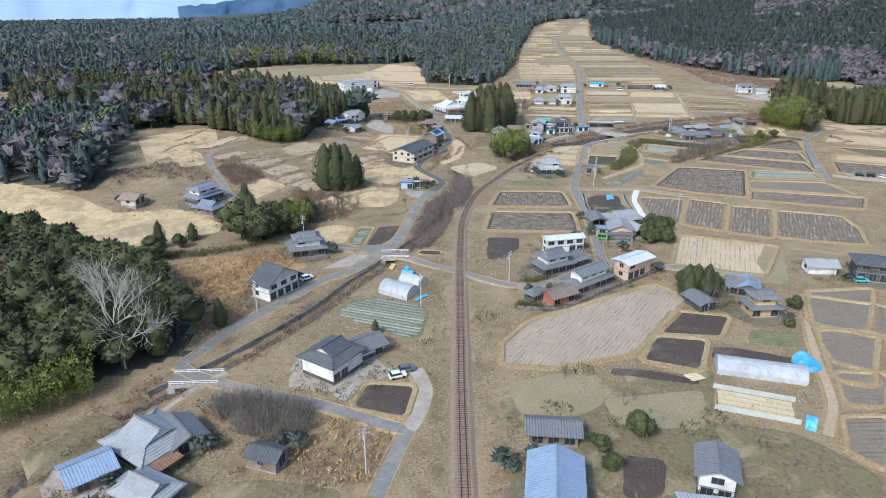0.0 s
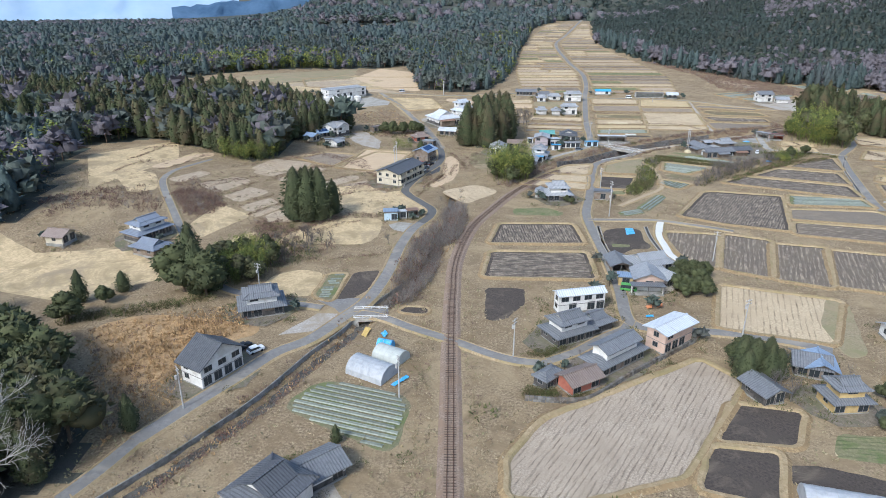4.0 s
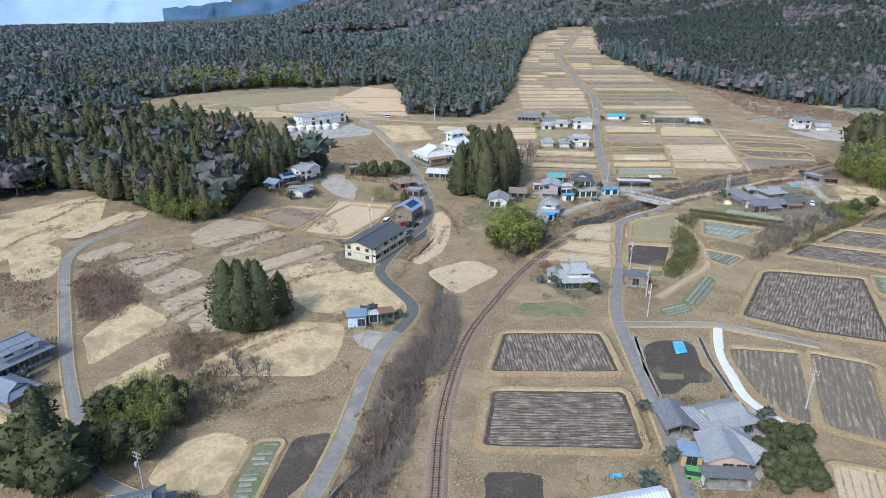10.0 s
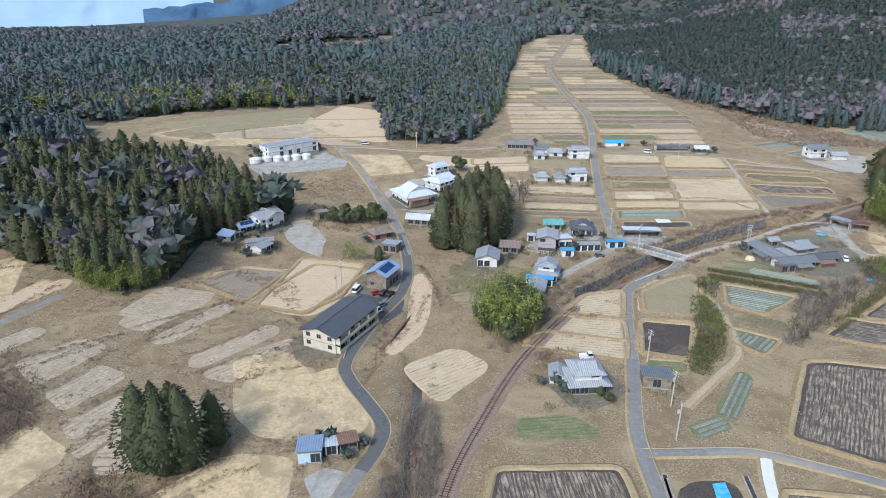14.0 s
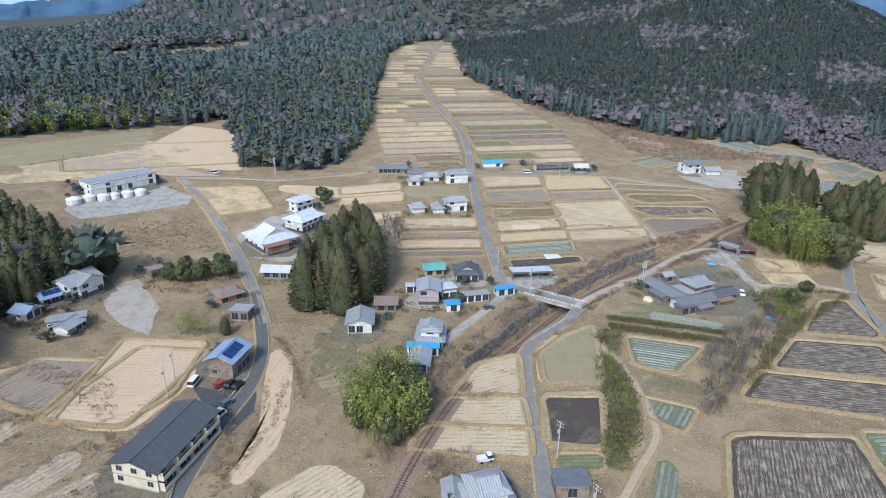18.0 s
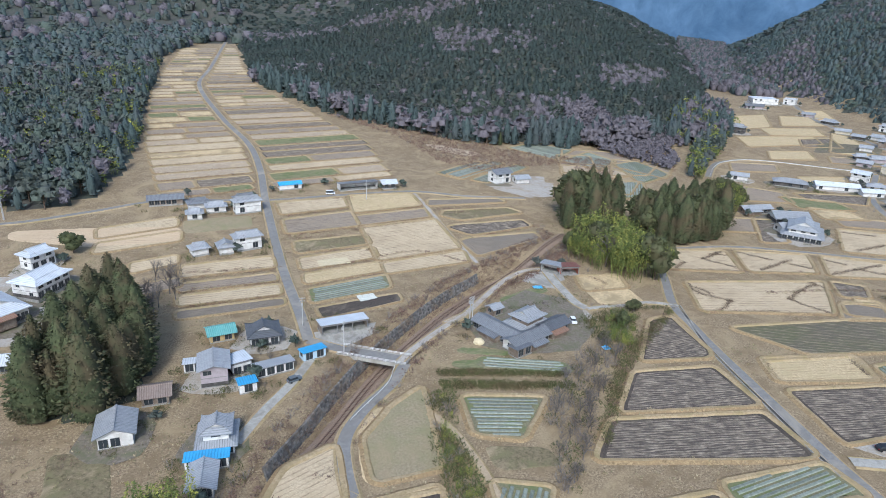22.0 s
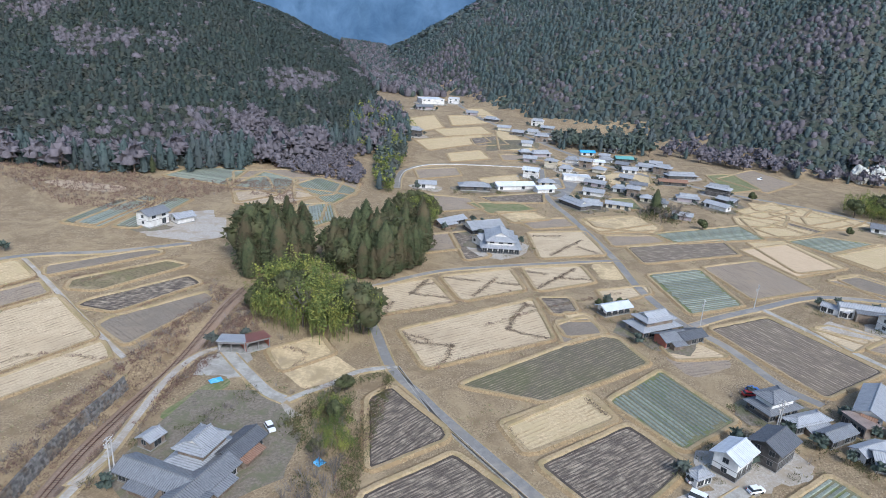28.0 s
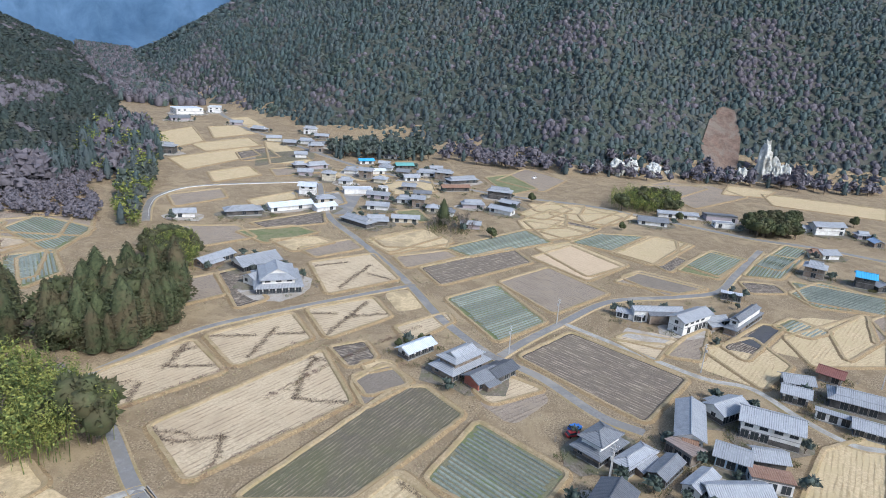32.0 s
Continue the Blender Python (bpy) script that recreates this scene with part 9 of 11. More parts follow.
yard([(-34.5, 170.2), (-25.5, 172.2), (-23.4, 176.4), (-22.4, 180.7), (-27.2, 180.7), (-31.6, 174.3)], GRAVEL, "pale gravel drive")
yard([(170.3, 384.7), (172.0, 376.7), (168.6, 370.2), (164.7, 373.5), (163.7, 380.9)], GRAVEL, "pale gravel yard before sheds")
yard([(160.6, 361.4), (165.0, 354.1), (163.9, 347.7), (153.5, 353.3), (151.3, 359.0), (153.7, 361.0)], GRAVEL, "pale gravel yard behind a farmhouse")
yard([(315.4, 211.7), (333.2, 201.3), (333.4, 194.6), (311.4, 206.6)], ASPHALT_DARK, "dark asphalt house yard")
yard([(-48.9, 392.7), (-38.4, 396.4), (-28.3, 373.9), (-27.9, 356.0), (-36.5, 362.9), (-43.3, 373.8)], GRAVEL, "pale rubble and gravel yard")
yard([(209.8, 474.3), (219.6, 483.5), (238.0, 479.2), (246.4, 472.4), (232.1, 455.3), (219.5, 458.5)], GRAVEL, "pale concrete works yard")
yard([(159.9, 381.5), (166.1, 386.5), (172.3, 385.6), (175.2, 379.4), (168.2, 370.4)], CONCRETE, "pale concrete farm drive")
yard([(126.0, 364.3), (141.3, 369.9), (156.3, 375.0), (167.1, 361.2), (158.3, 342.7), (145.8, 335.5), (129.6, 340.5), (122.2, 349.9)], EARTH, "dark garden earth round a farmhouse")

# ---- terraces up the valley, either side of its road ----
TERRACE_EDGES = []


def terraces():
    rng = random.Random(21)
    ys = [391, 429, 491, 540, 589, 659, 775, 866, 1056]
    xs = [83.4, 89.3, 101.2, 111.9, 118.4, 118.9, 127.2, 154.7, 210.6]
    y = 508.0
    while y < 985:
        deep = rng.uniform(8, 13) + (y - 500) * 0.008
        left = np.interp(y, [500, 600, 770, 957, 1000], [58, 64, 90, 140, 152])
        right = np.interp(y, [500, 570, 653, 746, 860, 959, 1000], [172, 188, 182, 172, 186, 206, 212])
        mid = np.interp(y + deep / 2, ys, xs)
        for a, b in ((left + 2, mid - 4), (mid + 4, right - 2)):
            cuts = [a, b] if b - a < 30 or rng.random() < 0.4 else [a, a + (b - a) * rng.uniform(0.35, 0.65), b]
            for c, e in zip(cuts, cuts[1:]):
                if e - c > 6:
                    tilt = rng.uniform(-0.6, 0.6)
                    TERRACE_EDGES.append([(c + 1, y - 0.1), ((c + e) / 2, y - 0.1 + tilt / 2), (e - 1, y - 0.1 + tilt)])
                    field(rng.choice(["straw", "straw", "stubble", "stubble", "grass", "fallow", "furrow", "green"]), [(c + 1, y + 0.9), (e - 1, y + 0.9 + tilt), (e - 1, y + deep - 0.9 + tilt), (c + 1, y + deep - 0.9)])
        y += deep + rng.choice([0.6, 0.8, 2.5])


terraces()

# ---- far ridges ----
# The blue of distance haze is put straight into the ridge colours.
HAZE_BLUE = surface("haze_blue_ridge", (0.03, 0.07, 0.13), (0.09, 0.155, 0.25), 150, (0.055, 0.1, 0.165), 500, bump=0)
HAZE_PALE = surface("haze_pale_ridge", (0.3, 0.42, 0.56), (0.36, 0.47, 0.6), 120, bump=0)


def far_ridge(name, az0, az1, dist, base, tops, material, seed):
    """A distant ridge: a slope that rises to an uneven crest; tops are heights at even steps."""
    n = 60
    rng = np.random.default_rng(seed)
    az = np.radians(np.linspace(az0, az1, n))
    crest = np.interp(np.linspace(0, 1, n), np.linspace(0, 1, len(tops)), tops)
    crest = crest + 6 * np.sin(np.arange(n) * 0.9) + rng.normal(size=n) * 4
    rows = []
    for k, (f, g) in enumerate(((0, 0.0), (0.5, 0.55), (0.8, 0.9), (1, 1.0))):
        r = dist + 250 * f + (rng.normal(size=n) * 20 if k else 0)
        rows.append(np.stack([np.sin(az) * r, np.cos(az) * r, base + (crest - base) * g], -1))
    v = np.concatenate(rows)
    f = np.array([(k * n + i, k * n + i + 1, (k + 1) * n + i + 1, (k + 1) * n + i) for k in range(3) for i in range(n - 1)])
    tagged(put(name, raw_mesh(name, v, f, material, smooth=True)), "hazy blue mountain ridge far away", "mountain", kind="structure")


far_ridge("backdrop_west", -60, -16, 4350, -120, [60, 75, 40, 55, 30, 45, 20], HAZE_PALE, 1)
far_ridge("backdrop_north_west", -21, 6, 4200, -120, [-30, 10, 90, 160, 210, 230], HAZE_BLUE, 2)
far_ridge("backdrop_east", 36, 72, 3300, -80, [300, 360, 330, 290, 380, 480, 520], HAZE_BLUE, 3)

# ---- vehicles ----
def paint(name, colour, rough=0.3):
    return surface(name, tuple(c * 0.92 for c in colour), colour, 2.0, rough=rough, bump=0.0)


PAINTS = {"white": paint("white_paint", (0.75, 0.76, 0.77)), "grey": paint("grey_paint", (0.12, 0.14, 0.16)), "black": paint("black_paint", (0.02, 0.022, 0.026)), "green": paint("green_paint", (0.12, 0.38, 0.1)), "red": paint("red_paint", (0.35, 0.04, 0.04)),
          "blue": paint("blue_paint", (0.05, 0.16, 0.45)), "teal": paint("teal_paint", (0.1, 0.45, 0.5))}
TYRE = paint("tyre", (0.02, 0.02, 0.02), 0.8)
LAMP_RED = paint("tail_lamp", (0.4, 0.03, 0.02), 0.2)
CAR_SHAPES = {"car": (3.7, 1.55, 1.45, 0.95, (-1.7, -1.25, 0.45, 0.95)), "van": (4.2, 1.7, 1.9, 1.0, (-2.05, -1.9, 1.2, 1.7)), "truck": (3.5, 1.5, 1.75, 0.95, (0.35, 0.4, 1.35, 1.65))}
CAR_MADE = {}


def wheel_bm():
    bm = bmesh.new()
    bmesh.ops.create_cone(bm, cap_ends=True, segments=12, radius1=0.29, radius2=0.29, depth=0.2)
    bmesh.ops.rotate(bm, verts=bm.verts, matrix=Matrix.Rotation(math.pi / 2, 3, "X"))
    bmesh.ops.translate(bm, verts=bm.verts, vec=(0, 0, 0.29))
    return bm


def car(kind, colour, x, y, turn, label):
    """A parked vehicle: body, glazed cabin, roof, lamps, wheels."""
    at = pose(x, y, float(terrain(x, y)) + 0.12, 0, 0, turn)
    if (kind, colour) in CAR_MADE:
        ob = copy_thing(CAR_MADE[kind, colour], at)
        return tagged(ob, label, {"car": "car", "van": "van", "truck": "truck"}[kind])
    ln, wd, ht, waist, (c0, c1, c2, c3) = CAR_SHAPES[kind]
    root = tagged(new({"car": "car", "van": "van", "truck": "pickup_truck"}[kind]), label, kind, "parked vehicles")
    root.matrix_basis = at
    a, b = ln / 2, wd / 2
    body = box(-a, -b, 0.28, a, b, waist)
    bmesh.ops.bevel(body, geom=body.edges[:], offset=0.1, segments=2, affect="EDGES")
    part("body", body, PAINTS[colour], root)
    v = [(c0, -b * 0.96, waist - 0.05), (c3, -b * 0.96, waist - 0.05), (c3, b * 0.96, waist - 0.05), (c0, b * 0.96, waist - 0.05), (c1, -b * 0.82, ht - 0.08), (c2, -b * 0.82, ht - 0.08), (c2, b * 0.82, ht - 0.08), (c1, b * 0.82, ht - 0.08)]
    part("cabin", solid(v, [(0, 1, 2, 3), (4, 5, 6, 7), (0, 1, 5, 4), (1, 2, 6, 5), (2, 3, 7, 6), (3, 0, 4, 7)]), GLASS, root, "dark glazed cabin")
    roof = box(c1 - 0.03, -b * 0.84, ht - 0.1, c2 + 0.03, b * 0.84, ht)
    part("roof", roof, PAINTS[colour], root)
    if kind == "truck":
        part("load_bed", boxes((-a, -b, waist, 0.3, -b + 0.06, waist + 0.25), (-a, b - 0.06, waist, 0.3, b, waist + 0.25), (-a, -b + 0.06, waist, -a + 0.06, b - 0.06, waist + 0.25)), PAINTS[colour], root)
    for s in (-1, 1):
        part("headlight", box(a - 0.04, s * b * 0.7 - 0.14, 0.62, a + 0.02, s * b * 0.7 + 0.14, 0.76), PAINTS["white"], root, "clear headlight")
        part("tail_light", box(-a - 0.02, s * b * 0.8 - 0.1, 0.65, -a + 0.04, s * b * 0.8 + 0.1, 0.85), LAMP_RED, root, "red tail light")
    for fx in (-0.3, 0.3):
        for s in (-1, 1):
            part("wheel", wheel_bm(), TYRE, root, "black tyre", pose(fx * ln, s * (b - 0.08), 0))
    CAR_MADE[kind, colour] = root
    return root


# ---- poles, tunnels, sheets, rocks ----
POLE = surface("pole_concrete", (0.36, 0.35, 0.33), (0.46, 0.45, 0.43), 0.5, bump=0.05)
POLE_MADE = []


def utility_pole(x, y, h, turn):
    """A concrete pole with crossarms, insulators and a transformer can."""
    at = pose(x, y, float(ground_at(x, y)) - 0.1, 0, 0, turn)
    if POLE_MADE:
        ob = copy_thing(POLE_MADE[0], at)
        return ob
    root = tagged(new("utility_pole"), "grey concrete utility pole with steel crossarms", "utility pole", "utility poles")
    root.matrix_basis = at
    bm = bmesh.new()
    bmesh.ops.create_cone(bm, cap_ends=True, segments=10, radius1=0.17, radius2=0.1, depth=9.4)
    bmesh.ops.translate(bm, verts=bm.verts, vec=(0, 0, 4.6))
    part("pole", bm, POLE, root)
    for z in (8.9, 8.1):
        part("crossarm", box(-0.9, -0.05, z, 0.9, 0.05, z + 0.1), TRIM, root)
        for u in (-0.8, -0.3, 0.3, 0.8):
            part("insulator", box(u - 0.05, -0.05, z + 0.1, u + 0.05, 0.05, z + 0.3), WALLS["white"], root, "white insulator")
    bm = bmesh.new()
    bmesh.ops.create_cone(bm, cap_ends=True, segments=10, radius1=0.25, radius2=0.25, depth=0.8)
    bmesh.ops.translate(bm, verts=bm.verts, vec=(0, 0.42, 7.2))
    part("transformer", bm, POLE, root, "grey transformer can")
    POLE_MADE.append(root)
    return root


FILMS = {"clear": surface("milky_film", (0.29, 0.305, 0.32), (0.43, 0.45, 0.47), 1.2, (0.46, 0.47, 0.48), 3, rough=0.35, bump=0.15),
         "dull": surface("dull_film", (0.4, 0.42, 0.38), (0.52, 0.54, 0.5), 1.2, rough=0.5, bump=0.15),
         "blue": surface("blue_tarpaulin", (0.04, 0.3, 0.62), (0.1, 0.42, 0.75), 0.8, (0.2, 0.5, 0.75), 1.5, rough=0.4, bump=0.3)}
SHEETS = {"blue": FILMS["blue"], "white": surface("crop_cover", (0.55, 0.55, 0.48), (0.68, 0.68, 0.6), 0.8, bump=0.2), "straw": surface("straw_mulch", (0.5, 0.42, 0.26), (0.64, 0.55, 0.36), 0.6, bump=0.3),
          "orange": surface("orange_sheet", (0.55, 0.2, 0.08), (0.68, 0.28, 0.12), 0.8, bump=0.3), "yellow": surface("yellow_tarpaulin", (0.6, 0.42, 0.12), (0.72, 0.52, 0.2), 0.8, bump=0.3)}


def tunnel(x, y, turn, length, width, height, film, label, skeleton=False):
    """A hoop tunnel: film over hoops, or bare hoops over beds."""
    root = tagged(new("greenhouse_tunnel"), label, "greenhouse", "plastic tunnels")
    root.matrix_basis = pose(x, y, float(terrain(x, y)) + 0.02, 0, 0, turn)
    arc = [(math.cos(a) * width / 2, math.sin(a) ** 0.8 * height if a not in (0,) else 0.0) for a in np.linspace(0, math.pi - 1e-6, 11)]
    if not skeleton:
        n, k = max(4, int(length)), len(arc)
        v = []
        for i in range(n + 1):
            sag = 0.04 * (i % 2)
            v += [(-length / 2 + length * i / n, p * (1 - sag * 0.3), max(q - sag, 0)) for p, q in arc]
        f = [(i * k + j, i * k + j + 1, (i + 1) * k + j + 1, (i + 1) * k + j) for i in range(n) for j in range(k - 1)]
        f += [tuple(range(k)), tuple(range(n * k + k - 1, n * k - 1, -1))]
        part("cover", solid(v, f), FILMS[film], root)
    for i in range(int(length / 1.5) + 1):
        u = min(-length / 2 + 1.5 * i, length / 2)
        bars = bmesh.new()
        for (p, q), (r, s) in zip(arc, arc[1:]):
            seg = solid([(u - 0.03, p * 1.01, q + 0.03), (u + 0.03, p * 1.01, q + 0.03), (u + 0.03, r * 1.01, s + 0.03), (u - 0.03, r * 1.01, s + 0.03)], [(0, 1, 2, 3)])
            me = bpy.data.meshes.new("tmp")
            seg.to_mesh(me)
            seg.free()
            bars.from_mesh(me)
            bpy.data.meshes.remove(me)
        part("hoop", bars, POLE, root)
    if skeleton:
        for i in range(4):
            yy = -width / 2 + 1.3 + i * (width - 2.6) / 3
            part("straw_bed", box(-length / 2 + 0.8, yy - 0.55, 0.0, length / 2 - 0.8, yy + 0.55, 0.28), SHEETS["straw"], root, "bed covered with pale straw")
        for s in (-1, 1):
            part("side_film", box(-length / 2, s * width / 2 - 0.05, 0, length / 2, s * width / 2 + 0.05, 1.1), FILMS["dull"], root, "rolled side film")
    return root


def sheet(name, pts, material, label):
    """A crumpled sheet on the ground."""
    p = np.array(pts, float)
    rng = np.random.default_rng(int(abs(p.sum())) + 3)
    n = 8
    g = []
    for i in range(n + 1):
        for j in range(n + 1):
            a, b = i / n, j / n
            g.append((1 - a) * (1 - b) * p[0] + a * (1 - b) * p[1] + a * b * p[2] + (1 - a) * b * p[3])
    g = np.array(g)
    z = terrain(g[:, 0], g[:, 1]) + 0.3 + rng.uniform(0, 0.16, len(g))
    ids = np.arange((n + 1) ** 2).reshape(n + 1, n + 1)
    f = np.stack([ids[:-1, :-1], ids[1:, :-1], ids[1:, 1:], ids[:-1, 1:]], -1).reshape(-1, 4)
    ob = put(name, raw_mesh(name, np.column_stack([g, z]), f, SHEETS[material]))
    return tagged(ob, label, "tarpaulin")


ROCK = surface("pale_rock", (0.42, 0.42, 0.38), (0.66, 0.66, 0.61), 3.5, (0.3, 0.29, 0.25), 9, bump=0.9)
SCAR_SOIL = surface("bare_slope_soil", (0.1, 0.068, 0.05), (0.21, 0.145, 0.11), 5, (0.18, 0.15, 0.12), 14, bump=0.8)


def rock(x, y, w, h, seed):
    """A jagged pale outcrop."""
    bm = bmesh.new()
    bmesh.ops.create_icosphere(bm, subdivisions=4, radius=1.0)
    for v in bm.verts:
        n = noise.noise(v.co * 2.1 + Vector((seed, 0, 0))) * 0.45 + noise.noise(v.co * 5.5 + Vector((0, seed, 0))) * 0.22
        v.co = v.co * (1 + n)
        v.co = Vector((v.co.x * w / 2, v.co.y * w / 2.4, (v.co.z + 0.5) * h / 1.5))
    ob = part("rock_outcrop", bm, ROCK, at=pose(x, y, float(terrain(x, y)) - 0.4))
    return tagged(ob, "pale grey-white rock outcrop at the mountain foot", "rock", "rock outcrops")


def straw_heap(x, y, r, h):
    bm = bmesh.new()
    bmesh.ops.create_icosphere(bm, subdivisions=3, radius=1.0)
    for v in bm.verts:
        v.co = v.co * (1 + 0.18 * noise.noise(v.co * 2.5))
        v.co = Vector((v.co.x * r / 2, v.co.y * r / 2, max(v.co.z, -0.1) * h))
    return tagged(part("straw_heap", bm, SHEETS["straw"], at=pose(x, y, float(terrain(x, y)) + 0.05)), "heap of golden rice husks in a farm garden", "straw heap")


def tank(x, y, w):
    root = tagged(new("storage_tank"), "white dome-topped storage tank beside a factory", "tank", "factory tanks")
    root.matrix_basis = pose(x, y, float(terrain(x, y)) + 0.04)
    bm = bmesh.new()
    bmesh.ops.create_cone(bm, cap_ends=True, segments=16, radius1=w / 2, radius2=w / 2, depth=2.2)
    bmesh.ops.translate(bm, verts=bm.verts, vec=(0, 0, 1.1))
    part("shell", bm, WALLS["white"], root)
    bm = bmesh.new()
    bmesh.ops.create_cone(bm, cap_ends=True, segments=16, radius1=w / 2 + 0.1, radius2=w / 4, depth=0.7)
    bmesh.ops.translate(bm, verts=bm.verts, vec=(0, 0, 2.55))
    part("cover", bm, WALLS["white"], root)
    return root


def bridge(name, a, b, width, label, tube):
    """A road bridge: deck, abutments, and parapets or tube rails with posts."""
    ax, bx = Vector((*a, 0)), Vector((*b, 0))
    m, d = (ax + bx) / 2, bx - ax
    ln = d.length
    root = tagged(new(name), label, "bridge")
    root.matrix_basis = pose(m.x, m.y, float(max(terrain(*a), terrain(*b))), 0, 0, math.degrees(math.atan2(d.y, d.x)))
    part("deck", box(-ln / 2, -width / 2, -0.7, ln / 2, width / 2, 0.09), CONCRETE, root)
    part("surface", box(-ln / 2, -width / 2 + 0.35, 0.13, ln / 2, width / 2 - 0.35, 0.19), ASPHALT, root, "grey asphalt surface")
    for s in (-1, 1):
        part("abutment", box(s * (ln / 2 - 0.4) - 0.8, -width / 2 - 0.3, -4.8 if not tube else -2.4, s * (ln / 2 - 0.4) + 0.8, width / 2 + 0.3, -0.72), CONCRETE, root)
        yy = s * (width / 2 - 0.15)
        if tube:
            for k in range(5):
                u = -ln / 2 + 0.4 + (ln - 0.8) * k / 4
                part("post", box(u - 0.07, yy - 0.07, 0.09, u + 0.07, yy + 0.07, 0.86), WALLS["white"], root)
            for z in (0.45, 0.85):
                bm = bmesh.new()
                bmesh.ops.create_cone(bm, cap_ends=True, segments=10, radius1=0.09, radius2=0.09, depth=ln)
                bmesh.ops.rotate(bm, verts=bm.verts, matrix=Matrix.Rotation(math.pi / 2, 3, "Y"))
                bmesh.ops.translate(bm, verts=bm.verts, vec=(0, yy, z))
                part("rail", bm, WALLS["white"], root, "white tube rail")
        else:
            part("kerb", box(-ln / 2 - 0.3, yy - 0.16, 0.09, ln / 2 + 0.3, yy + 0.16, 0.34), CONCRETE, root)
            for z in (0.6, 0.92):
                part("rail", box(-ln / 2, yy - 0.05, z, ln / 2, yy + 0.05, z + 0.1), WALLS["white"], root, "pale painted steel rail")
            for k in range(8):
                u = -ln / 2 + 0.3 + (ln - 0.6) * k / 7
                part("post", box(u - 0.06, yy - 0.06, 0.34, u + 0.06, yy + 0.06, 1.02), WALLS["white"], root)
    return root


bridge("road_bridge", (86.2, 364.2), (100.2, 350.8), 5.0, "concrete road bridge with pale steel rails over the railway", False)
bridge("stream_bridge", (-18.5, 180.4), (-10.2, 181.0), 5.0, "small bridge with white tube rails over a stream", True)
bridge("stream_bridge", (-55.5, 113.6), (-45.5, 114.2), 4.6, "small bridge with white tube rails over a stream", True)


def guard_rail(pts, label):
    """A white roadside guard rail on posts."""
    line = smooth_line(pts, 2.0)
    root = tagged(new("guard_rail"), label, "guard rail")
    put("rail", ribbon("rail", line, [(0.04, 0.45), (0.07, 0.62), (0.04, 0.8), (-0.02, 0.8), (-0.02, 0.45)], WALLS["white"], terrain), root, "white painted rail")
    for q in line[::2]:
        part("post", box(-0.06, -0.06, -0.1, 0.06, 0.06, 0.82), WALLS["white"], root, at=pose(q[0], q[1], float(terrain(*q))))
    return root


def stone_wall(pts, rows, base, label, run=0.16):
    """A leaning wall of rough stones in courses, each stone its own block."""
    line = smooth_line(pts, 0.75)
    left = sides(line)
    rng = np.random.default_rng(9)
    vs, fs, k = [], [], 0
    for r in range(rows):
        shift = 0.37 * (r % 2)
        for i in range(len(line) - 1):
            j = rng.uniform(0.02, 0.06, 4)
            p, q = line[i] + (line[i + 1] - line[i]) * (shift * 0.5 + j[0]), line[i + 1] + (line[i + 1] - line[i]) * (shift * 0.5 - j[1])
            out = rng.uniform(0.1, 0.3)
            for z, lean in ((r * 0.55 + j[2], r * run), ((r + 1) * 0.55 - j[3], (r + 1) * run)):
                for c in (p, q):
                    n = left[i]
                    zz = base(c[0], c[1]) + z
                    vs.append((*(c + n * (lean - out)), zz))
                    vs.append((*(c + n * (lean + 0.3)), zz))
            fs += [(k, k + 2, k + 6, k + 4), (k + 4, k + 6, k + 7, k + 5), (k, k + 4, k + 5, k + 1), (k + 2, k + 3, k + 7, k + 6)]
            k += 8
    ob = put("stone_wall", raw_mesh("stone_wall", np.array(vs), np.array(fs), STONES))
    return tagged(ob, label, "wall", kind="stuff")


STONES = surface("wall_stones", (0.09, 0.086, 0.08), (0.21, 0.2, 0.185), 0.8, (0.15, 0.12, 0.09), 4, bump=0.4, per="island", spread=0.4)
rail_line = smooth_line([p for p in RAIL if 300 < p[1] < 412], 2.0)
wall_line = rail_line + sides(rail_line) * 4.3
stone_wall([tuple(p) for p in wall_line[4:-8:4]], 6, lambda x, y: float(ground_at(x, y)), "dark rough stone retaining wall above the railway")
stone_wall([(18.5, 145.3), (24.8, 144.5), (30.9, 145.2), (38.8, 151.6), (45.4, 157.0), (54.0, 163.4), (62.8, 170.3)], 2, lambda x, y: float(terrain(x, y)) - 0.1, "low dark stone wall below house gardens", 0.06)
STREAM_WALL = surface("stream_wall", (0.2, 0.195, 0.18), (0.34, 0.33, 0.31), 1.0, (0.14, 0.14, 0.11), 4, bump=0.3)
stream_line = smooth_line(STREAM[3:11], 2.0)
for s in (1,):
    edge = stream_line + sides(stream_line) * 2.2 * s
    prof = [(0.12, -1.6), (0.12, -0.05), (-0.12, -0.05), (-0.12, -1.6)]
    tagged(put("stream_wall", ribbon("stream_wall", edge, prof, STREAM_WALL, terrain)), "grey concrete wall along a stream", "wall", kind="structure")
tagged(put("water", ribbon("water", smooth_line(STREAM, 2.5), [(1.2, 0.2), (-1.2, 0.2)], WATER_BED, ground_at)), "shallow dark stream over stones", "stream", kind="structure")
SWATHS, BRUSH_LINES = [], []


DITCH = surface("ditch_bottom", (0.035, 0.03, 0.026), (0.09, 0.08, 0.066), 0.6, rough=0.5, bump=0.2)


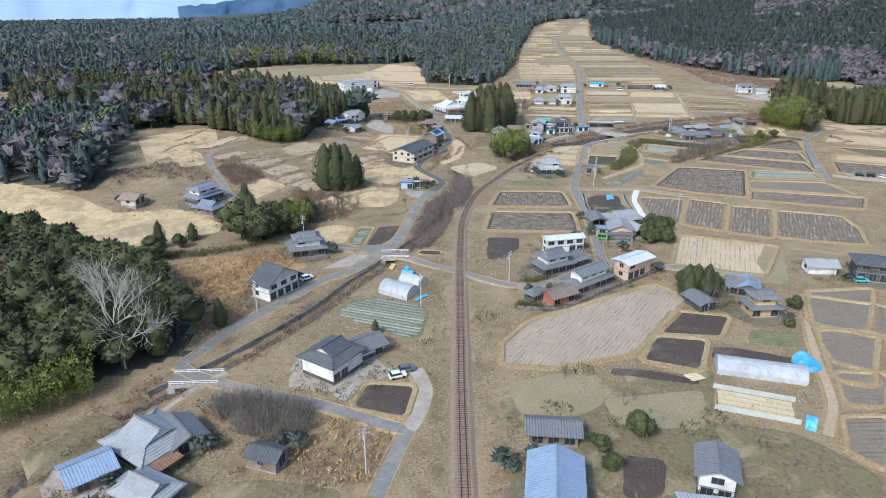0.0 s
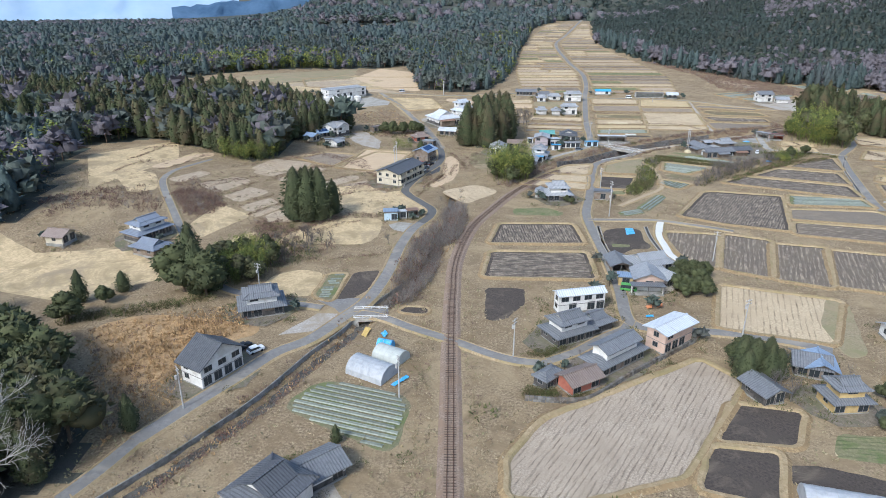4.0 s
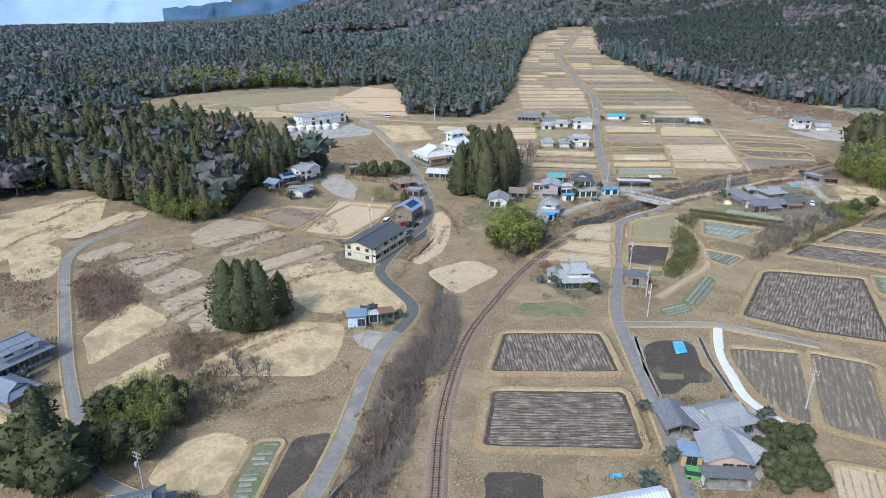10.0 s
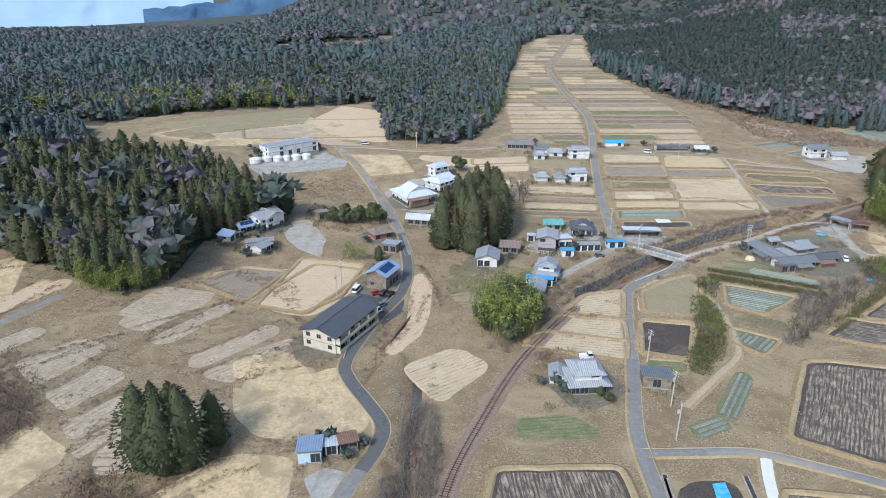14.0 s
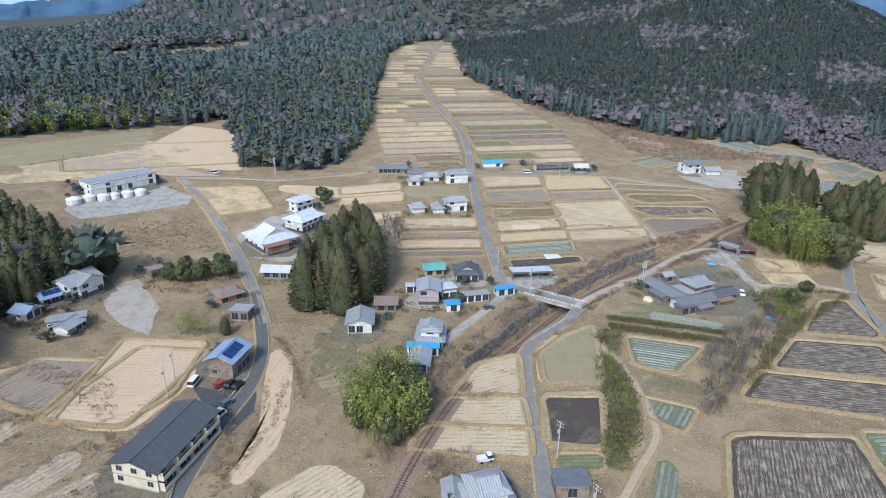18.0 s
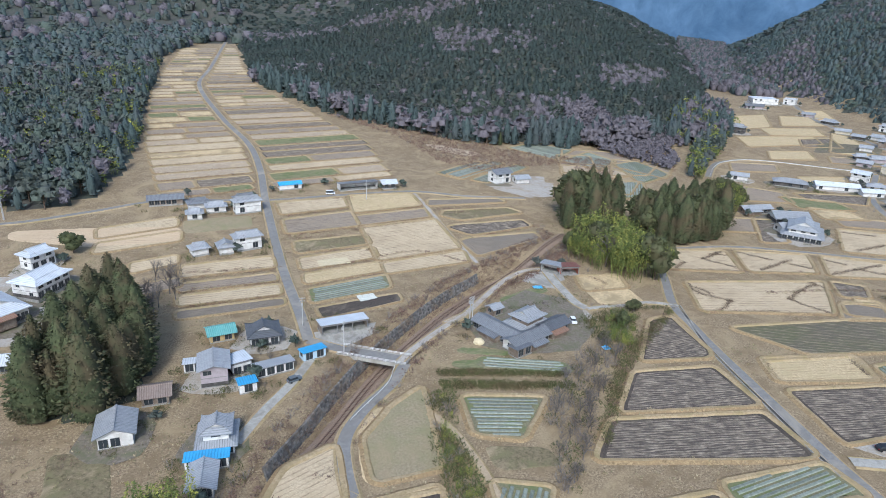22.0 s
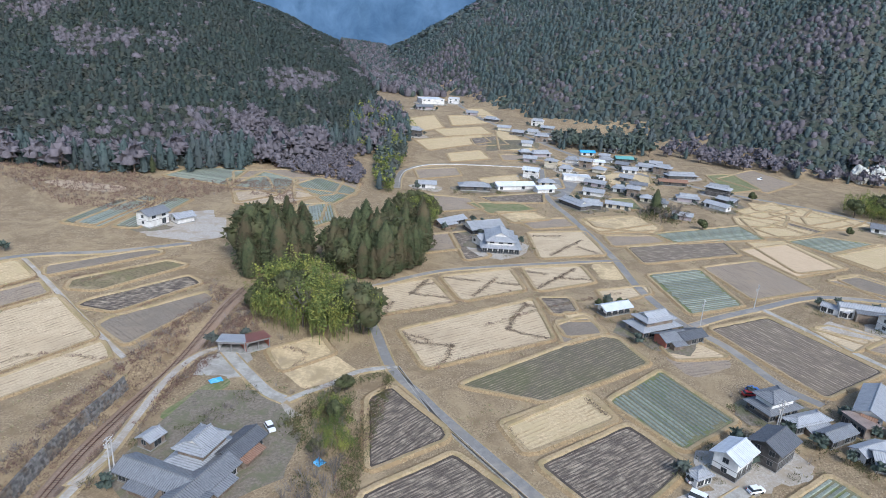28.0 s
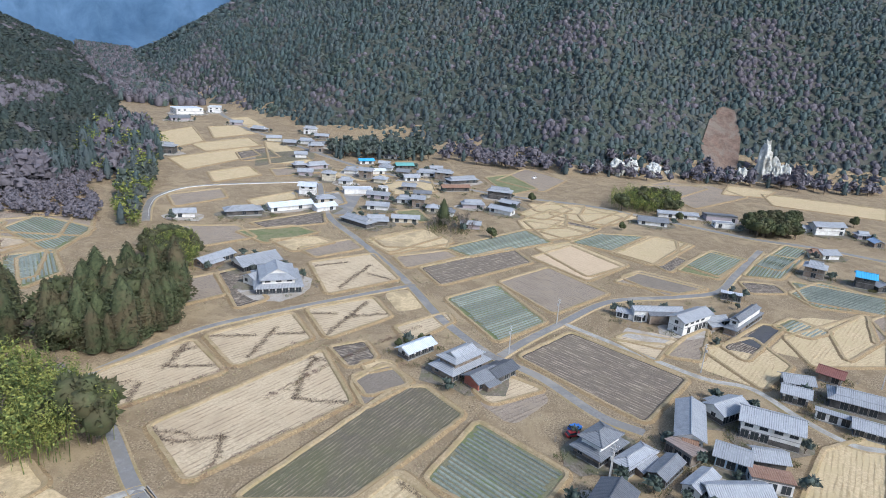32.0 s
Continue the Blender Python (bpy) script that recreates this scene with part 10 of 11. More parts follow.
def ditch(pts, shift, label):
    """A narrow concrete ditch beside a lane: two lips and a dark wet bottom."""
    line = smooth_line(pts, 2.0)
    line = line + sides(line) * shift
    root = tagged(new("roadside_ditch"), label, "ditch", kind="structure")
    put("bottom", ribbon("bottom", line, [(0.42, 0.24), (-0.42, 0.24)], DITCH, terrain), root, "dark wet bottom")
    for s in (-1, 1):
        put("lip", ribbon("lip", line, [(s * 0.5 + 0.09, -0.1), (s * 0.5 + 0.09, 0.36), (s * 0.5 - 0.09, 0.36), (s * 0.5 - 0.09, -0.1)], CONCRETE, terrain), root, "pale concrete lip")
    return root

car('car', 'white', -9.3, 114.4, 22, "small white hatchback parked on gravel")
car('car', 'grey', -7.6, 116.8, 16, "dark grey estate car parked on gravel")
car('car', 'white', -37.5, 162.8, 43, "white car parked beside a house")
car('car', 'black', -40.4, 164.1, 55, "black car parked beside a house")
car('van', 'white', -12.6, 328.2, 71, "white van in a car park")
car('car', 'red', -6.2, 325.8, 29, "red car in a car park")
car('car', 'black', -4.1, 325.6, 64, "black car in a car park")
car('car', 'black', -2.1, 324.6, 58, "black car in a car park")
car('car', 'grey', -4.1, 317.6, 47, "grey car in a car park")
car('van', 'white', -5.7, 313.1, 49, "white van in a car park")
car('truck', 'white', 49.7, 287.2, 6, "small white pickup truck on a lane")
car('car', 'black', 178.7, 270.6, -25, "black car on pale gravel")
car('truck', 'black', 182.8, 269.3, -20, "black pickup truck on pale gravel")
car('car', 'white', 186.9, 267.2, -33, "cream small car on pale gravel")
car('van', 'white', 190.8, 264.8, -94, "long white van on pale gravel")
car('van', 'white', 196.4, 266.6, -52, "white camper van beside a field")
car('car', 'white', 200.8, 255.7, -42, "white car on a concrete drive")
car('car', 'white', 155.7, 349.6, -114, "white car on a farm drive")
car('car', 'grey', 70.3, 354.5, 10, "grey car beside a lane")
car('car', 'blue', 244.6, 262.8, -46, "blue car in a garden")
car('car', 'red', 241.7, 263.1, -56, "red car in a garden")
car('truck', 'white', 552.2, 303.0, -39, "white lorry on open ground")
car('van', 'white', 131.1, 491.4, -19, "white van on a lane")
car('car', 'teal', 114.4, 161.9, -3, "teal small car beside a dark house")
car('car', 'black', 112.8, 163.6, -13, "black car beside a dark house")
car('van', 'white', -24.8, 509.6, 15, "white van on a lane")
utility_pole(-12.6, 85.8, 9, 17)
utility_pole(-45.5, 142.2, 8, 129)
utility_pole(-43.5, 190.3, 9, 155)
utility_pole(71.2, 170.4, 10, 25)
utility_pole(81.6, 214.4, 9, 160)
utility_pole(18.0, 161.1, 9, 54)
utility_pole(64.9, 285.3, 11, 123)
utility_pole(-18.0, 323.2, 9, 126)
utility_pole(126.1, 361.9, 10, 19)
utility_pole(227.2, 254.7, 9, 73)
utility_pole(4.7, 501.9, 9, 61)
utility_pole(81.5, 381.6, 9, 159)
utility_pole(86.7, 362.8, 9, 47)
utility_pole(64.3, 266.6, 9, 115)
utility_pole(278.8, 283.5, 9, 24)
utility_pole(295.9, 177.2, 9, 66)
utility_pole(306.4, 271.2, 8, 23)
utility_pole(225.7, 255.1, 9, 54)
utility_pole(4.4, 501.8, 9, 57)
utility_pole(126.8, 361.6, 10, 28)
utility_pole(143.9, 479.5, 8, 70)
utility_pole(287.7, 228.0, 9, 140)
utility_pole(-5.5, 146.1, 9, 109)
utility_pole(-17.6, 331.3, 8, 132)
utility_pole(61.1, 254.6, 8, 74)
tunnel(66.2, 116.4, -15, 17.3, 5.5, 2.8, 'clear', "long plastic greenhouse tunnel with milky film", False)
tunnel(60.2, 105.0, -19, 14.9, 7.5, 3.0, 'clear', "open greenhouse frame over beds of pale straw", True)
tunnel(77.2, 118.9, -84, 4.4, 4, 2.6, 'blue', "short tunnel covered with blue sheeting", False)
tunnel(67.6, 98.7, -29, 1.8, 3, 2.0, 'blue', "small hoop tent covered with blue sheeting", False)
tunnel(-11.6, 154.7, -31, 8.9, 6, 3.0, 'clear', "plastic greenhouse with milky film", False)
tunnel(-8.1, 160.3, -32, 6.5, 5, 2.6, 'dull', "second plastic greenhouse with dull film", False)
tunnel(-9.6, 164.9, -21, 3.4, 2.6, 2.0, 'blue', "small hoop shelter covered with blue sheeting", False)
sheet('ground_sheet', [(63.1, 241.1), (65.8, 241.6), (65.0, 236.1), (62.0, 235.4)], 'blue', "bright blue plastic sheet laid on dark soil")
sheet('ground_sheet', [(-15.5, 169.8), (-14.9, 173.9), (-13.6, 173.0), (-14.4, 168.7)], 'yellow', "yellow and blue tarpaulin on rough grass")
sheet('ground_sheet', [(-7.5, 149.9), (-4.4, 153.6), (-3.9, 152.6), (-6.7, 149.4)], 'blue', "strip of blue plastic sheet on grass")
sheet('ground_sheet', [(-11.2, 170.6), (-10.2, 172.2), (-9.5, 170.3), (-10.2, 168.7)], 'blue', "crumpled blue sheet on grass")
sheet('ground_sheet', [(53.3, 184.9), (55.0, 185.5), (55.2, 184.0), (53.3, 183.2)], 'orange', "orange plastic sheet on bare ground")
sheet('ground_sheet', [(56.6, 186.1), (58.0, 186.4), (57.5, 184.6), (56.0, 184.0)], 'orange', "orange plastic sheet on bare ground")
sheet('ground_sheet', [(51.9, 179.8), (53.8, 180.1), (53.6, 179.1), (51.7, 178.8)], 'blue', "small blue plastic sheet on bare ground")
sheet('ground_sheet', [(36.2, 194.7), (38.5, 195.2), (38.5, 194.1), (36.4, 193.6)], 'blue', "small blue plastic sheet beside a house")
sheet('ground_sheet', [(160.3, 376.5), (163.4, 375.3), (162.6, 373.2), (159.7, 374.4)], 'blue', "blue plastic sheet beside vegetable rows")
car('van', 'green', 51.5, 194.1, -15, "small bright green van beside a farmhouse")
sheet('ground_sheet', [(152.6, 334.0), (154.7, 334.2), (154.5, 331.6), (152.3, 332.0)], 'blue', "small blue tarpaulin in a garden")
sheet('ground_sheet', [(103.1, 393.9), (108.8, 393.4), (108.7, 389.4), (102.8, 389.2)], 'white', "pale crop cover over vegetables")
sheet('ground_sheet', [(101.3, 426.0), (112.4, 425.0), (112.0, 419.5), (100.5, 420.9)], 'straw', "pale straw mulch over vegetable beds")
straw_heap(122.8, 351.4, 3.2, 1.3)
SWATHS.append([(213.4, 355.3), (210.3, 348.8), (215.2, 338.8)])
SWATHS.append([(215.8, 339.2), (203.1, 334.7)])
SWATHS.append([(213.0, 352.1), (214.0, 345.8)])
SWATHS.append([(256.7, 334.9), (248.2, 334.4), (235.6, 331.3)])
SWATHS.append([(235.6, 331.3), (236.1, 324.3), (238.6, 317.5)])
SWATHS.append([(256.8, 337.5), (256.3, 331.3)])
SWATHS.append([(252.2, 372.7), (237.8, 369.4)])
SWATHS.append([(238.4, 369.9), (243.4, 358.0)])
SWATHS.append([(221.5, 382.0), (225.5, 376.9), (229.0, 372.9)])
SWATHS.append([(229.2, 370.8), (219.9, 367.4)])
SWATHS.append([(246.1, 372.2), (251.0, 369.2)])
SWATHS.append([(257.8, 370.6), (263.7, 357.5)])
SWATHS.append([(250.1, 352.6), (271.0, 354.2)])
SWATHS.append([(266.8, 352.1), (270.8, 343.9)])
SWATHS.append([(283.9, 349.8), (287.0, 341.9)])
SWATHS.append([(270.8, 338.3), (300.5, 335.4)])
SWATHS.append([(286.1, 337.1), (294.0, 325.2)])
SWATHS.append([(326.2, 366.7), (336.0, 356.5)])
SWATHS.append([(308.9, 349.2), (336.5, 347.1)])
SWATHS.append([(326.9, 344.8), (324.5, 335.0)])
SWATHS.append([(190.4, 309.0), (185.4, 303.0)])
SWATHS.append([(212.5, 297.2), (209.3, 290.4)])
ditch([(195.6, 344.0), (185.9, 328.6), (180.7, 319.4), (170.6, 294.8), (163.6, 277.7), (161.2, 269.8)], 0, "concrete ditch beside a lane")
ditch([(54.5, 243.0), (53.1, 230.1), (52.7, 218.6)], 0, "concrete ditch beside a lane")
ditch([(70.5, 243.2), (69.1, 232.8), (68.7, 220.3)], 0, "concrete ditch beside a lane")
ditch([(54.9, 244.0), (53.3, 231.1), (52.7, 226.4)], 0, "concrete ditch beside a lane")
guard_rail([(95.3, 349.4), (91.3, 343.9), (86.3, 339.9), (81.1, 336.4), (76.3, 332.9)], "white guard rail beside a road")
guard_rail([(349.7, 457.3), (366.6, 468.6), (384.7, 476.0), (408.4, 473.8), (436.0, 452.1), (462.3, 425.5)], "white guard rail beside a road")
guard_rail([(-12.1, 288.2), (-11.2, 297.3), (-6.2, 313.9), (0.2, 328.8)], "white guard rail beside a road")
BRUSH_LINES.append([(-109.6, 518.8), (-88.5, 537.3), (-65.4, 557.1)])
BRUSH_LINES.append([(5.7, 348.7), (9.1, 340.9), (12.2, 327.2), (13.0, 317.4)])
BRUSH_LINES.append([(6.3, 349.0), (9.7, 340.9), (12.8, 327.2), (13.4, 317.3)])
BRUSH_LINES.append([(9.3, 324.8), (7.2, 311.8), (2.2, 300.0), (-1.2, 294.4)])
BRUSH_LINES.append([(4.9, 325.4), (3.2, 310.0), (-0.2, 299.3), (-3.2, 290.0)])
BRUSH_LINES.append([(-47.7, 226.7), (-39.9, 237.0), (-32.3, 244.7), (-24.5, 247.8)])
BRUSH_LINES.append([(-46.5, 225.1), (-39.4, 235.2), (-31.9, 243.0)])
BRUSH_LINES.append([(-33.5, 213.8), (-23.8, 216.6), (-12.5, 219.6)])
BRUSH_LINES.append([(-85.0, 284.1), (-78.0, 292.3), (-72.1, 300.6)])
BRUSH_LINES.append([(-63.8, 254.4), (-56.4, 246.1), (-55.7, 233.1)])
BRUSH_LINES.append([(-129.9, 310.6), (-126.9, 322.7), (-124.9, 343.1)])
BRUSH_LINES.append([(-126.9, 290.3), (-125.5, 302.8), (-119.3, 311.8)])
BRUSH_LINES.append([(55.6, 427.9), (85.9, 424.6)])
BRUSH_LINES.append([(53.3, 418.1), (83.9, 414.4)])
BRUSH_LINES.append([(51.2, 407.8), (82.5, 404.0)])
BRUSH_LINES.append([(102.7, 471.4), (131.9, 471.2)])
BRUSH_LINES.append([(98.8, 451.4), (128.3, 450.7)])
BRUSH_LINES.append([(93.7, 419.8), (122.7, 419.8)])
BRUSH_LINES.append([(91.5, 407.9), (119.3, 407.6)])
BRUSH_LINES.append([(132.4, 464.6), (164.5, 463.4)])
BRUSH_LINES.append([(129.7, 451.2), (161.6, 450.5)])
BRUSH_LINES.append([(122.2, 417.2), (157.0, 416.6)])
BRUSH_LINES.append([(167.4, 458.3), (183.9, 455.3)])
BRUSH_LINES.append([(-70.8, 304.8), (-61.4, 312.7), (-49.5, 322.3)])
BRUSH_LINES.append([(-65.1, 296.8), (-56.3, 303.9), (-45.6, 316.5)])
BRUSH_LINES.append([(-53.8, 289.3), (-43.3, 298.1), (-32.0, 309.4)])
BRUSH_LINES.append([(-47.5, 282.6), (-35.0, 291.1), (-25.0, 295.6)])
BRUSH_LINES.append([(-37.0, 277.6), (-27.1, 283.5), (-17.0, 285.5)])
BRUSH_LINES.append([(-90.5, 285.2), (-82.4, 292.0), (-74.6, 298.8)])
BRUSH_LINES.append([(-78.0, 273.2), (-73.5, 281.5), (-72.0, 292.5)])
BRUSH_LINES.append([(-69.6, 260.5), (-65.6, 270.0), (-60.4, 276.0)])
BRUSH_LINES.append([(-63.6, 253.4), (-59.5, 259.8), (-55.5, 265.6)])
BRUSH_LINES.append([(-69.6, 338.3), (-56.6, 329.8), (-41.0, 318.0), (-27.2, 309.4), (-24.0, 296.8)])
BRUSH_LINES.append([(-131.5, 327.8), (-128.0, 334.6), (-119.1, 337.4)])
BRUSH_LINES.append([(-111.2, 298.1), (-106.5, 309.3), (-102.2, 326.6)])
BRUSH_LINES.append([(-29.2, 257.0), (-18.2, 255.0), (-4.3, 256.8)])
BRUSH_LINES.append([(-10.7, 342.1), (-3.9, 317.7), (-4.1, 289.8)])
BRUSH_LINES.append([(-2.3, 309.2), (-2.5, 289.7), (-6.7, 275.4)])
BRUSH_LINES.append([(96.4, 450.2), (110.1, 446.4), (128.5, 442.0)])
BRUSH_LINES.append([(94.1, 437.0), (109.1, 433.4), (124.4, 428.2)])
BRUSH_LINES.append([(57.9, 432.9), (71.4, 429.5), (87.5, 426.1)])
BRUSH_LINES.append([(55.3, 420.3), (68.8, 417.4), (84.9, 414.2)])
BRUSH_LINES.append([(52.9, 407.9), (66.5, 406.5), (82.2, 402.5)])
BRUSH_LINES.append([(124.5, 421.9), (141.3, 420.0), (152.7, 401.8)])
BRUSH_LINES.append([(126.1, 448.8), (140.4, 448.8), (157.8, 448.1)])
BRUSH_LINES.append([(109.2, 489.6), (124.6, 486.7), (138.7, 484.2)])
BRUSH_LINES.append([(83.4, 383.6), (96.2, 382.7), (110.9, 379.9)])
BRUSH_LINES.append([(166.0, 425.1), (180.9, 425.8), (202.8, 426.0)])
BRUSH_LINES.append([(172.6, 452.2), (189.3, 451.8), (207.3, 451.0)])
BRUSH_LINES.append([(184.2, 376.0), (185.5, 367.4), (177.1, 364.7)])
BRUSH_LINES.append([(172.1, 354.4), (179.8, 351.2), (186.3, 349.0)])
BRUSH_LINES.append([(233.1, 337.6), (260.2, 327.3), (287.8, 313.1)])
BRUSH_LINES.append([(216.6, 367.3), (228.8, 361.8), (242.5, 354.4)])
BRUSH_LINES.append([(242.9, 353.0), (258.1, 345.9), (267.2, 340.4)])
BRUSH_LINES.append([(199.6, 336.9), (217.6, 328.5), (237.0, 317.2)])
sheet('ground_sheet', [(49.6, 115.1), (52.8, 115.9), (54.2, 113.9), (51.0, 112.8)], 'straw', "pale heap of straw spread on a plot")
rock(596.9, 262.3, 9, 7, 1052)
rock(601.3, 246.8, 13, 11, 1090)
rock(604.7, 236.6, 12, 10, 1115)
rock(608.0, 219.9, 12, 9, 1155)
rock(612.3, 209.2, 8, 5, 1180)
rock(642.0, 137.3, 12, 28, 1345)
rock(641.4, 129.1, 14, 18, 1365)
rock(643.7, 120.8, 9, 14, 1385)
rock(637.0, 152.4, 9, 10, 1310)
rock(625.9, 170.7, 10, 6, 1270)
rock(624.3, 181.1, 8, 5, 1245)
rock(643.3, 106.6, 12, 8, 1420)
rock(622.6, 161.1, 8, 5, 1295)
tank(-72.0, 473.9, 5)
tank(-66.8, 475.4, 5)
tank(-62.7, 477.2, 4)
tank(-58.2, 479.9, 5)
tank(-53.3, 482.0, 5)
tank(-76.9, 470.2, 6)

# ---- dark swaths of wet straw on the pale paddies, weeds on idle ground ----
swath_rng = np.random.default_rng(77)
swath_points = []
for line in SWATHS:
    fine = smooth_line(line, 0.8)
    for _ in range(9):
        swath_points.append(fine + swath_rng.normal(size=fine.shape) * 0.55)
scatter("straw_swaths", np.concatenate(swath_points), [("swath", 1)], (0.16, 0.34), "dark rotting straw left in lines on a paddy", "straw", 78, 2.0, sink=-0.1)

brush = np.concatenate([smooth_line(l, 0.5) for l in BRUSH_LINES])
brush = brush + swath_rng.normal(size=brush.shape) * 0.45
scatter("bank_growth", brush, [("scrub", 0.6), ("tuft", 0.4)], (0.35, 0.9), "brown dead growth along terrace banks", "scrub", 80, 1.3, sink=-0.1)
banks = np.concatenate([smooth_line(l, 0.8) for l in TERRACE_EDGES])
banks = banks + swath_rng.normal(size=banks.shape) * 0.3
scatter("terrace_bank_growth", banks, [("bank_tuft", 1)], (0.5, 1.1), "brown dead growth on the banks of far terraces", "scrub", 84, 1.6)
cutting = smooth_line([p for p in RAIL if 280 < p[1]], 0.16)
reach = swath_rng.uniform(3.0, 10.0, len(cutting)) * swath_rng.choice([-1, 1], len(cutting))
cutting = cutting + sides(cutting) * reach[:, None]
cutting = cutting[off_roads(cutting, 0.3) & off_plots(cutting)]
scatter("cutting_growth", cutting, [("scrub", 0.72), ("twiggy", 0.2), ("tuft", 0.08)], {"scrub": (0.6, 1.7), "twiggy": (1.2, 2.8), "tuft": (0.4, 1.0)}, "reddish brown brush on the banks of the railway cutting", "scrub", 83, 1.3)
bed = smooth_line(STREAM[1:], 0.45)
bed = bed + sides(bed) * swath_rng.normal(size=(len(bed), 1)) * 2.2
scatter("stream_growth", bed, [("scrub", 0.35), ("tuft", 0.25), ("reed", 0.2), ("twiggy", 0.2)], {"scrub": (0.5, 1.2), "tuft": (0.4, 1.0), "reed": (0.5, 1.1), "twiggy": (0.9, 1.9)}, "brown dead growth choking a stream", "scrub", 79, 1.2)
near_ground = [(-150, 60), (130, 60), (180, 230), (420, 200), (420, 420), (200, 470), (-60, 480), (-150, 300)]
weeds = in_area(near_ground, 1.9, 91)
weeds = weeds[off_plots(weeds)]
lush = np.sin(weeds[:, 0] * 0.09 + np.sin(weeds[:, 1] * 0.05) * 2) + np.sin(weeds[:, 1] * 0.11 + weeds[:, 0] * 0.03)
weeds = weeds[lush + swath_rng.normal(size=len(weeds)) * 0.7 > -0.2]
scatter("weeds", weeds, [("weed", 0.8), ("tuft", 0.2)], (0.3, 0.8), "tufts of pale dead grass on idle ground", "grass", 92, 1.6)

slope = in_area([(-132.8, 299.8), (-127.2, 339.2), (-110.4, 349.4), (-72.2, 331.7), (-9.2, 325.7), (-2.7, 269.1), (-25.8, 255.4), (-47.0, 238.3), (-53.0, 219.7), (-65.9, 219.4), (-84.0, 251.6), (-98.3, 295.0), (-97.5, 269.6), (-112.8, 266.8)], 2.1, 130)
keep = np.sin(slope[:, 0] * 0.21 + 1.5 * np.sin(slope[:, 1] * 0.13)) + np.sin(slope[:, 1] * 0.27 + slope[:, 0] * 0.11) + swath_rng.normal(size=len(slope)) * 0.6 > 0.75
scatter("slope_weeds", slope[keep], [("scrub", 0.55), ("weed", 0.3), ("bush", 0.15)], {"scrub": (0.35, 0.9), "weed": (0.4, 0.8), "bush": (0.4, 0.8)}, "low brown growth scattered over idle terraces", "scrub", 131, 1.3)

# ---- bare scar on the eastern mountain ----
scar_ring = np.array(SCAR, float)
scar_mid = scar_ring.mean(0)
sv = []
for q in (1.0, 0.75, 0.5, 0.25):
    xy = []
    for a, b in zip(scar_ring, np.roll(scar_ring, -1, 0)):
        xy += [a + (b - a) * i / 6 for i in range(6)]
    xy = scar_mid + (np.array(xy) - scar_mid) * q
    sv.append(np.column_stack([xy, terrain(xy[:, 0], xy[:, 1]) + 1.2 + swath_rng.uniform(0, 0.2, len(xy))]))
sn = len(sv[0])
sv = np.concatenate(sv + [np.array([[*scar_mid, float(terrain(*scar_mid)) + 1.8]])])
sf = [(k * sn + i, k * sn + (i + 1) % sn, (k + 1) * sn + (i + 1) % sn) for k in range(3) for i in range(sn)]
sf += [(k * sn + i, (k + 1) * sn + (i + 1) % sn, (k + 1) * sn + i) for k in range(3) for i in range(sn)]
sf += [(3 * sn + i, 3 * sn + (i + 1) % sn, 4 * sn) for i in range(sn)]
tagged(put("bare_slope", raw_mesh("bare_slope", sv, np.array(sf), SCAR_SOIL, smooth=True)), "brown landslip scar on a wooded mountainside", "ground", kind="structure")

# ---- garden shrubs round the houses ----
garden_rng = np.random.default_rng(31)
spots = []
for hx, hy, hr in HOUSE_SPOTS:
    for _ in range(int(9 + 1.6 * hr)):
        a = garden_rng.uniform(0, 6.283)
        r = hr * garden_rng.uniform(0.95, 1.5) + garden_rng.uniform(0.3, 2.5)
        spots.append((hx + math.cos(a) * r, hy + math.sin(a) * r))
spots = np.array(spots)
spots = spots[off_roads(spots, 0.4)]
clear = np.ones(len(spots), bool)
for hx, hy, hr in HOUSE_SPOTS:
    clear &= np.hypot(spots[:, 0] - hx, spots[:, 1] - hy) > hr * 0.92
for ring in FIELD_RINGS:
    clear &= ~inside(spots[:, 0], spots[:, 1], [tuple(v) for v in ring])
scatter("garden_shrubs", spots[clear], [("bush", 0.7), ("twiggy", 0.15), ("far_evergreen", 0.08), ("scrub", 0.07)], {"bush": (0.8, 2.2), "twiggy": (1.2, 2.6), "far_evergreen": (2.5, 4.5), "scrub": (0.6, 1.2)}, "clipped shrubs and small trees in house gardens", "shrub", 32)

for ring, material in YARDS:
    yard(ring, material, "trodden yard round a house")

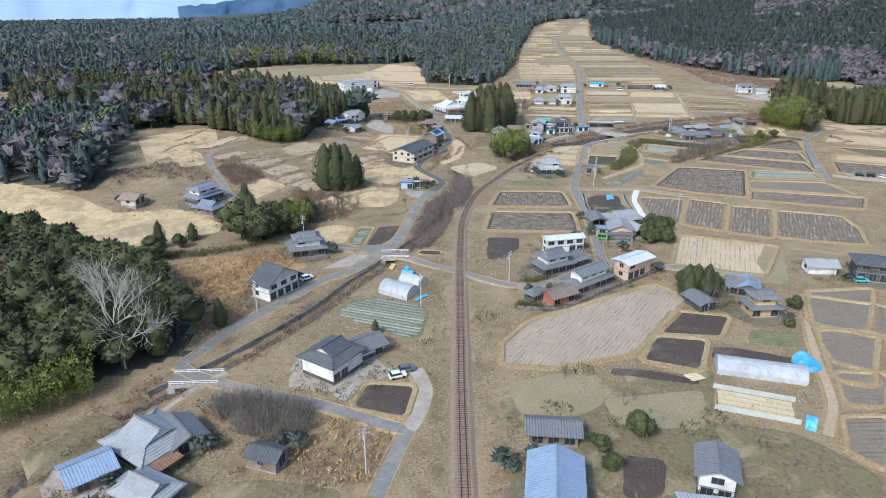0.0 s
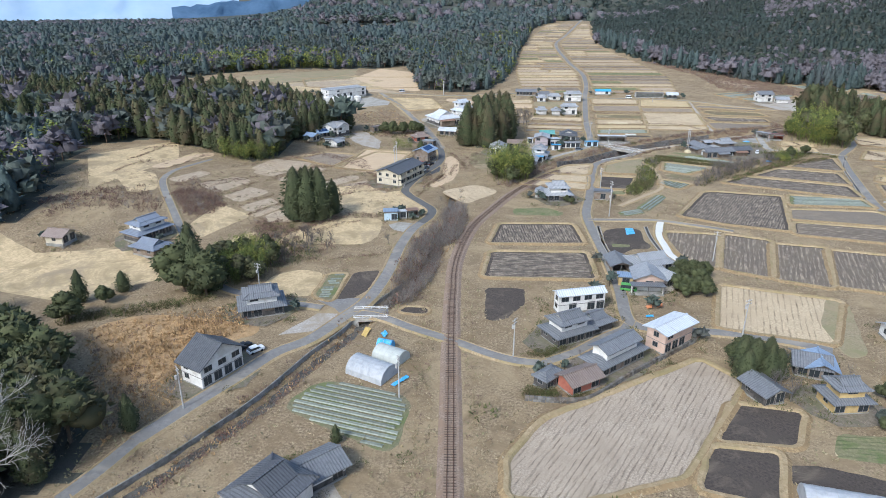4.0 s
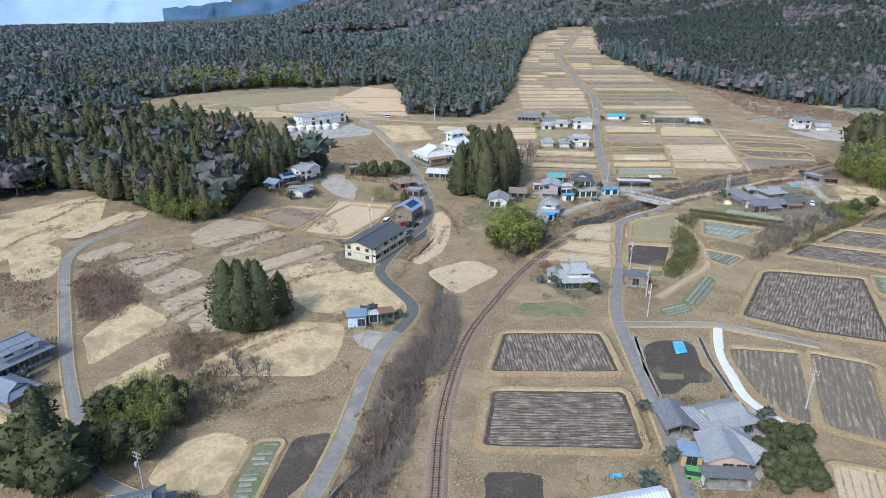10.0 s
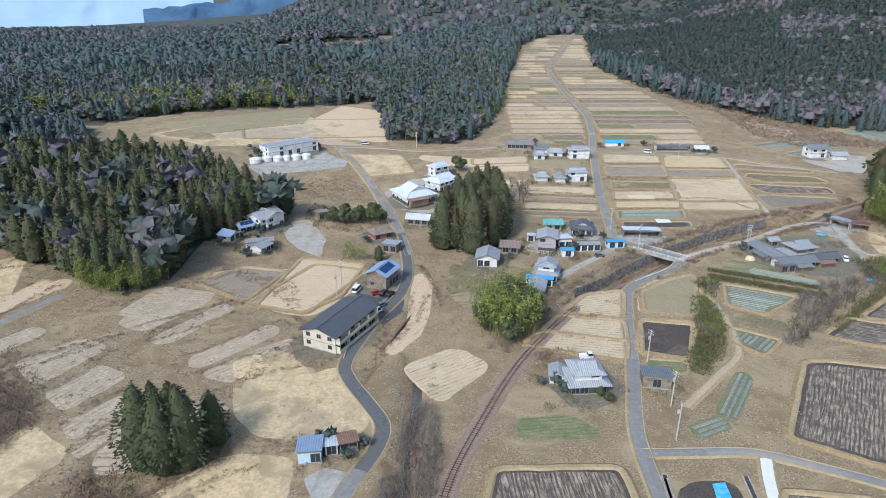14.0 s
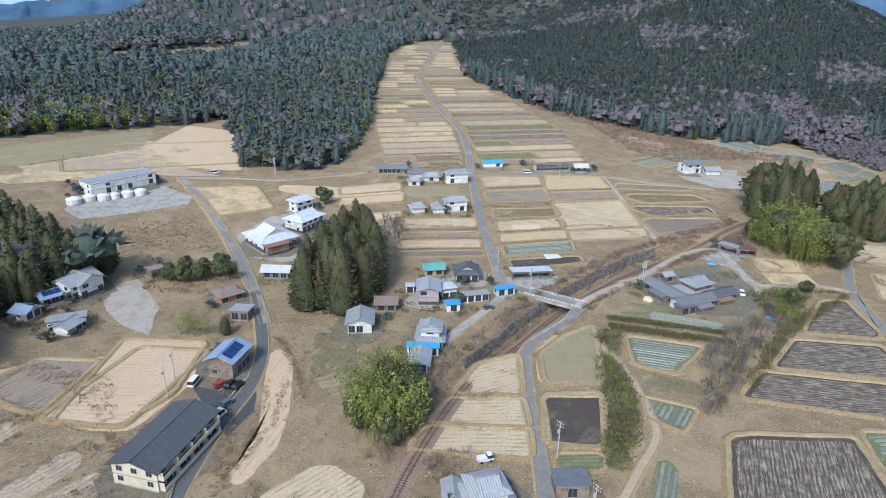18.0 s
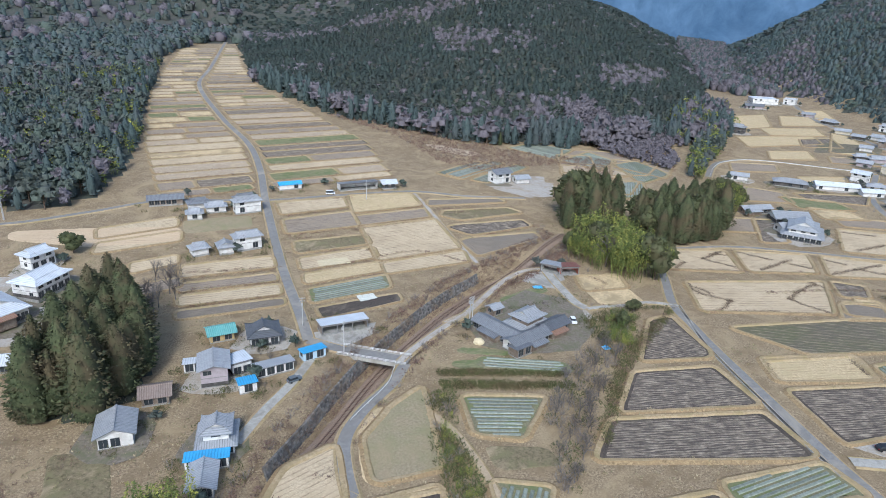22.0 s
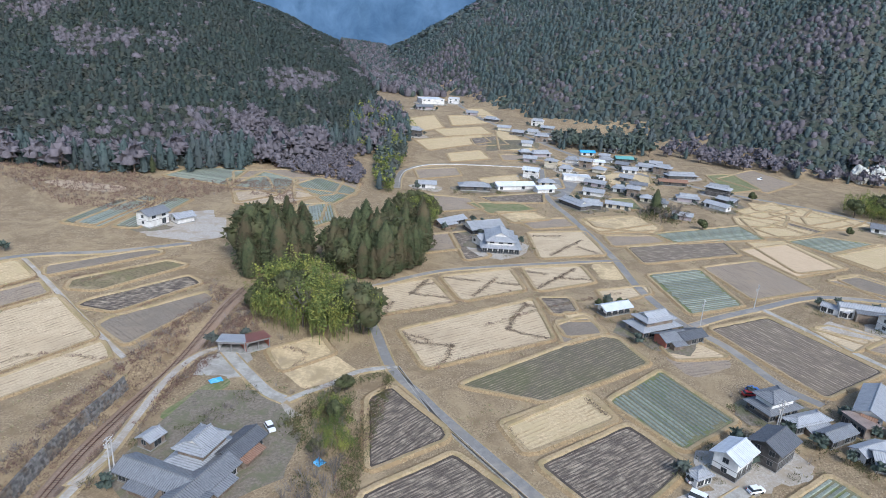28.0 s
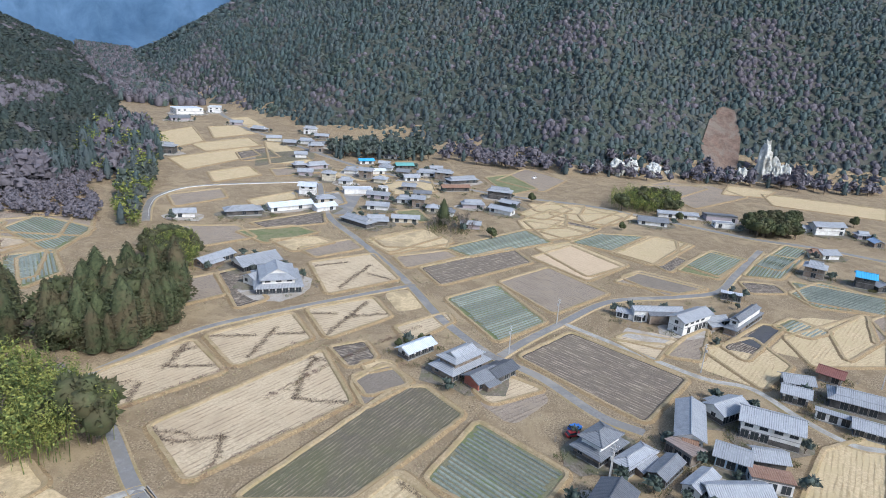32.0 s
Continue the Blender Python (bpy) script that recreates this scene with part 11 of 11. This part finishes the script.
# ---- wooded mountains ----
def mountain_wood(name, area, x0, x1, y0, y1, spacing, seed, label, cedar="tiny_cedar", leaf="tiny_leaf"):
    rng = np.random.default_rng(seed)
    gx2, gy2 = np.meshgrid(np.arange(x0, x1, spacing), np.arange(y0, y1, spacing))
    q = np.stack([gx2.ravel(), gy2.ravel()], -1) + rng.uniform(-0.45, 0.45, (gx2.size, 2)) * spacing
    q = q[inside(q[:, 0], q[:, 1], area)]
    q = q[~inside(q[:, 0], q[:, 1], SCAR)]
    q = q[np.hypot(q[:, 0], q[:, 1] - 200) < 1750]
    patch = np.sin(q[:, 0] * 0.021 + 2 * np.sin(q[:, 1] * 0.013)) + np.sin(q[:, 1] * 0.027 + 1.7 * np.sin(q[:, 0] * 0.017)) + rng.normal(size=len(q)) * 0.5
    bare = patch > 1.5
    for zone in BARE_ZONES:
        bare |= inside(q[:, 0], q[:, 1], zone) & (rng.random(len(q)) < 0.8)
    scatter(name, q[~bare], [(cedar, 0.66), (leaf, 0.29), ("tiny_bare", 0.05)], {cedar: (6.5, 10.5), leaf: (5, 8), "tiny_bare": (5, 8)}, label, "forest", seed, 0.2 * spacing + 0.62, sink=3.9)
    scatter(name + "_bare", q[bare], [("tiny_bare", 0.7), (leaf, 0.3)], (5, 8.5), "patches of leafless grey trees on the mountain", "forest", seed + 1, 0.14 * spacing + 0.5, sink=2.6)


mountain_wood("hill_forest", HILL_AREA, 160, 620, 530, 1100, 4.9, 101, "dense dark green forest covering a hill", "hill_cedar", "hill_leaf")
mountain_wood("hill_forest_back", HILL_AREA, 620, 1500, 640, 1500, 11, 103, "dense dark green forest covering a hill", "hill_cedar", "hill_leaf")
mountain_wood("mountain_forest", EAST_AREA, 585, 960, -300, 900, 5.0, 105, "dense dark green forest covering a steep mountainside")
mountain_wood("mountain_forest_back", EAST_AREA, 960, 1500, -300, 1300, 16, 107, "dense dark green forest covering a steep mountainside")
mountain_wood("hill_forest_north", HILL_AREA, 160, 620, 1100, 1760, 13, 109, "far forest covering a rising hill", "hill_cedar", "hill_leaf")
front = in_area([(168, 790), (195, 640), (240, 560), (300, 530), (430, 528), (440, 545), (300, 556), (245, 580), (205, 655), (182, 790)], 6.5, 111)
scatter("hill_edge_cedars", front, [("far_cedar", 0.8), ("far_bare", 0.2)], (10, 17), "row of taller cedars along the hill foot", "woodland", 112)
